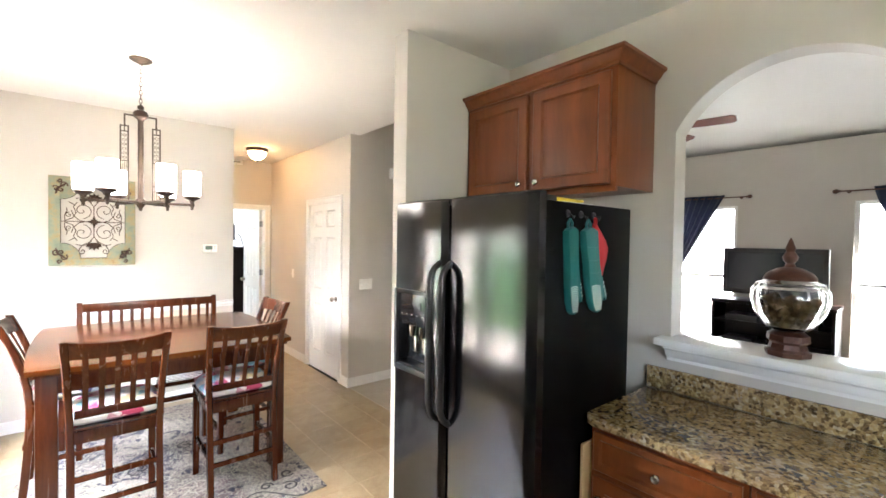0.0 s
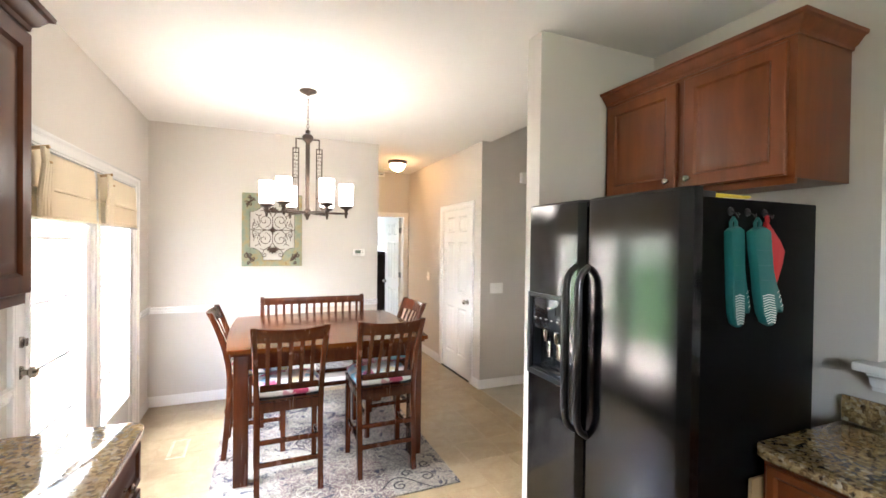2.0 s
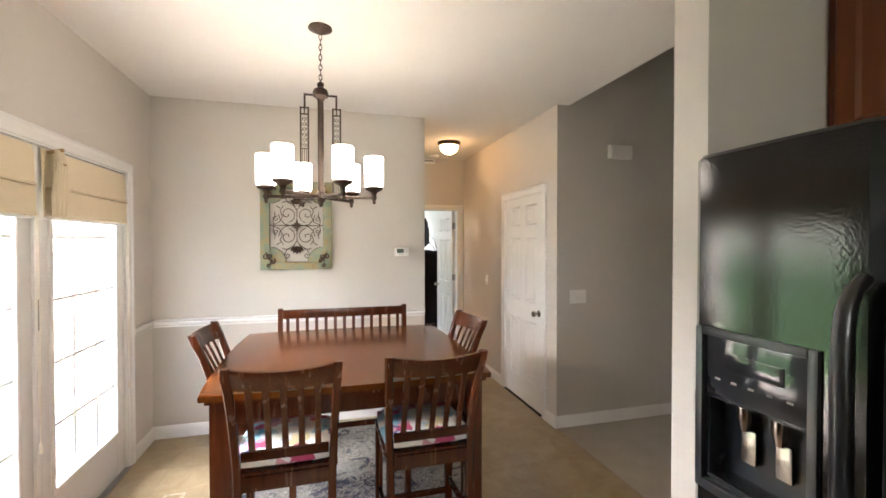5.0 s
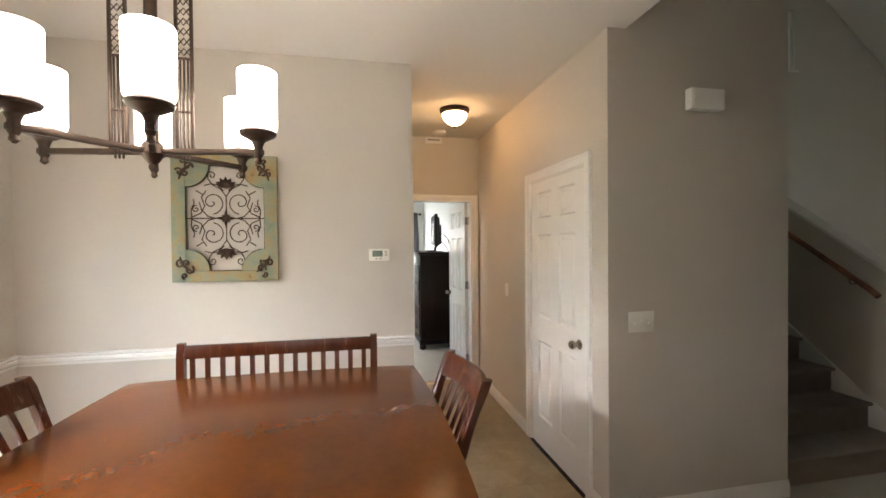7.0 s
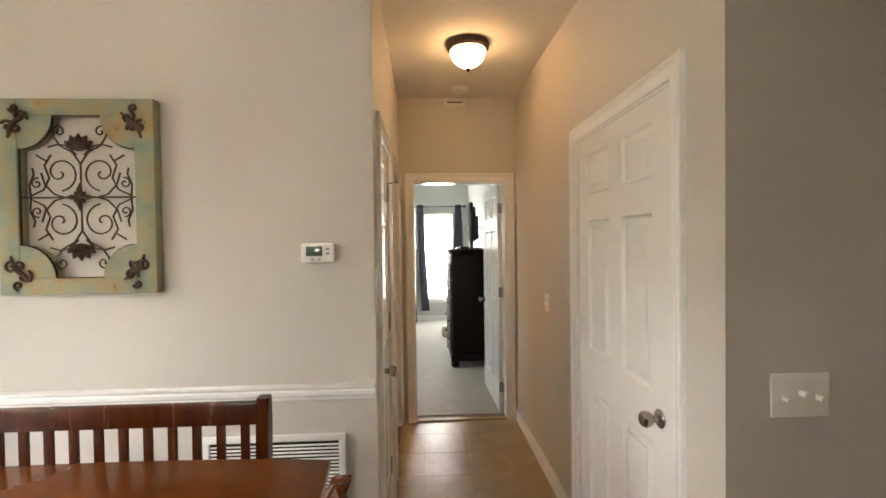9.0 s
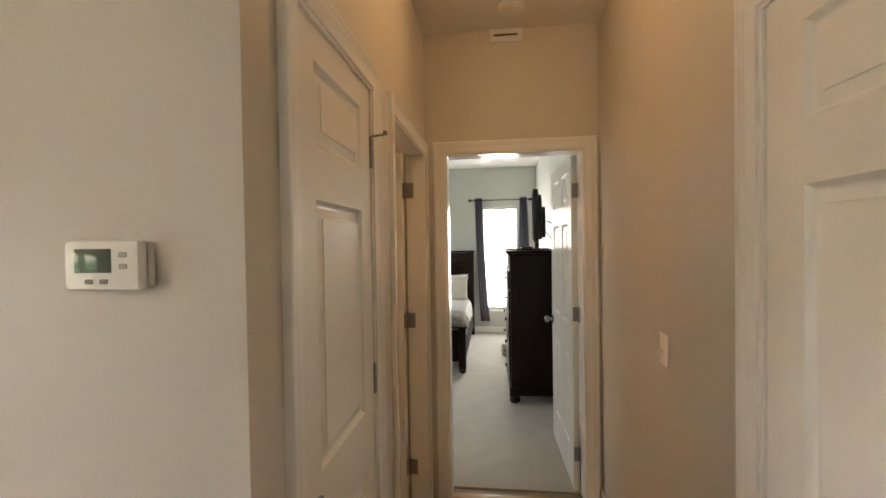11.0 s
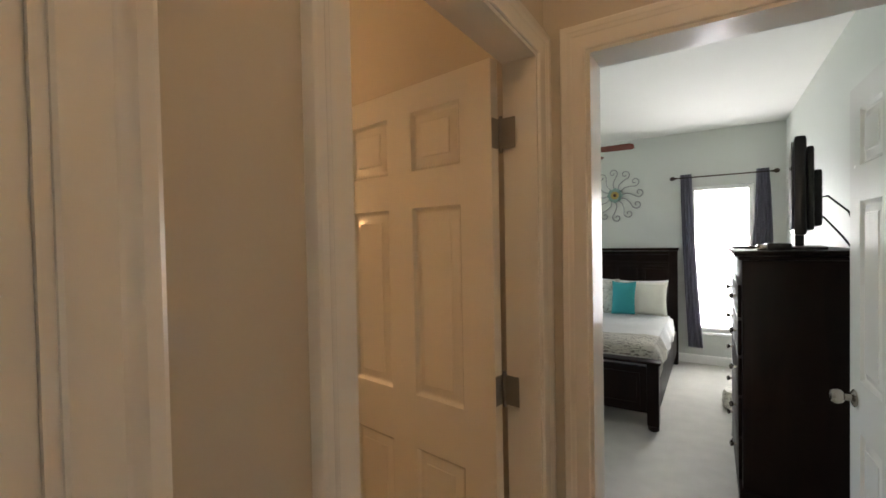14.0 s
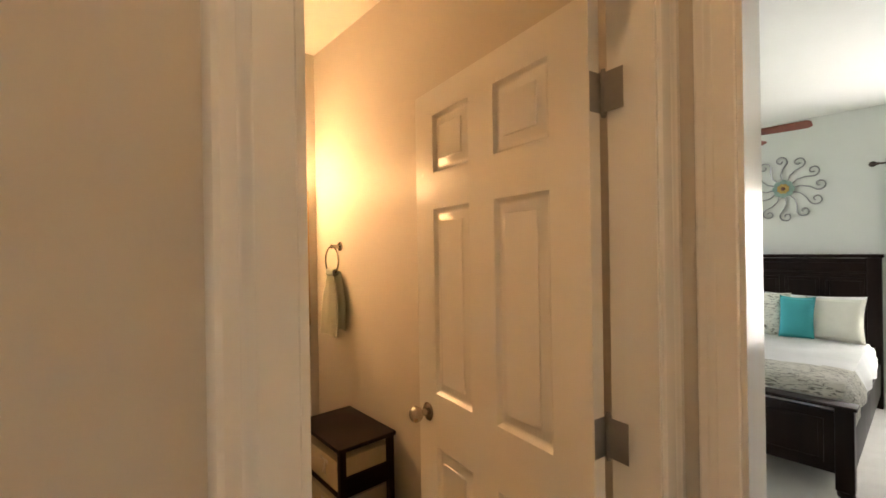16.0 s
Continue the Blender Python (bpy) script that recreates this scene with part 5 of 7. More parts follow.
ribbon(bm, [(1.50 + 0.42 * k / 20, 2.93 + 0.10 * math.sin(k / 20 * 5.5)) for k in range(21)], 0.012, 0.0126)
part("dark_vine", bm, "rug_dark", rug)
for c, r, st, fl in (((1.35, 3.32), 0.10, 0.5, 1), ((1.58, 3.42), 0.09, 2.5, -1), ((1.05, 3.10), 0.09, 4, 1), ((1.30, 2.98), 0.10, 1.2, -1), ((0.85, 3.6), 0.10, 1, 1), ((1.2, 3.55), 0.08, 3, 1), ((1.75, 3.65), 0.07, 2, -1), ((0.66, 3.02), 0.08, 0, 1)):
    bm = B()
    ribbon(bm, spiral(c, 0.012, r, 1.3, st, 28, fl), 0.007, 0.0132)
    for k in range(6):
        a = k * math.pi / 3
        ribbon(bm, [(c[0] + r * 0.9 * f * math.cos(a + 0.5 * f), c[1] + r * 0.9 * f * math.sin(a + 0.5 * f)) for f in (0.2, 0.5, 0.8, 1.0)], 0.006, 0.0135)
    part("cream_flower", bm, "rug_light", rug)


def chandelier():
    cx, cy = 1.085, 3.635
    ch = thing("chandelier", "bronze six-light chandelier with lit white glass shades", "chandelier")
    bm = B()
    lathe(bm, [(0.062, 0.0), (0.064, -0.008), (0.05, -0.016), (0.022, -0.028), (0.008, -0.034)], (cx, cy, CEIL - 0.0005), 24)
    part("canopy", bm, "bronze", ch)
    z = CEIL - 0.034
    k = 0
    while z > 2.44:
        bm = B()
        a = (k % 2) * math.pi / 2
        ring = [(cx + 0.008 * math.cos(t) * math.cos(a), cy + 0.008 * math.cos(t) * math.sin(a), z - 0.017 + 0.017 * math.sin(t)) for t in [j * math.pi / 5 for j in range(11)]]
        tube(bm, ring, 0.0023, 5)
        part("chain_link", bm, "bronze", ch)
        z -= 0.027
        k += 1
    bm = B()
    lathe(bm, [(0.006, 2.445), (0.018, 2.435), (0.018, 2.42), (0.012, 2.415), (0.036, 2.40), (0.042, 2.385), (0.040, 2.365), (0.022, 2.352), (0.016, 2.34), (0.016, 1.85), (0.026, 1.84), (0.030, 1.815), (0.018, 1.795), (0.010, 1.785), (0.011, 1.775), (0.004, 1.766)], (cx, cy, 0), 20)
    part("column", bm, "bronze", ch)
    for a in (math.radians(-3), math.radians(177)):
        ux, uy = math.cos(a), math.sin(a)
        bm = B()
        bmf = lambda r0, r1, z0, z1: slab(bm, r0, r1, -0.004, 0.004, z0, z1, 0.0015, pose(cx, cy, 0, 0, 0, math.degrees(a)))
        bmf(0.035, 0.088, 2.366, 2.376), bmf(0.078, 0.088, 2.30, 2.366)
        bmf(0.060, 0.068, 1.825, 2.305), bmf(0.100, 0.108, 1.825, 2.305)
        bmf(0.068, 0.100, 2.296, 2.304), bmf(0.068, 0.100, 2.262, 2.269), bmf(0.081, 0.087, 2.269, 2.296)
        for j in range(6):
            zz = 2.09 + 0.028 * j
            tube(bm, [(cx + ux * r, cy + uy * r, zz + dz) for r, dz in ((0.068, 0), (0.084, 0.020), (0.100, 0))], 0.0018, 5)
            tube(bm, [(cx + ux * r, cy + uy * r, zz + dz) for r, dz in ((0.068, 0.02), (0.084, 0.0), (0.100, 0.02))], 0.0018, 5)
        bmf(0.068, 0.100, 2.078, 2.084), bmf(0.068, 0.100, 1.93, 1.935)
        for j in range(3):
            r = 0.074 + 0.010 * j
            bmf(r - 0.0015, r + 0.0015, 1.80, 2.08)
        part("ladder_panel", bm, "bronze", ch)
    for k in range(6):
        a = math.radians(-8 + 60 * k)
        ux, uy = math.cos(a), math.sin(a)
        bm = B()
        slab(bm, 0.02, 0.30, -0.008, 0.008, 1.813, 1.829, 0.003, pose(cx, cy, 0, 0, 0, math.degrees(a)))
        lathe(bm, [(0.003, 1.785), (0.010, 1.792), (0.008, 1.803), (0.013, 1.812), (0.012, 1.835), (0.018, 1.850), (0.046, 1.866), (0.050, 1.874), (0.046, 1.879), (0.010, 1.880)], (cx + 0.285 * ux, cy + 0.285 * uy, 0), 18)
        arm = part("arm", bm, "bronze", ch)
        bm = B()
        lathe(bm, [(0.042, 1.8805), (0.048, 1.884), (0.0515, 1.892), (0.0525, 2.038), (0.0515, 2.044), (0.0465, 2.044), (0.046, 1.894), (0.038, 1.888)], (cx + 0.285 * ux, cy + 0.285 * uy, 0), 24)
        part("shade", bm, "shade_glass", arm, "lit white opal glass shade")


chandelier()


def scroll_art():
    x0, x1, z0, z1, y = 0.582, 1.165, 1.345, 2.097, DY - 0.002
    ar = thing("wall_art", "distressed green wooden frame with rusted iron scrollwork", "wall art")
    w, d = 0.074, 0.046
    bm = boxes((x0, x0 + w, y - d, y, z0, z1), (x1 - w, x1, y - d, y, z0, z1), (x0 + w, x1 - w, y - d, y, z0, z0 + w * 0.85), (x0 + w, x1 - w, y - d, y, z1 - w * 0.85, z1), bev=0.004)
    part("frame_rail", bm, "frame", ar)
    cx, cz = (x0 + x1) / 2, (z0 + z1) / 2
    hw, hh = (x1 - x0) / 2 - w, (z1 - z0) / 2 - w * 0.85
    for sx in (-1, 1):
        for sz in (-1, 1):
            bm = B()
            r = 0.128
            c = Vector((cx + sx * hw, 0, cz + sz * hh))
            arc = [(c.x - sx * r * math.cos(t), c.z - sz * r * math.sin(t)) for t in [k * math.pi / 2 / 8 for k in range(9)]]
            f = [bm.verts.new((px, y - d + 0.004, pz)) for px, pz in [(c.x, c.z)] + arc]
            g = [bm.verts.new((px, y - 0.004, pz)) for px, pz in [(c.x, c.z)] + arc]
            n = len(f)
            bm.faces.new(f), bm.faces.new(g)
            for k in range(n):
                bm.faces.new((f[k], f[(k + 1) % n], g[(k + 1) % n], g[k]))
            part("corner_block", bm, "frame", ar)
            bm = B()
            o = Vector((cx + sx * (hw + 0.015), 0, cz + sz * (hh + 0.01)))
            for dx, dz, r0, st, fl in ((-0.035, -0.02, 0.022, 0.3, 1), (0.012, -0.055, 0.020, 2.0, -1), (-0.012, 0.015, 0.014, 4.0, 1), (-0.02, -0.06, 0.016, 3.0, 1)):
                tube(bm, [(px, y - d - 0.004, pz) for px, pz in spiral((o.x + sx * dx, o.z + sz * dz), 0.003, r0 * 1.25, 1.1, st, 16, fl * sx * sz)], 0.0056, 6)
            tube(bm, [(o.x + sx * a, y - d - 0.003, o.z + sz * b) for a, b in ((-0.06, -0.002), (-0.022, -0.032), (0.0, -0.05), (0.014, -0.098))], [0.004, 0.009, 0.009, 0.004], 6)
            part("corner_ornament", bm, "iron", ar)
    bm = B()
    yy = y - d / 2
    tube(bm, [(cx - hw, yy, cz), (cx + hw, yy, cz)], 0.0035, 6), tube(bm, [(cx, yy, cz - 0.135), (cx, yy, cz + 0.135)], 0.0035, 6)
    for sx in (-1, 1):
        for sz in (-1, 1):
            q = sx * sz
            def path(pts):
                tube(bm, [(cx + sx * a, yy, cz + sz * b) for a, b in pts], 0.0034, 6)
            def curl(px, pz, r, turns, st, fl):
                tube(bm, [(cx + sx * a, yy, cz + sz * b) for a, b in spiral((px, pz), 0.004, r, turns, st, 26, fl)], 0.0032, 6)
            curl(0.078, 0.095, 0.070, 1.35, 2.4, 1)
            curl(0.078, 0.255, 0.026, 1.2, 1.0, -1)
            path([(0.148, 0.095), (0.135, 0.05), (0.10, 0.012), (0.06, 0.0)])
            path([(0.0, 0.13), (0.03, 0.175), (0.075, 0.20), (0.098, 0.235), (0.10, 0.265), (0.085, 0.28)])
            path([(0.015, 0.165), (0.05, 0.20), (0.085, 0.205), (0.12, 0.195)])
            path([(0.110, 0.165), (0.135, 0.125), (0.118, 0.075), (0.14, 0.03), (0.185, 0.008)])
            path([(0.125, 0.14), (0.15, 0.155), (0.165, 0.165)])
            curl(0.165, 0.055, 0.022, 1.2, 0.5, 1)
            path([(0.188, 0.0), (0.192, 0.05), (0.175, 0.09), (0.18, 0.115)])
    part("scrollwork", bm, "iron", ar, "rusted iron scrolls")
    rim, r = [], 0.128
    for sx, sz in ((1, 1), (-1, 1), (-1, -1), (1, -1)):
        sweep_way = range(9) if sx * sz > 0 else range(8, -1, -1)
        rim += [(cx + sx * (hw - r * math.sin(k * math.pi / 16)), yy - 0.012, cz + sz * (hh - r * math.cos(k * math.pi / 16))) for k in sweep_way]
    bm = B()
    tube(bm, rim + rim[:1], 0.0045, 6)
    part("inner_rim", bm, "shadow_gap", ar, "dark line round the opening")
    for sz in (-1, 1):
        bm = B()
        for a in (-60, -30, 0, 30, 60):
            t = math.radians(a)
            p0, p1 = (cx, cz + sz * 0.185), (cx + 0.062 * math.sin(t), cz + sz * (0.185 + 0.062 * math.cos(t)))
            tube(bm, [(p0[0], yy - 0.006, p0[1]), ((p0[0] + p1[0]) / 2, yy - 0.010, (p0[1] + p1[1]) / 2), (p1[0], yy - 0.006, p1[1])], [0.008, 0.019, 0.002], 6)
        part("leaf_ornament", bm, "iron", ar)
    bm = B()
    for a in range(8):
        t = a * math.pi / 4
        l = 0.055 if a % 2 == 0 else 0.03
        tube(bm, [(cx, yy - 0.008, cz), (cx + l * 0.5 * math.cos(t), yy - 0.010, cz + l * 0.5 * math.sin(t)), (cx + l * math.cos(t), yy - 0.006, cz + l * math.sin(t))], [0.008, 0.010, 0.002], 6)
    part("centre_ornament", bm, "iron", ar)


scroll_art()


def thermostat():
    th = thing("thermostat", "white wall thermostat with grey display", "thermostat")
    x0, x1, z0, z1, y = 1.712, 1.848, 1.452, 1.532, DY - 0.001
    part("base", boxes((x0 + 0.008, x1 - 0.004, y - 0.014, y, z0 + 0.004, z1 - 0.004), bev=0.004), "plastic", th)
    part("cover", boxes((x0, x1 - 0.004, y - 0.036, y - 0.0142, z0, z1), bev=0.0105), "plastic", th)
    part("display", boxes((x0 + 0.022, x0 + 0.086, y - 0.0375, y - 0.0355, z0 + 0.028, z1 - 0.014), bev=0.0005), "lcd", th, "grey liquid-crystal display")
    for bx, bz in ((0.100, 0.052), (0.100, 0.034), (0.040, 0.010), (0.066, 0.010)):
        part("button", boxes((x0 + bx, x0 + bx + 0.014, y - 0.0385, y - 0.0355, z0 + bz, z0 + bz + 0.008), bev=0.002), "brushed_button", th)


thermostat()


def grille(name, label, m, w, h, n):
    """A louvred vent lying in local xz, facing -y."""
    ob = thing(name, label, "vent", at=m)
    part("frame", boxes((0, w, -0.012, 0, 0, 0.028), (0, w, -0.012, 0, h - 0.028, h), (0, 0.028, -0.012, 0, 0.028, h - 0.028), (w - 0.028, w, -0.012, 0, 0.028, h - 0.028), bev=0.003), "trim", ob)
    # near-black sheet paints the shade behind the louvres
    part("backing", boxes((0.028, w - 0.028, -0.002, -0.0005, 0.028, h - 0.028)), "shadow_gap", ob)
    sh = B()
    slab(sh, 0.028, w - 0.028, -0.010, -0.003, -0.0012, 0.0012, 0.0, pose(0, 0, 0, 35, 0, 0))
    me = mesh_of("slat", sh, False)
    me.materials.append(M["trim"])
    for k in range(n):
        o = new("slat", me)
        o.parent = ob
        o.matrix_basis = pose(0, 0, 0.034 + (h - 0.068) * (k + 0.5) / n)
    return ob


grille("return_vent", "white louvred return-air vent low on the wall", pose(1.30, DY - 0.001, 0.16), 0.572, 0.595, 36)
grille("floor_vent", "white louvred floor register beside the glass door", pose(0.13, 3.90, 0.0005, 90, 0, 90) @ pose(0, -0.0005, 0), 0.33, 0.13, 9)


def switch_plate(name, label, m, gangs, kind="toggle"):
    ob = thing(name, label, "switch", at=m)
    w = 0.070 + 0.045 * (gangs - 1)
    part("plate", boxes((-w / 2, w / 2, -0.006, -0.0005, -0.058, 0.058), bev=0.0025), "plastic", ob)
    for k in range(gangs):
        x = (k - (gangs - 1) / 2) * 0.046
        part("toggle", boxes((x - 0.006, x + 0.006, -0.024, -0.004, 0.0 if k % 2 else -0.012, 0.012 if k % 2 else 0.0), bev=0.002), "plastic", ob)
        for z in (-0.03, 0.03):
            bm = B()
            lathe(bm, [(0.0026, 0), (0.0026, 0.0008), (0.001, 0.0012)], seg=8, m=pose(x, -0.0058, z, 90, 0, 0))
            part("screw", bm, "plastic", ob)


switch_plate("light_switch", "white triple toggle switch plate", pose(3.192, SY, 1.112), 3)
switch_plate("light_switch", "white triple toggle switch plate above the chair rail", pose(LX, 2.495, 1.165, 0, 0, 90), 3)
switch_plate("light_switch", "white single toggle switch plate in the hall", pose(HX1, 6.035, 1.13, 0, 0, -90), 1)

chm = thing("door_chime", "white plastic door chime high on the wall", "door chime")
part("cover", boxes((3.475, 3.70, SY - 0.055, SY - 0.001, 2.302, 2.424), bev=0.014), "plastic", chm)
for k in range(7):
    for xx in (3.4925, 3.6825):
        part("rib", boxes((xx - 0.004, xx + 0.004, SY - 0.058, SY - 0.054, 2.32 + 0.013 * k, 2.326 + 0.013 * k), bev=0.001), "plastic", chm)


# ---- hall ----
def hall_lamp():
    c = (2.49, 5.965, CEIL - 0.0005)
    la = thing("ceiling_light", "lit flush ceiling light with frosted bowl and bronze rim", "ceiling light")
    bm = B()
    lathe(bm, [(0.130, 0.0), (0.132, -0.012), (0.127, -0.028), (0.112, -0.040), (0.09, -0.042)], c, 32)
    part("rim", bm, "bronze", la)
    bm = B()
    lathe(bm, [(0.108, -0.0425), (0.106, -0.062), (0.094, -0.090), (0.070, -0.116), (0.040, -0.134), (0.012, -0.143)], c, 32)
    part("bowl", bm, "bowl_glass", la, "lit frosted glass bowl")
    bm = B()
    lathe(bm, [(0.006, -0.1435), (0.014, -0.148), (0.013, -0.156), (0.006, -0.162), (0.002, -0.168)], c, 14)
    part("finial", bm, "bronze", la)


hall_lamp()
sd = thing("smoke_detector", "round white smoke detector on the ceiling", "smoke detector")
bm = B()
lathe(bm, [(0.066, 0), (0.066, -0.014), (0.056, -0.030), (0.040, -0.036), (0.010, -0.037)], (2.50, 6.70, CEIL - 0.0005), 28)
part("cover", bm, "plastic", sd)
bm = B()
lathe(bm, [(0.058, -0.016), (0.0675, -0.018), (0.0675, -0.022), (0.055, -0.024)], (2.50, 6.70, CEIL - 0.0005), 28)
part("sensor_ring", bm, "plastic", sd)


grille("wall_vent", "small white louvred register high on the hall wall", pose(2.388, EY - 0.001, 2.658), 0.186, 0.074, 2)


# ---- stairs ----
def stairs():
    st = thing("stairs", "carpeted stairs climbing behind the wall", "stairs", kind="structure")
    n, rise, runn, x0, x1, y0 = 13, 0.184, 0.25, 4.205, 5.335, 4.505
    for k in range(n):
        bm = B()
        y = y0 + runn * k
        slab(bm, x0, x1, y, y + runn + 0.02, 0.0025 if k == 0 else rise * k - 0.02, rise * (k + 1) - 0.022)
        prof = [(0.0, -0.022), (-0.028, -0.022), (-0.034, -0.011), (-0.028, 0.0), (runn + 0.01, 0.0), (runn + 0.01, -0.022)]
        rings = [[bm.verts.new((x, y + a, rise * (k + 1) + b)) for a, b in prof] for x in (x0 + 0.001, x1 - 0.001)]
        m = len(prof)
        for j in range(m):
            bm.faces.new((rings[0][j], rings[0][(j + 1) % m], rings[1][(j + 1) % m], rings[1][j]))
        bm.faces.new(rings[0]), bm.faces.new(rings[1])
        part("step", bm, "stair_carpet", st)
    s = rise / runn
    for name, xa, xb, lo, mat in (("skirt_board", x1 - 0.016, x1 - 0.001, 0.06, "trim"), ("skirt_board", x0 + 0.001, x0 + 0.016, 0.06, "trim")):
        bm = B()
        ya, yb = y0 - 0.02, y0 + runn * n
        vs = [bm.verts.new((x, y, z)) for x in (xa, xb) for y, z in ((ya, 0.003), (ya, 0.20), (yb, 0.20 + s * (yb - ya)), (yb, s * (yb - ya) - 0.2))]
        for f in ((0, 1, 2, 3), (7, 6, 5, 4), (0, 4, 5, 1), (1, 5, 6, 2), (2, 6, 7, 3), (3, 7, 4, 0)):
            bm.faces.new([vs[i] for i in f])
        part(name, bm, mat, st)
    # half wall with its cap
    xa, xb, ya, yb = 5.336, 5.44, 4.47, 8.6
    za = 1.20
    bm = B()
    vs = [bm.verts.new((x, y, z)) for x in (xa, xb) for y, z in ((ya, 0.001), (ya, za), (yb, za + 0.72 * (yb - ya)), (yb, 0.001))]
    for f in ((0, 1, 2, 3), (7, 6, 5, 4), (0, 4, 5, 1), (1, 5, 6, 2), (2, 6, 7, 3), (3, 7, 4, 0)):
        bm.faces.new([vs[i] for i in f])
    part("half_wall", bm, "wall", st, "painted half wall beside the steps")
    bm = B()
    vs = [bm.verts.new((x, y, z)) for x in (xa - 0.03, xb + 0.03) for y, z in ((ya - 0.04, za - 0.028), (ya - 0.04, za - 0.004), (yb, za + 0.72 * (yb - ya) + 0.028), (yb, za + 0.72 * (yb - ya) + 0.002))]
    for f in ((0, 1, 2, 3), (7, 6, 5, 4), (0, 4, 5, 1), (1, 5, 6, 2), (2, 6, 7, 3), (3, 7, 4, 0)):
        bm.faces.new([vs[i] for i in f])
    part("cap", bm, "trim", st, "white painted cap")
    bm = B()
    tube(bm, [(xa - 0.07, 4.66, 1.155), (xa - 0.065, 4.70, 1.19), (xa - 0.065, 7.6, 1.19 + 0.7 * 2.9)], 0.021, 12)
    part("handrail", bm, "rail_wood", st, "red oak handrail")
    for y in (4.85, 5.9, 7.0):
        bm = B()
        z = 1.19 + 0.7 * (y - 4.70)
        tube(bm, [(xa - 0.002, y, z - 0.07), (xa - 0.05, y, z - 0.065), (xa - 0.065, y, z - 0.015)], 0.006, 7)
        part("bracket", bm, "nickel", st)
    part("base_trim", boxes((xa - 0.012, xb + 0.014, ya - 0.014, ya - 0.0005, 0.003, 0.10), bev=0.003), "trim", st)


stairs()


def plain_window(name, label, m, w, h, sash=0.5, blinds=None):
    """A white sash window in local xz looking along +y, with sill."""
    ob = thing(name, label, "window", at=m, kind="structure")
    bm = boxes((0, 0.045, 0, 0.06, 0, h), (w - 0.045, w, 0, 0.06, 0, h), (0.045, w - 0.045, 0, 0.06, 0, 0.05), (0.045, w - 0.045, 0, 0.06, h - 0.045, h), bev=0.003)
    part("window_frame", bm, "trim", ob)
    if sash:
        part("meeting_rail", boxes((0.045, w - 0.045, 0.005, 0.05, h * sash - 0.02, h * sash + 0.02), bev=0.003), "trim", ob)
    g = part("pane", boxes((0.045, w - 0.045, 0.03, 0.034, 0.05, h - 0.045)), "glass", ob)
    g.visible_shadow = False
    if blinds:
        sh = B()
        slab(sh, 0.05, w - 0.05, -0.012, 0.012, -0.001, 0.001, 0.0, pose(0, 0, 0, 28, 0, 0))
        me = mesh_of("slat", sh, False)
        me.materials.append(M["plastic"])
        for k in range(blinds):
            o = new("slat", me)
            o.parent = ob
            o.matrix_basis = pose(0, -0.012, 0.065 + 0.030 * k)
    part("window_sill", boxes((-0.04, w + 0.04, -0.055, 0.0, -0.028, -0.002), bev=0.005), "trim", ob)
    return ob


plain_window("window_foyer", "small white-framed window high on the foyer wall", pose(6.2, 6.53, 3.60), 0.60, 0.71, 0)
plain_window("window_bedroom", "bright white sash window behind grey curtains", pose(2.20, BEDY + 0.03, 0.38), 0.61, 1.71, 0)
plain_window("window_living", "bright sash window with white blinds and navy curtain", pose(7.33, 2.85, 0.33, 0, 0, -90), 0.80, 1.79, 0.48, 25)
plain_window("window_living", "bright sash window with white blinds and navy curtain", pose(7.33, 0.95, 0.33, 0, 0, -90), 0.95, 1.79, 0.48, 25)
# unseen window, added with its opening to light the kitchen from the south
plain_window("window_kitchen", "unseen white sash window added to light the kitchen", pose(1.7, BACK - 0.03, 1.35, 0, 0, 180), 1.5, 0.80, 0.5)
plain_window("window_bedroom_side", "white sash window of the bedroom", pose(-2.0, 10.4, 0.7, 0, 0, 90) @ pose(-1.6, 0, 0), 1.6, 1.55, 0.5)
# unseen window, added to fill the east opening that lights the foyer
plain_window("window_front_room", "unseen white sash window added to light the foyer", pose(8.88, 4.5, 1.2, 0, 0, -90), 0.6, 1.0, 0.5)


# ---- curtains ----
def curtain(name, label, m, top_w, bot_w, h, shift, mat, waves=6):
    """A pleated hanging in local xz; the hem may be drawn aside by shift."""
    ob = thing(name, label, "curtain", "curtains of " + mat, at=m)
    bm = B()
    nx, nz = 48, 14
    grid = {}
    for j in range(nz + 1):
        f = j / nz
        w = top_w + (bot_w - top_w) * f
        for i in range(nx + 1):
            u = i / nx
            x = u * w + shift * f ** 1.5
            y = 0.018 * math.sin(u * waves * 2 * math.pi) * (0.6 + 0.4 * f) + 0.004 * math.sin(7 * u + 5 * f)
            grid[i, j] = bm.verts.new((x, y, -h * f))
    for i in range(nx):
        for j in range(nz):
            bm.faces.new((grid[i, j], grid[i + 1, j], grid[i + 1, j + 1], grid[i, j + 1]))
    bmesh.ops.solidify(bm, geom=bm.faces[:], thickness=0.003)
    part("drape", bm, mat, ob)
    return ob


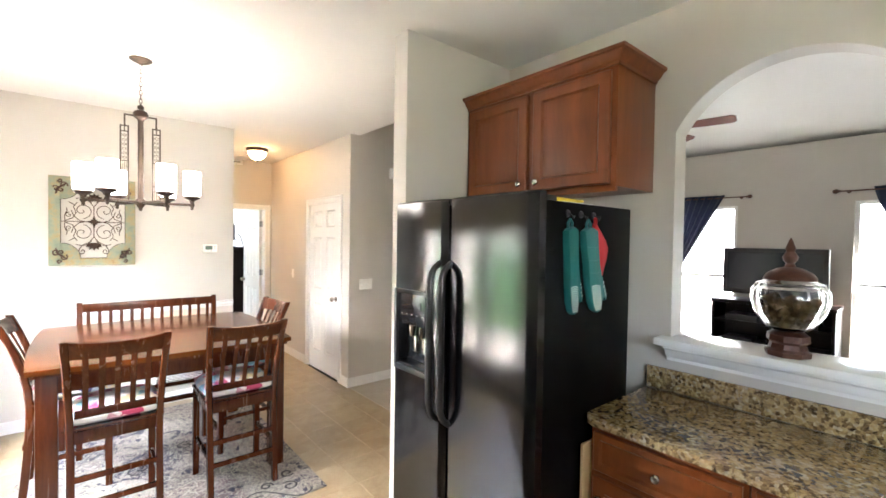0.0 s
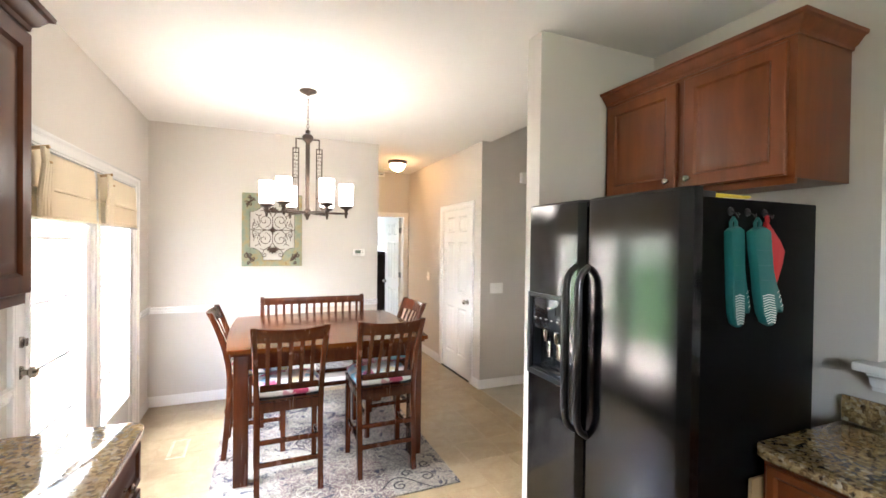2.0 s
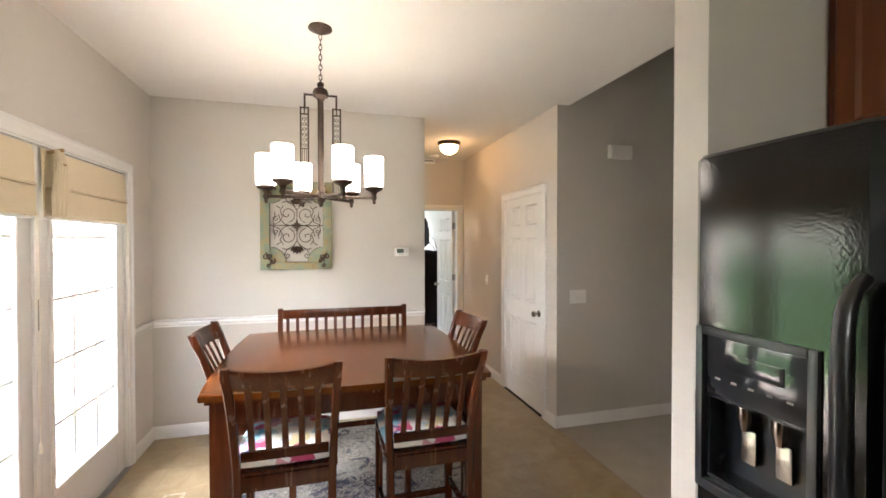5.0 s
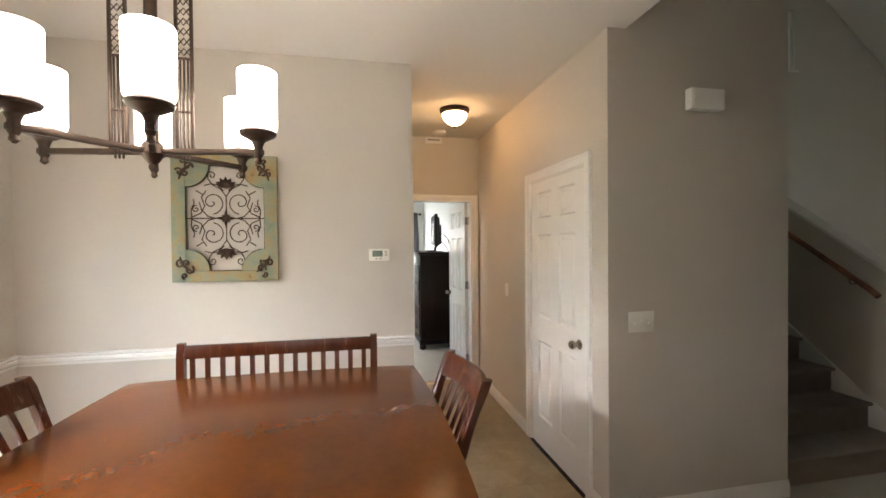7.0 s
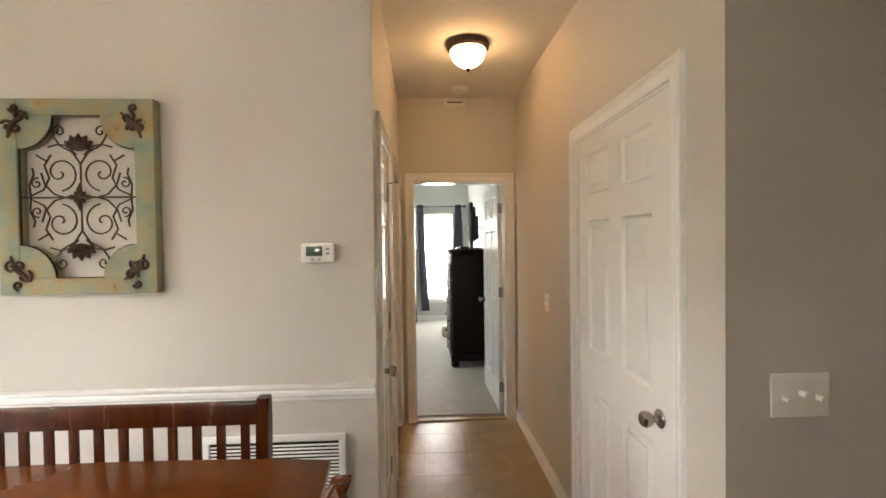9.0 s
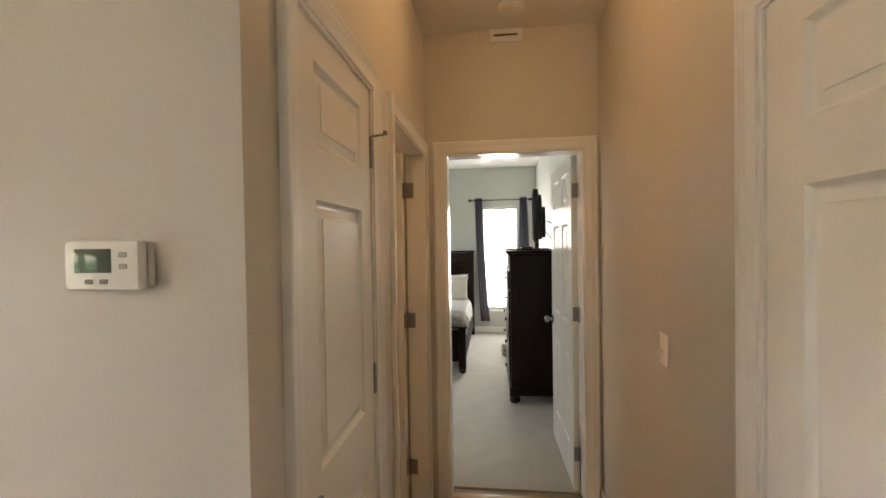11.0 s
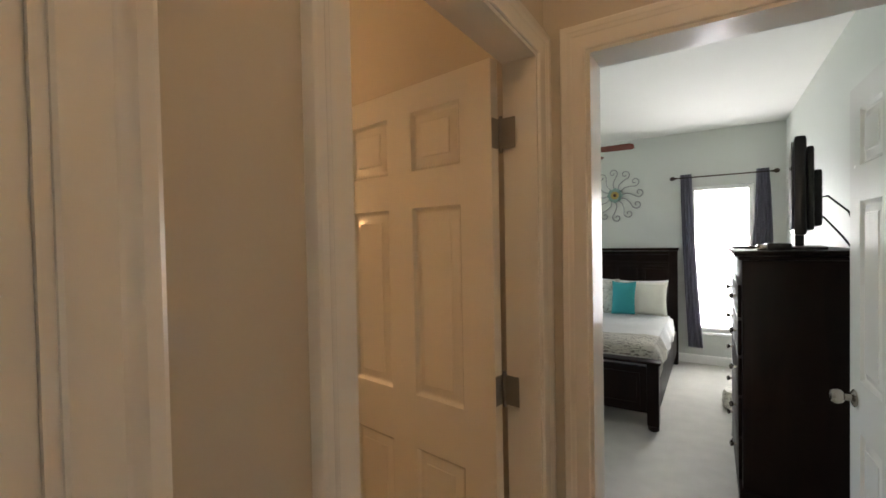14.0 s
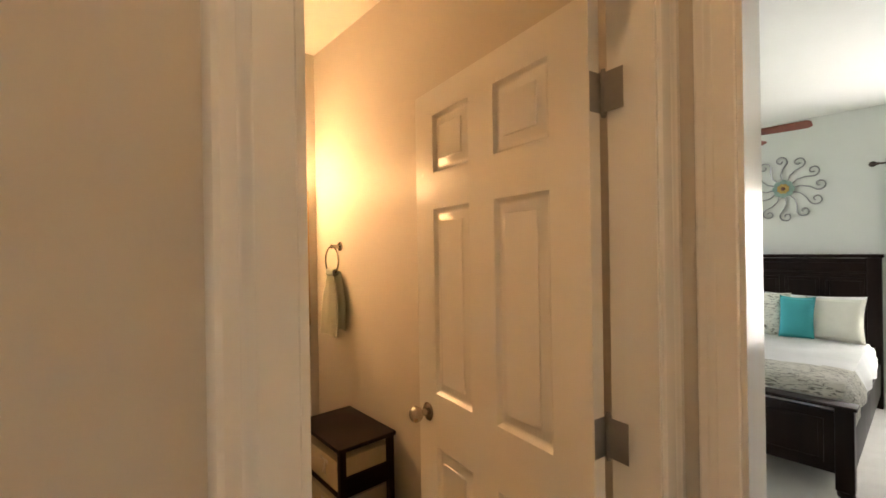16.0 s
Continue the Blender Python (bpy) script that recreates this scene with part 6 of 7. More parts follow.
def curtain_rod(m, length, mat="bronze"):
    ob = thing("curtain_rod", "dark metal curtain rod with round finials", "curtain rod", "curtain rods", at=m)
    bm = B()
    tube(bm, [(0, 0, 0), (length, 0, 0)], 0.008, 10)
    part("rod", bm, mat, ob)
    for x, s in ((0, -1), (length, 1)):
        bm = B()
        lathe(bm, [(0.008, 0), (0.013, 0.006), (0.010, 0.014), (0.022, 0.030), (0.026, 0.045), (0.020, 0.062), (0.004, 0.072)], seg=14, m=pose(x, 0, 0, 0, 90 * s, 0))
        part("finial", bm, mat, ob)
    for x in (0.06, length - 0.06):
        bm = B()
        tube(bm, [(x, 0, -0.004), (x, 0.055, -0.006)], 0.005, 6)
        lathe(bm, [(0.018, 0), (0.018, 0.006), (0.006, 0.008)], seg=12, m=pose(x, 0.0595, -0.006, 90, 0, 0))
        part("bracket", bm, mat, ob)


curtain_rod(pose(2.06, BEDY - 0.062, 2.197), 0.90)
curtain("curtain", "grey pleated curtain beside the bedroom window", pose(2.10, BEDY - 0.062, 2.235), 0.115, 0.15, 2.03, 0.07, "grey_fabric", 4)
curtain("curtain", "grey pleated curtain tied back beside the window", pose(2.825, BEDY - 0.062, 2.235), 0.115, 0.24, 1.5, -0.09, "grey_fabric", 5)

# ---- bedroom ----
def pillow(bm, m, w, h, t):
    r = bmesh.ops.create_grid(bm, x_segments=14, y_segments=12, size=0.5)
    front = r["verts"]
    for v in front:
        u, q = v.co.x * 2, v.co.y * 2
        puff = max(0, (1 - abs(u) ** 2.6) * (1 - abs(q) ** 2.6)) ** 0.55
        k = 1 - 0.09 * (1 - abs(u) ** 2) * abs(q) ** 3
        kk = 1 - 0.09 * (1 - abs(q) ** 2) * abs(u) ** 3
        v.co = Vector((u * w / 2 * kk, -t / 2 * puff, q * h / 2 * k))
    ex = bmesh.ops.duplicate(bm, geom=list(bm.faces))
    dup = [g for g in ex["geom"] if isinstance(g, bmesh.types.BMVert)]
    for v in dup:
        v.co.y = -v.co.y
    bmesh.ops.remove_doubles(bm, verts=bm.verts, dist=0.0006)
    bmesh.ops.transform(bm, matrix=m, verts=bm.verts)


def bed():
    bd = thing("bed", "espresso panel bed with pale printed bedding", "bed")
    x0, x1, y0, y1 = 0.36, 2.065, 9.30, 11.45
    for x in (x0, x1 - 0.085):
        bm = boxes((x, x + 0.085, y0, y0 + 0.085, 0.055, 0.53), bev=0.005)
        lathe(bm, [(0.026, 0.0065), (0.040, 0.018), (0.042, 0.034), (0.030, 0.048), (0.044, 0.0555)], (x + 0.0425, y0 + 0.0425, 0), 16)
        part("foot_post", bm, "espresso", bd)
        part("head_post", boxes((x - 0.005, x + 0.09, y1 - 0.085, y1, 0.0065, 1.345), bev=0.005), "espresso", bd)
    bm = boxes((x0 + 0.085, x1 - 0.085, y0 + 0.025, y0 + 0.06, 0.14, 0.50), bev=0.004)
    for a in range(3):
        u = x0 + 0.13 + a * 0.49
        for p, q, c, d in ((u, u + 0.46, 0.19, 0.215), (u, u + 0.46, 0.425, 0.45), (u, u + 0.025, 0.215, 0.425), (u + 0.435, u + 0.46, 0.215, 0.425)):
            slab(bm, p, q, y0 + 0.016, y0 + 0.026, c, d, 0.003)
    part("footboard", bm, "espresso", bd)
    part("footboard_cap", boxes((x0 - 0.015, x1 + 0.015, y0 - 0.015, y0 + 0.10, 0.5305, 0.553), bev=0.007), "espresso", bd)
    bm = boxes((x0 + 0.085, x1 - 0.085, y1 - 0.06, y1 - 0.02, 0.3, 1.34), bev=0.004)
    slab(bm, x0 + 0.085, x1 - 0.085, y1 - 0.075, y1 - 0.06, 1.22, 1.30, 0.004)
    slab(bm, x0 + 0.085, x1 - 0.085, y1 - 0.070, y1 - 0.06, 1.18, 1.205, 0.004)
    n = 5
    w = (x1 - x0 - 0.17) / n
    for k in range(n):
        u = x0 + 0.085 + w * k
        for p, q, c, d in ((u + 0.02, u + w - 0.02, 1.13, 1.16), (u + 0.02, u + 0.05, 0.6, 1.13), (u + w - 0.05, u + w - 0.02, 0.6, 1.13)):
            slab(bm, p, q, y1 - 0.072, y1 - 0.06, c, d, 0.004)
    part("headboard", bm, "espresso", bd, "panelled espresso headboard")
    part("headboard_cap", boxes((x0 - 0.02, x1 + 0.02, y1 - 0.105, y1 + 0.01, 1.3455, 1.378), bev=0.007), "espresso", bd)
    for x in (x0 + 0.01, x1 - 0.035):
        part("side_rail", boxes((x, x + 0.025, y0 + 0.085, y1 - 0.085, 0.14, 0.40), bev=0.003), "espresso", bd)
    mt = thing("mattress", "white mattress on the bed", "mattress")
    part("pad", boxes((x0 + 0.036, x1 - 0.036, y0 + 0.09, y1 - 0.10, 0.30, 0.56), bev=0.04), "white_linen", mt)
    cv = thing("comforter", "white comforter with brown script print", "comforter")
    bm = B()
    nx, ny = 40, 40
    g = {}
    for i in range(nx + 1):
        for j in range(ny + 1):
            u, v = i / nx, j / ny
            s = (u - 0.5) * 2.15
            half = (x1 - x0) / 2 - 0.055
            over = max(0.0, abs(s) - half)
            x = (x0 + x1) / 2 + math.copysign(min(abs(s), half) + 0.05 * min(1, over * 6), s)
            y = y0 + 0.092 + v * 1.60
            z = 0.640 - over * 0.72 + 0.012 * noise.noise((x * 5, y * 5, 0.3)) + 0.016 * noise.noise((x * 2, y * 2, 2.0))
            edge = min(1, v * 14)
            z -= (1 - edge) ** 2 * 0.075
            x += 0.012 * math.sin(y * 16) * min(1, over * 8)
            g[i, j] = bm.verts.new((x, y, z))
    for i in range(nx):
        for j in range(ny):
            bm.faces.new((g[i, j], g[i + 1, j], g[i + 1, j + 1], g[i, j + 1]))
    bmesh.ops.solidify(bm, geom=bm.faces[:], thickness=0.02)
    cov = part("cover", bm, "white_linen", cv)
    cov.data.materials.append(M["script"])
    for p in cov.data.polygons:
        if p.center.y < y0 + 0.62 + 0.10 * math.sin(3 * p.center.x):
            p.material_index = 1
    for name, x, w, h, mat, lab in (("pillow", 1.25, 0.50, 0.44, "script", "cream script-print throw pillow against the headboard"), ("pillow", 1.553, 0.26, 0.40, "teal_pillow", "small teal throw pillow on the bed"), ("pillow", 1.80, 0.40, 0.39, "linen", "cream ruched throw pillow on the bed"), ("pillow", 0.75, 0.5, 0.44, "linen", "cream throw pillow against the headboard")):
        p = thing(name, lab, "pillow", "throw pillows")
        bm = B()
        pillow(bm, pose(x, 10.98 - (0.06 if mat == "teal_pillow" else 0), 0.815, -14, 0, 0), w, h, 0.16)
        part("cover", bm, mat, p)
    for x in (0.80, 1.62):
        p = thing("pillow", "white sleeping pillow behind the throw pillows", "pillow", "sleeping pillows")
        bm = B()
        pillow(bm, pose(x, 11.17, 0.80, -20, 0, 0), 0.74, 0.44, 0.17)
        part("cover", bm, "white_linen", p)


bed()


def dresser():
    dr = thing("chest_of_drawers", "tall espresso chest of drawers on bun feet", "dresser")
    x0, x1, y0, y1, h = 2.545, 3.03, 8.45, 9.42, 1.43
    part("body", boxes((x0, x1, y0, y1, 0.16, h - 0.05), bev=0.004), "espresso", dr)
    part("plinth", boxes((x0 - 0.018, x1 + 0.01, y0 - 0.018, y1 + 0.018, 0.085, 0.1595), bev=0.008), "espresso", dr)
    bm = B()
    slab(bm, x0 - 0.015, x1 + 0.012, y0 - 0.015, y1 + 0.015, h - 0.0495, h - 0.028, 0.006)
    slab(bm, x0 - 0.035, x1 + 0.015, y0 - 0.035, y1 + 0.035, h - 0.027, h, 0.007)
    part("top", bm, "espresso", dr)
    for x in (x0 + 0.03, x1 - 0.04):
        for y in (y0 + 0.03, y1 - 0.03):
            bm = B()
            lathe(bm, [(0.030, 0.0065), (0.048, 0.022), (0.052, 0.042), (0.040, 0.062), (0.052, 0.072), (0.052, 0.0845)], (x, y, 0), 16)
            part("foot", bm, "espresso", dr)
    z = 0.19
    for hh in (0.235, 0.225, 0.215, 0.205, 0.19):
        bm = boxes((x0 - 0.018, x0 - 0.0005, y0 + 0.04, y1 - 0.04, z, z + hh - 0.015), bev=0.005)
        d = part("drawer", bm, "espresso", dr)
        for yy in (y0 + 0.22, y1 - 0.22):
            bm = B()
            lathe(bm, [(0.008, 0), (0.007, 0.014), (0.017, 0.022), (0.018, 0.030), (0.004, 0.036)], seg=12, m=pose(x0 - 0.018, yy, z + hh / 2, 0, -90, 0))
            part("knob", bm, "nickel", d, "pale metal knob")
        z += hh
    tv = thing("television", "black flat television seen edge-on on the dresser", "television")
    m = pose(2.825, 8.80, 0, 0, 0, -6)
    bm = B()
    slab(bm, -0.03, 0.02, -0.36, 0.36, 1.505, 2.0, 0.018, m)
    slab(bm, 0.02, 0.05, -0.32, 0.32, 1.53, 1.95, 0.014, m)
    slab(bm, 0.05, 0.085, -0.24, 0.24, 1.55, 1.84, 0.016, m)
    part("case", bm, "black_plastic", tv)
    bm = B()
    slab(bm, -0.038, -0.035, -0.335, 0.335, 1.535, 1.975, 0.0, m)
    part("screen", bm, "screen", tv)
    bm = B()
    slab(bm, -0.02, 0.02, -0.05, 0.05, 1.446, 1.51, 0.006, m)
    slab(bm, -0.11, 0.11, -0.20, 0.20, h + 0.0005, h + 0.016, 0.006, m)
    part("stand", bm, "black_plastic", tv)
    bm = B()
    tube(bm, [(2.865, 8.75, 1.70), (2.93, 8.70, 1.71), (3.0, 8.64, 1.62), (3.045, 8.60, 1.42), (3.062, 8.58, 0.9)], 0.005, 7)
    tube(bm, [(2.865, 8.78, 1.62), (2.92, 8.74, 1.60), (2.98, 8.68, 1.50), (3.04, 8.62, 1.38), (3.064, 8.61, 0.8)], 0.005, 7)
    part("cable", bm, "black_plastic", tv)
    bx = thing("set_top_box", "small black media box on the dresser", "media box")
    part("case", boxes((2.66, 2.76, 8.53, 8.72, h + 0.0005, h + 0.035), bev=0.004), "black_plastic", bx)
    bx = thing("set_top_box", "small silver media box beside the television", "media box")
    part("case", boxes((2.615, 2.655, 8.50, 8.60, h + 0.0005, h + 0.03), bev=0.004), "nickel", bx)
    pl = thing("tray", "dark oval tray lying on the dresser", "tray")
    bm = B()
    lathe(bm, [(0.03, 0.0005), (0.075, 0.003), (0.095, 0.012), (0.092, 0.014), (0.07, 0.006), (0.02, 0.004)], (2.60, 8.95, h), 24)
    part("dish", bm, "espresso", pl)


dresser()


def metal_sun():
    c = Vector((1.36, BEDY - 0.012, 2.05))
    sn = thing("metal_flower", "iron flower wall ornament with curled rays", "wall art")
    for k in range(12):
        a = math.radians(90 + 30 * k)
        u, v = Vector((math.cos(a), 0, math.sin(a))), Vector((-math.sin(a), 0, math.cos(a)))
        pts = [c + u * r + v * s for r, s in ((0.06, 0.0), (0.14, 0.022), (0.205, 0.004), (0.262, -0.030))]
        e = c + u * 0.285 + v * 0.022
        for j in range(16):
            t = -1.9 + j * 0.45
            rr = 0.056 * (1 - j / 19)
            pts.append(e + u * rr * math.cos(t) + v * rr * math.sin(t))
        bm = B()
        tube(bm, pts, 0.0065, 6)
        part("ray", bm, "steel", sn, "curled grey iron ray")
    for k in range(8):
        a = math.radians(45 * k)
        bm = B()
        for r, w, y in ((0.085, 0.036, -0.004),):
            lathe(bm, [(0.002, -0.010), (w, -0.003), (w, 0.003), (0.002, 0.008)], seg=10, m=pose(c.x + 0.058 * math.cos(a), c.y + y, c.z + 0.058 * math.sin(a), 90, 0, 0))
        part("petal", bm, "sage", sn, "muted sage petal")
    for k in range(8):
        a = math.radians(45 * k + 20)
        bm = B()
        lathe(bm, [(0.002, -0.008), (0.018, -0.002), (0.018, 0.003), (0.002, 0.007)], seg=10, m=pose(c.x + 0.034 * math.cos(a), c.y - 0.016, c.z + 0.034 * math.sin(a), 90, 0, 0))
        part("petal", bm, "ochre", sn, "ochre inner petal")
    bm = B()
    lathe(bm, [(0.002, -0.012), (0.02, -0.006), (0.02, 0.006), (0.004, 0.014)], seg=14, m=pose(c.x, c.y - 0.018, c.z, 90, 0, 0))
    part("boss", bm, "brown_iron", sn)


metal_sun()


def ceiling_fan(c, blade_mat, r, turn, low, label):
    fn = thing("ceiling_fan", label, "ceiling fan")
    bm = B()
    lathe(bm, [(0.07, 0.0), (0.065, -0.03), (0.015, -0.05), (0.013, -low + 0.10), (0.06, -low + 0.09), (0.11, -low + 0.05), (0.11, -low - 0.02), (0.06, -low - 0.06), (0.01, -low - 0.07)], c, 24)
    part("motor", bm, "bronze", fn)
    for k in range(5):
        bm = B()
        m = pose(c[0], c[1], c[2] - low, 0, 0, turn + 72 * k) @ pose(0, 0, 0, -14, 0, 0)
        out = [(0.10, -0.02), (0.2, -0.05), (0.4, -0.062), (r - 0.03, -0.066), (r, -0.04), (r, 0.04), (r - 0.03, 0.066), (0.4, 0.062), (0.2, 0.05), (0.10, 0.02)]
        lo = [bm.verts.new(m @ Vector((x, y, -0.004))) for x, y in out]
        hi = [bm.verts.new(m @ Vector((x, y, 0.004))) for x, y in out]
        bm.faces.new(lo), bm.faces.new(hi)
        for j in range(len(out)):
            q = (j + 1) % len(out)
            bm.faces.new((lo[j], lo[q], hi[q], hi[j]))
        part("blade", bm, blade_mat, fn)


ceiling_fan((1.12, 10.40, BEDC), "fan_wood", 0.63, 2, 0.30, "ceiling fan with reddish wooden blades")
ceiling_fan((4.95, 2.12, 3.62), "fan_wood", 0.66, -80, 0.93, "ceiling fan with reddish blades under the vault")
grille("floor_vent", "dark metal floor register under the bedroom window", pose(2.50, 11.45, 0.0065, 90, 0, 90) @ pose(-0.12, -0.0005, 0), 0.11, 0.26, 5)
bk = thing("laundry_bag", "grey and white patterned bag on the carpet", "bag")
bm = B()
lathe(bm, [(0.10, 0.0065), (0.13, 0.04), (0.125, 0.12), (0.105, 0.17), (0.05, 0.19)], (2.60, 10.15, 0), 18, 0.06, 5)
part("sack", bm, "script", bk)


# ---- bathroom ----
def bathroom():
    un = thing("drawer_unit", "dark wooden drawer unit with cream fabric bins", "drawer unit")
    x0, x1, y0, y1, h = 0.25, 0.675, 6.85, 7.13, 0.63
    part("top", boxes((x0 - 0.012, x1 + 0.012, y0 - 0.012, y1 + 0.005, h - 0.02, h), bev=0.004), "espresso", un)
    for x in (x0, x1 - 0.03):
        for y in (y0, y1 - 0.03):
            part("post", boxes((x, x + 0.03, y, y + 0.03, 0.001, h - 0.0205), bev=0.003), "espresso", un)
    for k in range(3):
        z = 0.06 + 0.185 * k
        part("shelf", boxes((x0 + 0.0305, x1 - 0.0305, y0 + 0.005, y1 - 0.005, z - 0.015, z), bev=0.002), "espresso", un)
        for y in (y0 + 0.002, y1 - 0.022):
            part("rail", boxes((x0 + 0.0305, x1 - 0.0305, y, y + 0.02, z - 0.03, z - 0.0155)), "espresso", un)
        part("side_rail", boxes((x1 - 0.024, x1 - 0.008, y0 + 0.0305, y1 - 0.0305, z - 0.03, z + 0.055)), "espresso", un)
        b = part("fabric_bin", boxes((x0 + 0.035, x1 - 0.026, y0 - 0.004, y1 - 0.01, z + 0.001, z + 0.135), bev=0.008), "wicker", un, "cream fabric bin with tied bow")
        bm = B()
        xc = (x0 + x1) / 2 + 0.08
        for s in (-1, 1):
            tube(bm, [(xc, y0 - 0.008, z + 0.11), (xc + s * 0.03, y0 - 0.014, z + 0.122), (xc + s * 0.035, y0 - 0.012, z + 0.105), (xc, y0 - 0.009, z + 0.108), (xc + s * 0.012, y0 - 0.014, z + 0.05)], 0.003, 6)
        part("bow", bm, "linen", b, "tied cream ribbon")
    rg = thing("towel_ring", "nickel towel ring on the bathroom wall", "towel ring")
    bm = B()
    lathe(bm, [(0.028, 0), (0.026, 0.008), (0.012, 0.014), (0.010, 0.05), (0.014, 0.056), (0.004, 0.062)], seg=16, m=pose(0.094, BATHY - 0.0005, 1.51, 90, 0, 0))
    part("post", bm, "nickel", rg)
    bm = B()
    tube(bm, [(0.094 + 0.08 * math.sin(t), BATHY - 0.055, 1.43 + 0.08 * math.cos(t)) for t in [k * math.pi / 12 for k in range(25)]], 0.005, 8)
    part("ring", bm, "nickel", rg)
    tw = thing("hand_towel", "pale green hand towel hanging through the ring", "towel")
    bm = B()
    for off, z1 in ((-0.085, 1.0), (-0.03, 1.03)):
        g = {}
        for i in range(25):
            for j in range(11):
                u, f = i / 24 - 0.5, j / 10
                w = 0.085 + 0.135 * min(1, f * 2.2)
                g[i, j] = bm.verts.new((0.094 + u * w, BATHY + off * (0.75 + 0.25 * f) + 0.010 * math.sin(u * 22) * (0.4 + f), 1.362 - (1.362 - z1) * f + 0.012 * math.cos(u * 3)))
        for i in range(24):
            for j in range(10):
                bm.faces.new((g[i, j], g[i + 1, j], g[i + 1, j + 1], g[i, j + 1]))
    tube(bm, [(0.05, BATHY - 0.055, 1.362), (0.138, BATHY - 0.055, 1.362)], 0.022, 10)
    bmesh.ops.solidify(bm, geom=[f for f in bm.faces], thickness=0.006)
    part("cloth", bm, "towel", tw)
    mr = thing("mirror", "bathroom mirror in a pale gold moulded frame", "mirror")
    ya, yb, z0, z1, x = 6.42, 7.11, 1.02, 1.868, LX + 0.001
    bm = boxes((x, x + 0.03, ya, ya + 0.06, z0, z1), (x, x + 0.03, yb - 0.06, yb, z0, z1), (x, x + 0.03, ya + 0.06, yb - 0.06, z0, z0 + 0.06), (x, x + 0.03, ya + 0.06, yb - 0.06, z1 - 0.06, z1), bev=0.008)
    part("frame", bm, "oak", mr)
    m2 = part("glass", boxes((x + 0.006, x + 0.012, ya + 0.06, yb - 0.06, z0 + 0.06, z1 - 0.06)), "nickel", mr)
    m2.data.materials[0] = mirror_mat
    sc = thing("vanity_light", "lit warm wall light above the bathroom mirror", "wall light")
    part("bar", boxes((LX + 0.001, LX + 0.03, 6.42, 7.02, 2.02, 2.08), bev=0.006), "nickel", sc)
    for y in (6.52, 6.72, 6.92):
        bm = B()
        tube(bm, [(LX + 0.028, y, 2.05), (LX + 0.10, y, 2.05), (LX + 0.10, y, 2.0)], 0.008, 8)
        part("arm", bm, "nickel", sc)
        bm = B()
        lathe(bm, [(0.02, 0.0), (0.035, -0.03), (0.055, -0.09), (0.058, -0.11), (0.05, -0.11), (0.01, -0.10)], (LX + 0.10, y, 1.999), 18)
        part("shade", bm, "sconce_glass", sc, "lit glass shade")
    sk = thing("pedestal_sink", "white porcelain pedestal sink", "sink")
    bm = B()
    lathe(bm, [(0.10, 0.001), (0.085, 0.05), (0.07, 0.4), (0.09, 0.68)], (0.03, 6.72, 0), 20)
    part("pedestal", bm, "porcelain", sk)
    bm = B()
    lathe(bm, [(0.085, 0.6805), (0.17, 0.72), (0.235, 0.80), (0.25, 0.845), (0.245, 0.855), (0.215, 0.850), (0.17, 0.78), (0.05, 0.755)], (0.03, 6.72, 0), 32)
    part("basin", bm, "porcelain", sk)


mirror_mat, _nt, _b = nodes_of("mirror_glass")
_b.inputs["Base Color"].default_value, _b.inputs["Metallic"].default_value, _b.inputs["Roughness"].default_value = (0.9, 0.9, 0.9, 1), 1.0, 0.02
bathroom()


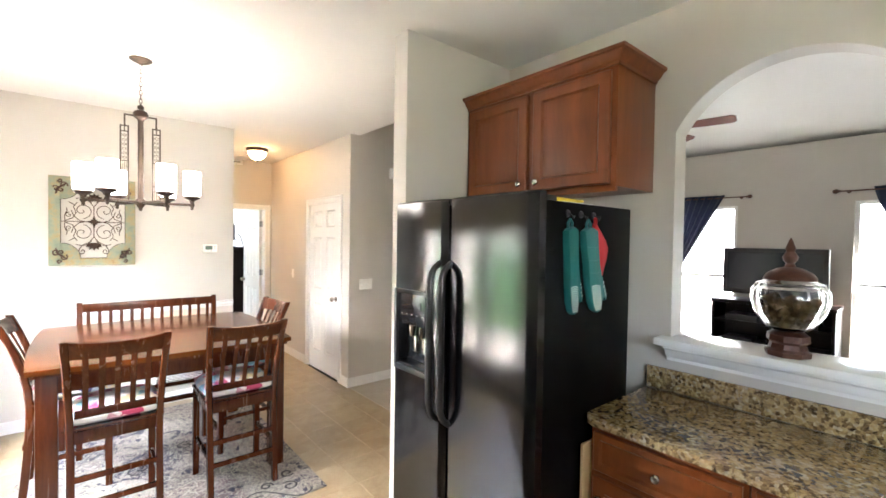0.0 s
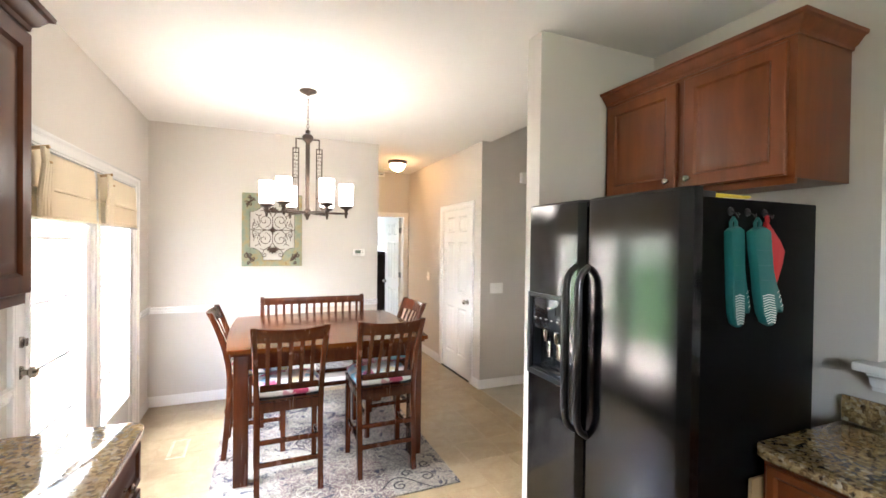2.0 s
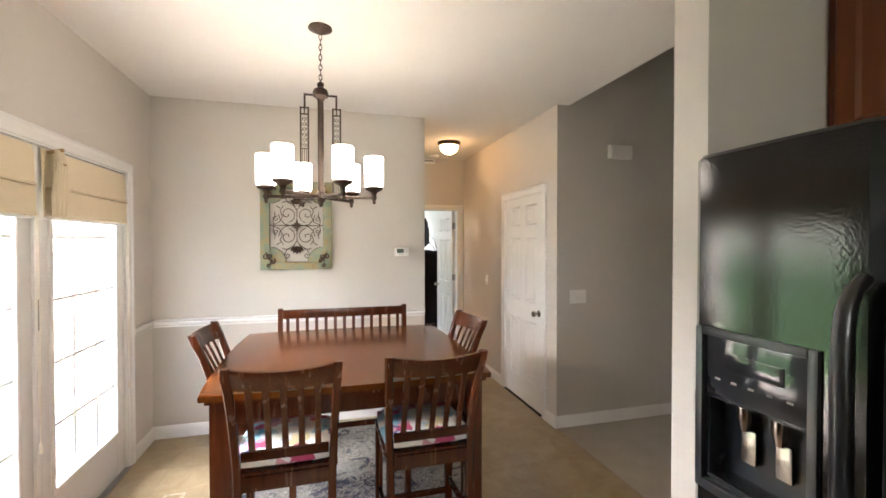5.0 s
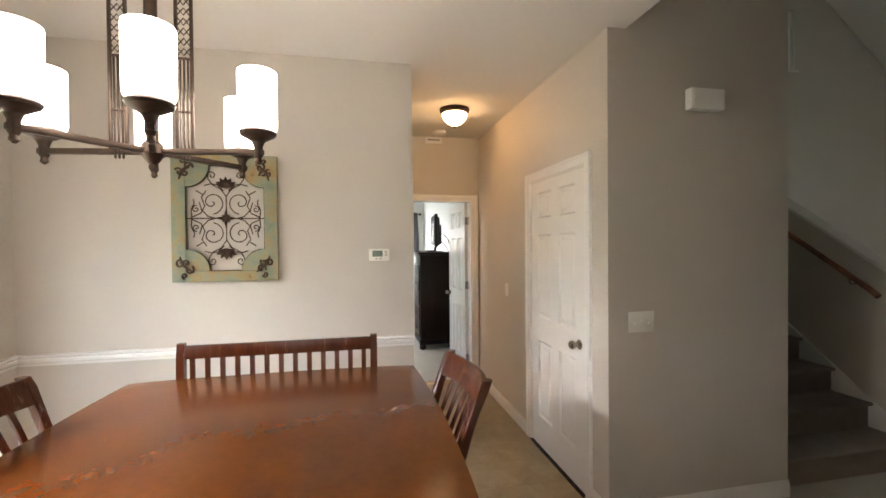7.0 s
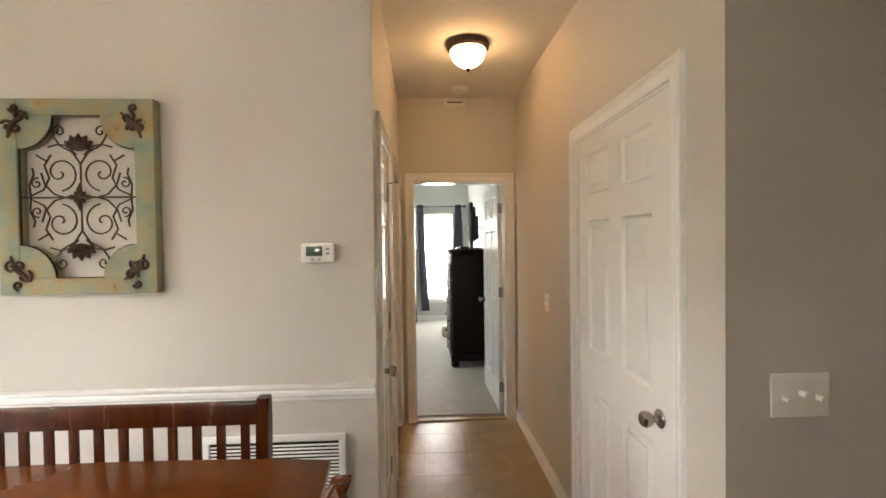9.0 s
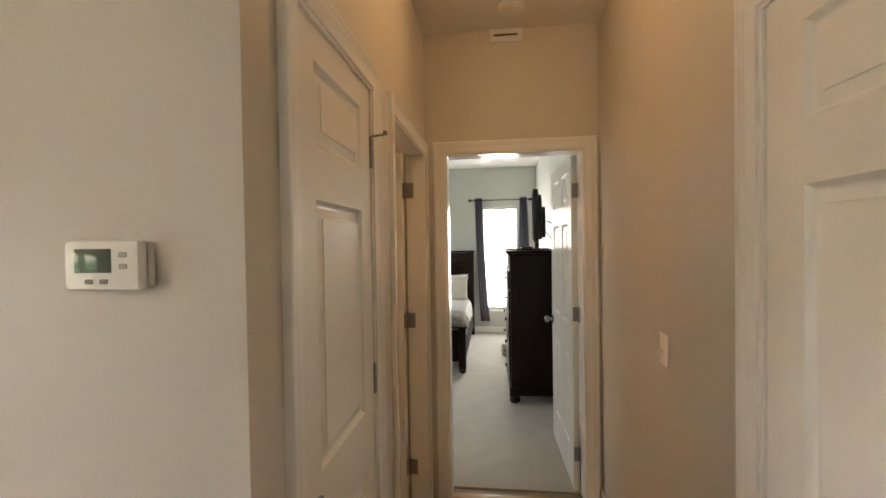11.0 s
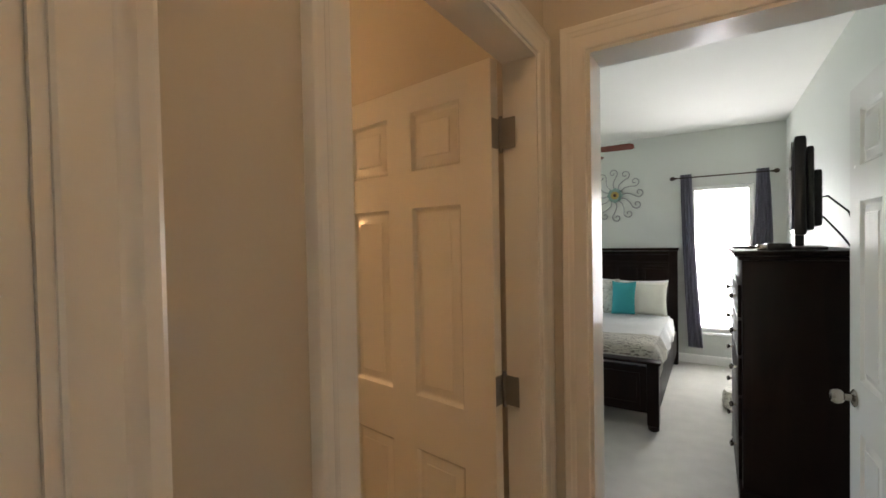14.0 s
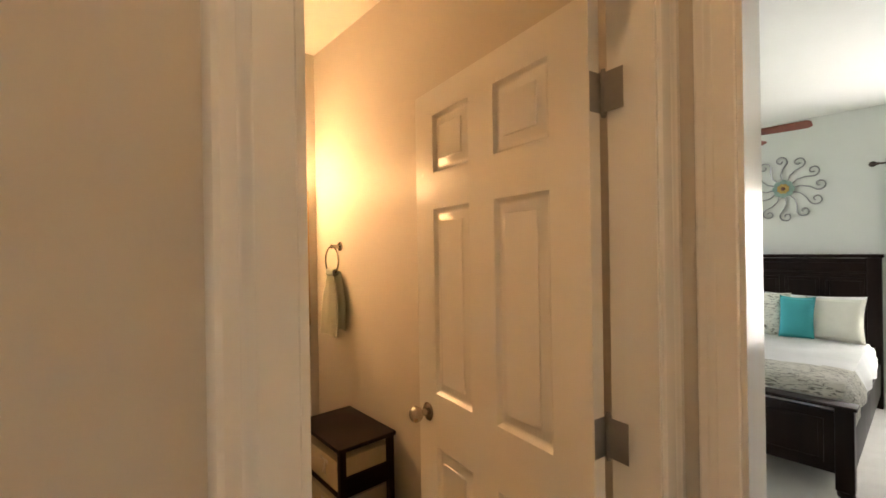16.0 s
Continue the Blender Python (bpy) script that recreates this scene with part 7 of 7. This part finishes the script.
# ---- living room seen through the arch ----
def living():
    st = thing("tv_stand", "dark wooden television stand with open shelves", "tv stand")
    x0, x1, y0, y1, h = 6.78, 7.22, 1.0, 2.17, 0.95
    part("top", boxes((x0, x1, y0, y1, h - 0.04, h), bev=0.005), "espresso", st)
    for y in (y0 + 0.01, (y0 + y1) / 2 - 0.015, y1 - 0.04):
        part("upright", boxes((x0 + 0.01, x1 - 0.01, y, y + 0.03, 0.06, h - 0.0405), bev=0.003), "espresso", st)
    for z in (0.06, 0.42, 0.68):
        for a, b in ((y0 + 0.0405, (y0 + y1) / 2 - 0.0155), ((y0 + y1) / 2 + 0.0155, y1 - 0.0405)):
            part("shelf", boxes((x0 + 0.012, x1 - 0.012, a, b, z, z + 0.025), bev=0.002), "espresso", st)
    part("plinth", boxes((x0 + 0.03, x1 - 0.02, y0 + 0.02, y1 - 0.02, 0.001, 0.0595)), "espresso", st)
    part("back", boxes((x1 - 0.0095, x1 - 0.002, y0 + 0.01, y1 - 0.01, 0.06, h - 0.041)), "espresso", st)
    tv = thing("television", "wide black flat television on the stand", "television")
    a, b, z0, z1 = 1.10, 2.10, 1.02, 1.575
    part("case", boxes((6.97, 7.04, a, b, z0, z1), bev=0.01), "black_plastic", tv)
    part("screen", boxes((6.966, 6.9695, a + 0.05, b - 0.05, z0 + 0.06, z1 - 0.05)), "screen", tv)
    part("stand", boxes((6.92, 7.09, a + 0.3, b - 0.3, h + 0.0005, h + 0.02), (6.99, 7.03, a + 0.45, b - 0.45, h + 0.02, z0 + 0.02), bev=0.005), "black_plastic", tv)
    for k, (y, z, w, hh) in enumerate(((1.15, 0.7055, 0.30, 0.06), (1.70, 0.7055, 0.32, 0.07), (1.75, 0.4455, 0.3, 0.05))):
        bx = thing("media_box", "flat black player on the stand's shelf", "media box", "players on the shelves")
        part("case", boxes((6.82, 7.08, y, y + w, z, z + hh), bev=0.004), "black_plastic", bx)
    for y0_, y1_ in ((1.95, 2.95), (-0.10, 1.06)):
        curtain_rod(pose(7.235, y1_, 2.225, 0, 0, -90), y1_ - y0_, "brown_iron")
    curtain("curtain", "navy curtain drawn aside at the living room window", pose(7.235, 2.90, 2.26, 0, 0, -90), 0.72, 0.16, 1.05, 0.0, "navy", 8)
    curtain("curtain", "navy curtain drawn aside at the living room window", pose(7.235, 0.80, 2.26, 0, 0, -90), 0.80, 0.16, 1.05, 0.64, "navy", 8)


living()


# ---- outdoors ----
solid("ground", boxes((-60, LX - 0.15, -40, 60, -0.6, -0.35), (LX - 0.15, 60, 20, 60, -0.6, -0.35), (9.2, 60, -40, 20, -0.6, -0.35), (LX - 0.15, 9.2, -40, -2.2, -0.6, -0.35)), "grass", kind="structure", smooth=False)
deck = thing("deck", "weathered wooden deck outside the glass door", "deck", kind="structure")
bm = B()
slab(bm, -2.3, 0, -0.062, 0.062, -0.015, 0.015, 0.003)
board = mesh_of("board", bm)
board.materials.append(M["deck"])
for k in range(43):
    o = new("board", board)
    o.parent = deck
    o.matrix_basis = pose(LX - 0.155, 1.25 + 0.13 * k, -0.045)
for k in range(3):
    part("joist", boxes((LX - 0.4 - k * 0.95, LX - 0.35 - k * 0.95, 1.2, 6.75, -0.35, -0.0605)), "deck", deck)
wing = thing("house_wing", "red brick wing of the house beside the deck", "house wing", kind="structure")
part("mortar_wall", boxes((-2.75, LX - 0.16, 6.805, 7.0, -0.35, 2.9)), "mortar", wing)
bm = B()
slab(bm, 0, 0.20, -0.006, 0.006, 0, 0.062, 0.003)
brick = mesh_of("brick", bm)
brick.materials.append(M["brick"])
rest = B()
count = 0
for r in range(42):
    for c in range(12):
        x, z = LX - 0.40 - 0.212 * c - (0.106 if r % 2 else 0), -0.33 + 0.074 * r
        if x < -2.74:
            continue
        if 4 <= r <= 24 and c < 14 and count < 290:
            o = new("brick", brick)
            o.parent = wing
            o.matrix_basis = pose(x, 6.80, z)
            count += 1
        else:
            slab(rest, x, x + 0.20, 6.794, 6.8045, z, z + 0.062)
tagged(part("brickwork", rest, "brick", wing), kind="stuff")
part("eave", boxes((-3.0, LX - 0.16, 6.5, 7.2, 2.905, 3.05)), "trim", wing)


def tree(x, y, h, seed):
    rng = random.Random(seed)
    tr = thing("tree", "leafy green garden tree", "tree", "garden trees")
    bm = B()
    tube(bm, [(x, y, -0.36), (x + 0.1, y, h * 0.25), (x, y + 0.1, h * 0.5), (x + 0.05, y, h * 0.85)], [0.20, 0.15, 0.10, 0.03], 9)
    for k in range(7):
        a, z = rng.uniform(0, 6.28), h * rng.uniform(0.3, 0.7)
        l = h * rng.uniform(0.2, 0.33)
        tube(bm, [(x + 0.03, y + 0.05, z), (x + l * 0.5 * math.cos(a), y + l * 0.5 * math.sin(a), z + l * 0.3), (x + l * math.cos(a), y + l * math.sin(a), z + l * 0.7)], [0.07, 0.045, 0.015], 6)
    part("trunk", bm, "bark", tr)
    verts, faces = [], []
    clumps = [(rng.uniform(0, 6.28), rng.uniform(0.05, 0.36) * h, h * rng.uniform(0.34, 1.0)) for _ in range(26)]
    for a, r, z in clumps:
        r *= 1.15 - 0.6 * max(0, z / h - 0.6) / 0.4
        cx, cy = x + r * math.cos(a), y + r * math.sin(a)
        for _ in range(95):
            p = Vector((rng.gauss(cx, 0.38), rng.gauss(cy, 0.38), rng.gauss(z, 0.30)))
            u = Vector((rng.gauss(0, 1), rng.gauss(0, 1), rng.gauss(0, 1))).normalized()
            v = u.orthogonal().normalized()
            s = rng.uniform(0.05, 0.11)
            i = len(verts)
            verts += [p - u * s, p + v * s * 0.5, p + u * s, p - v * s * 0.5]
            faces.append((i, i + 1, i + 2, i + 3))
    me = bpy.data.meshes.new("crown")
    me.from_pydata([tuple(v) for v in verts], [], faces)
    me.materials.append(M["leaf"])
    o = new("crown", me)
    o.parent = tr
    tagged(o, kind="stuff")


for i, (x, y, h) in enumerate(((-24, 3.5, 6.5), (-27, -4, 7.5), (-22, 16, 6), (-30, 9, 8), (-20, 22, 7), (12.5, 13.0, 11.0), (12, 4.0, 5.5), (12.5, 0.5, 5.0), (13, -3, 6))):
    tree(x, y, h, i + 3)
# added glowing sheet, stands in for the bright sky outside the bedroom window
glow = glowing("backdrop_glow", (0.93, 0.97, 1.0), 2.6)
M["glow_card"] = glow
solid("backdrop_bedroom", boxes((0.5, 4.5, BEDY + 1.4, BEDY + 1.42, -0.5, 3.6)), "glow_card", kind="structure", smooth=False)


# ---- floor tiles ----
TILE, GAP = 0.305, 0.0016
whole = B()
slab(whole, 0, TILE - GAP, 0, TILE - GAP, -0.0055, 0.0, 0.0008)
tile = mesh_of("tile", whole, False)
tile.materials.append(M["tile"])
for rx0, rx1, ry0, ry1 in ((LX, 2.999, 0.2, DY), (HX0, HX1, DY, EY)):
    i0, i1 = math.floor((rx0 - 2.19) / TILE), math.ceil((rx1 - 2.19) / TILE)
    j0, j1 = math.floor((ry0 - 6.41) / TILE), math.ceil((ry1 - 6.41) / TILE)
    for i in range(i0, i1):
        for j in range(j0, j1):
            x, y = 2.19 + i * TILE, 6.41 + j * TILE
            a, b, c, d = max(x, rx0), min(x + TILE, rx1), max(y, ry0), min(y + TILE, ry1)
            if b - a < 0.01 or d - c < 0.01:
                continue
            if b - a > TILE - 1e-4 and d - c > TILE - 1e-4:
                o = new("tile", tile)
                o.matrix_basis = pose(x, y, 0)
            else:
                o = new("tile", mesh_of("tile", boxes((0, b - a - GAP, 0, d - c - GAP, -0.0055, 0.0), bev=0.0008), False))
                o.data.materials.append(M["tile"])
                o.matrix_basis = pose(a, c, 0)
            o.parent = floor
solid("floor_kitchen_rear", boxes((LX, 2.999, BACK, 0.198, -0.0055, 0.0)), "tile", kind="structure", smooth=False)
solid("floor_bathroom", boxes((LX, HX0 - 0.095, 5.98, BATHY, -0.0055, 0.0)), "tile", kind="structure", smooth=False)
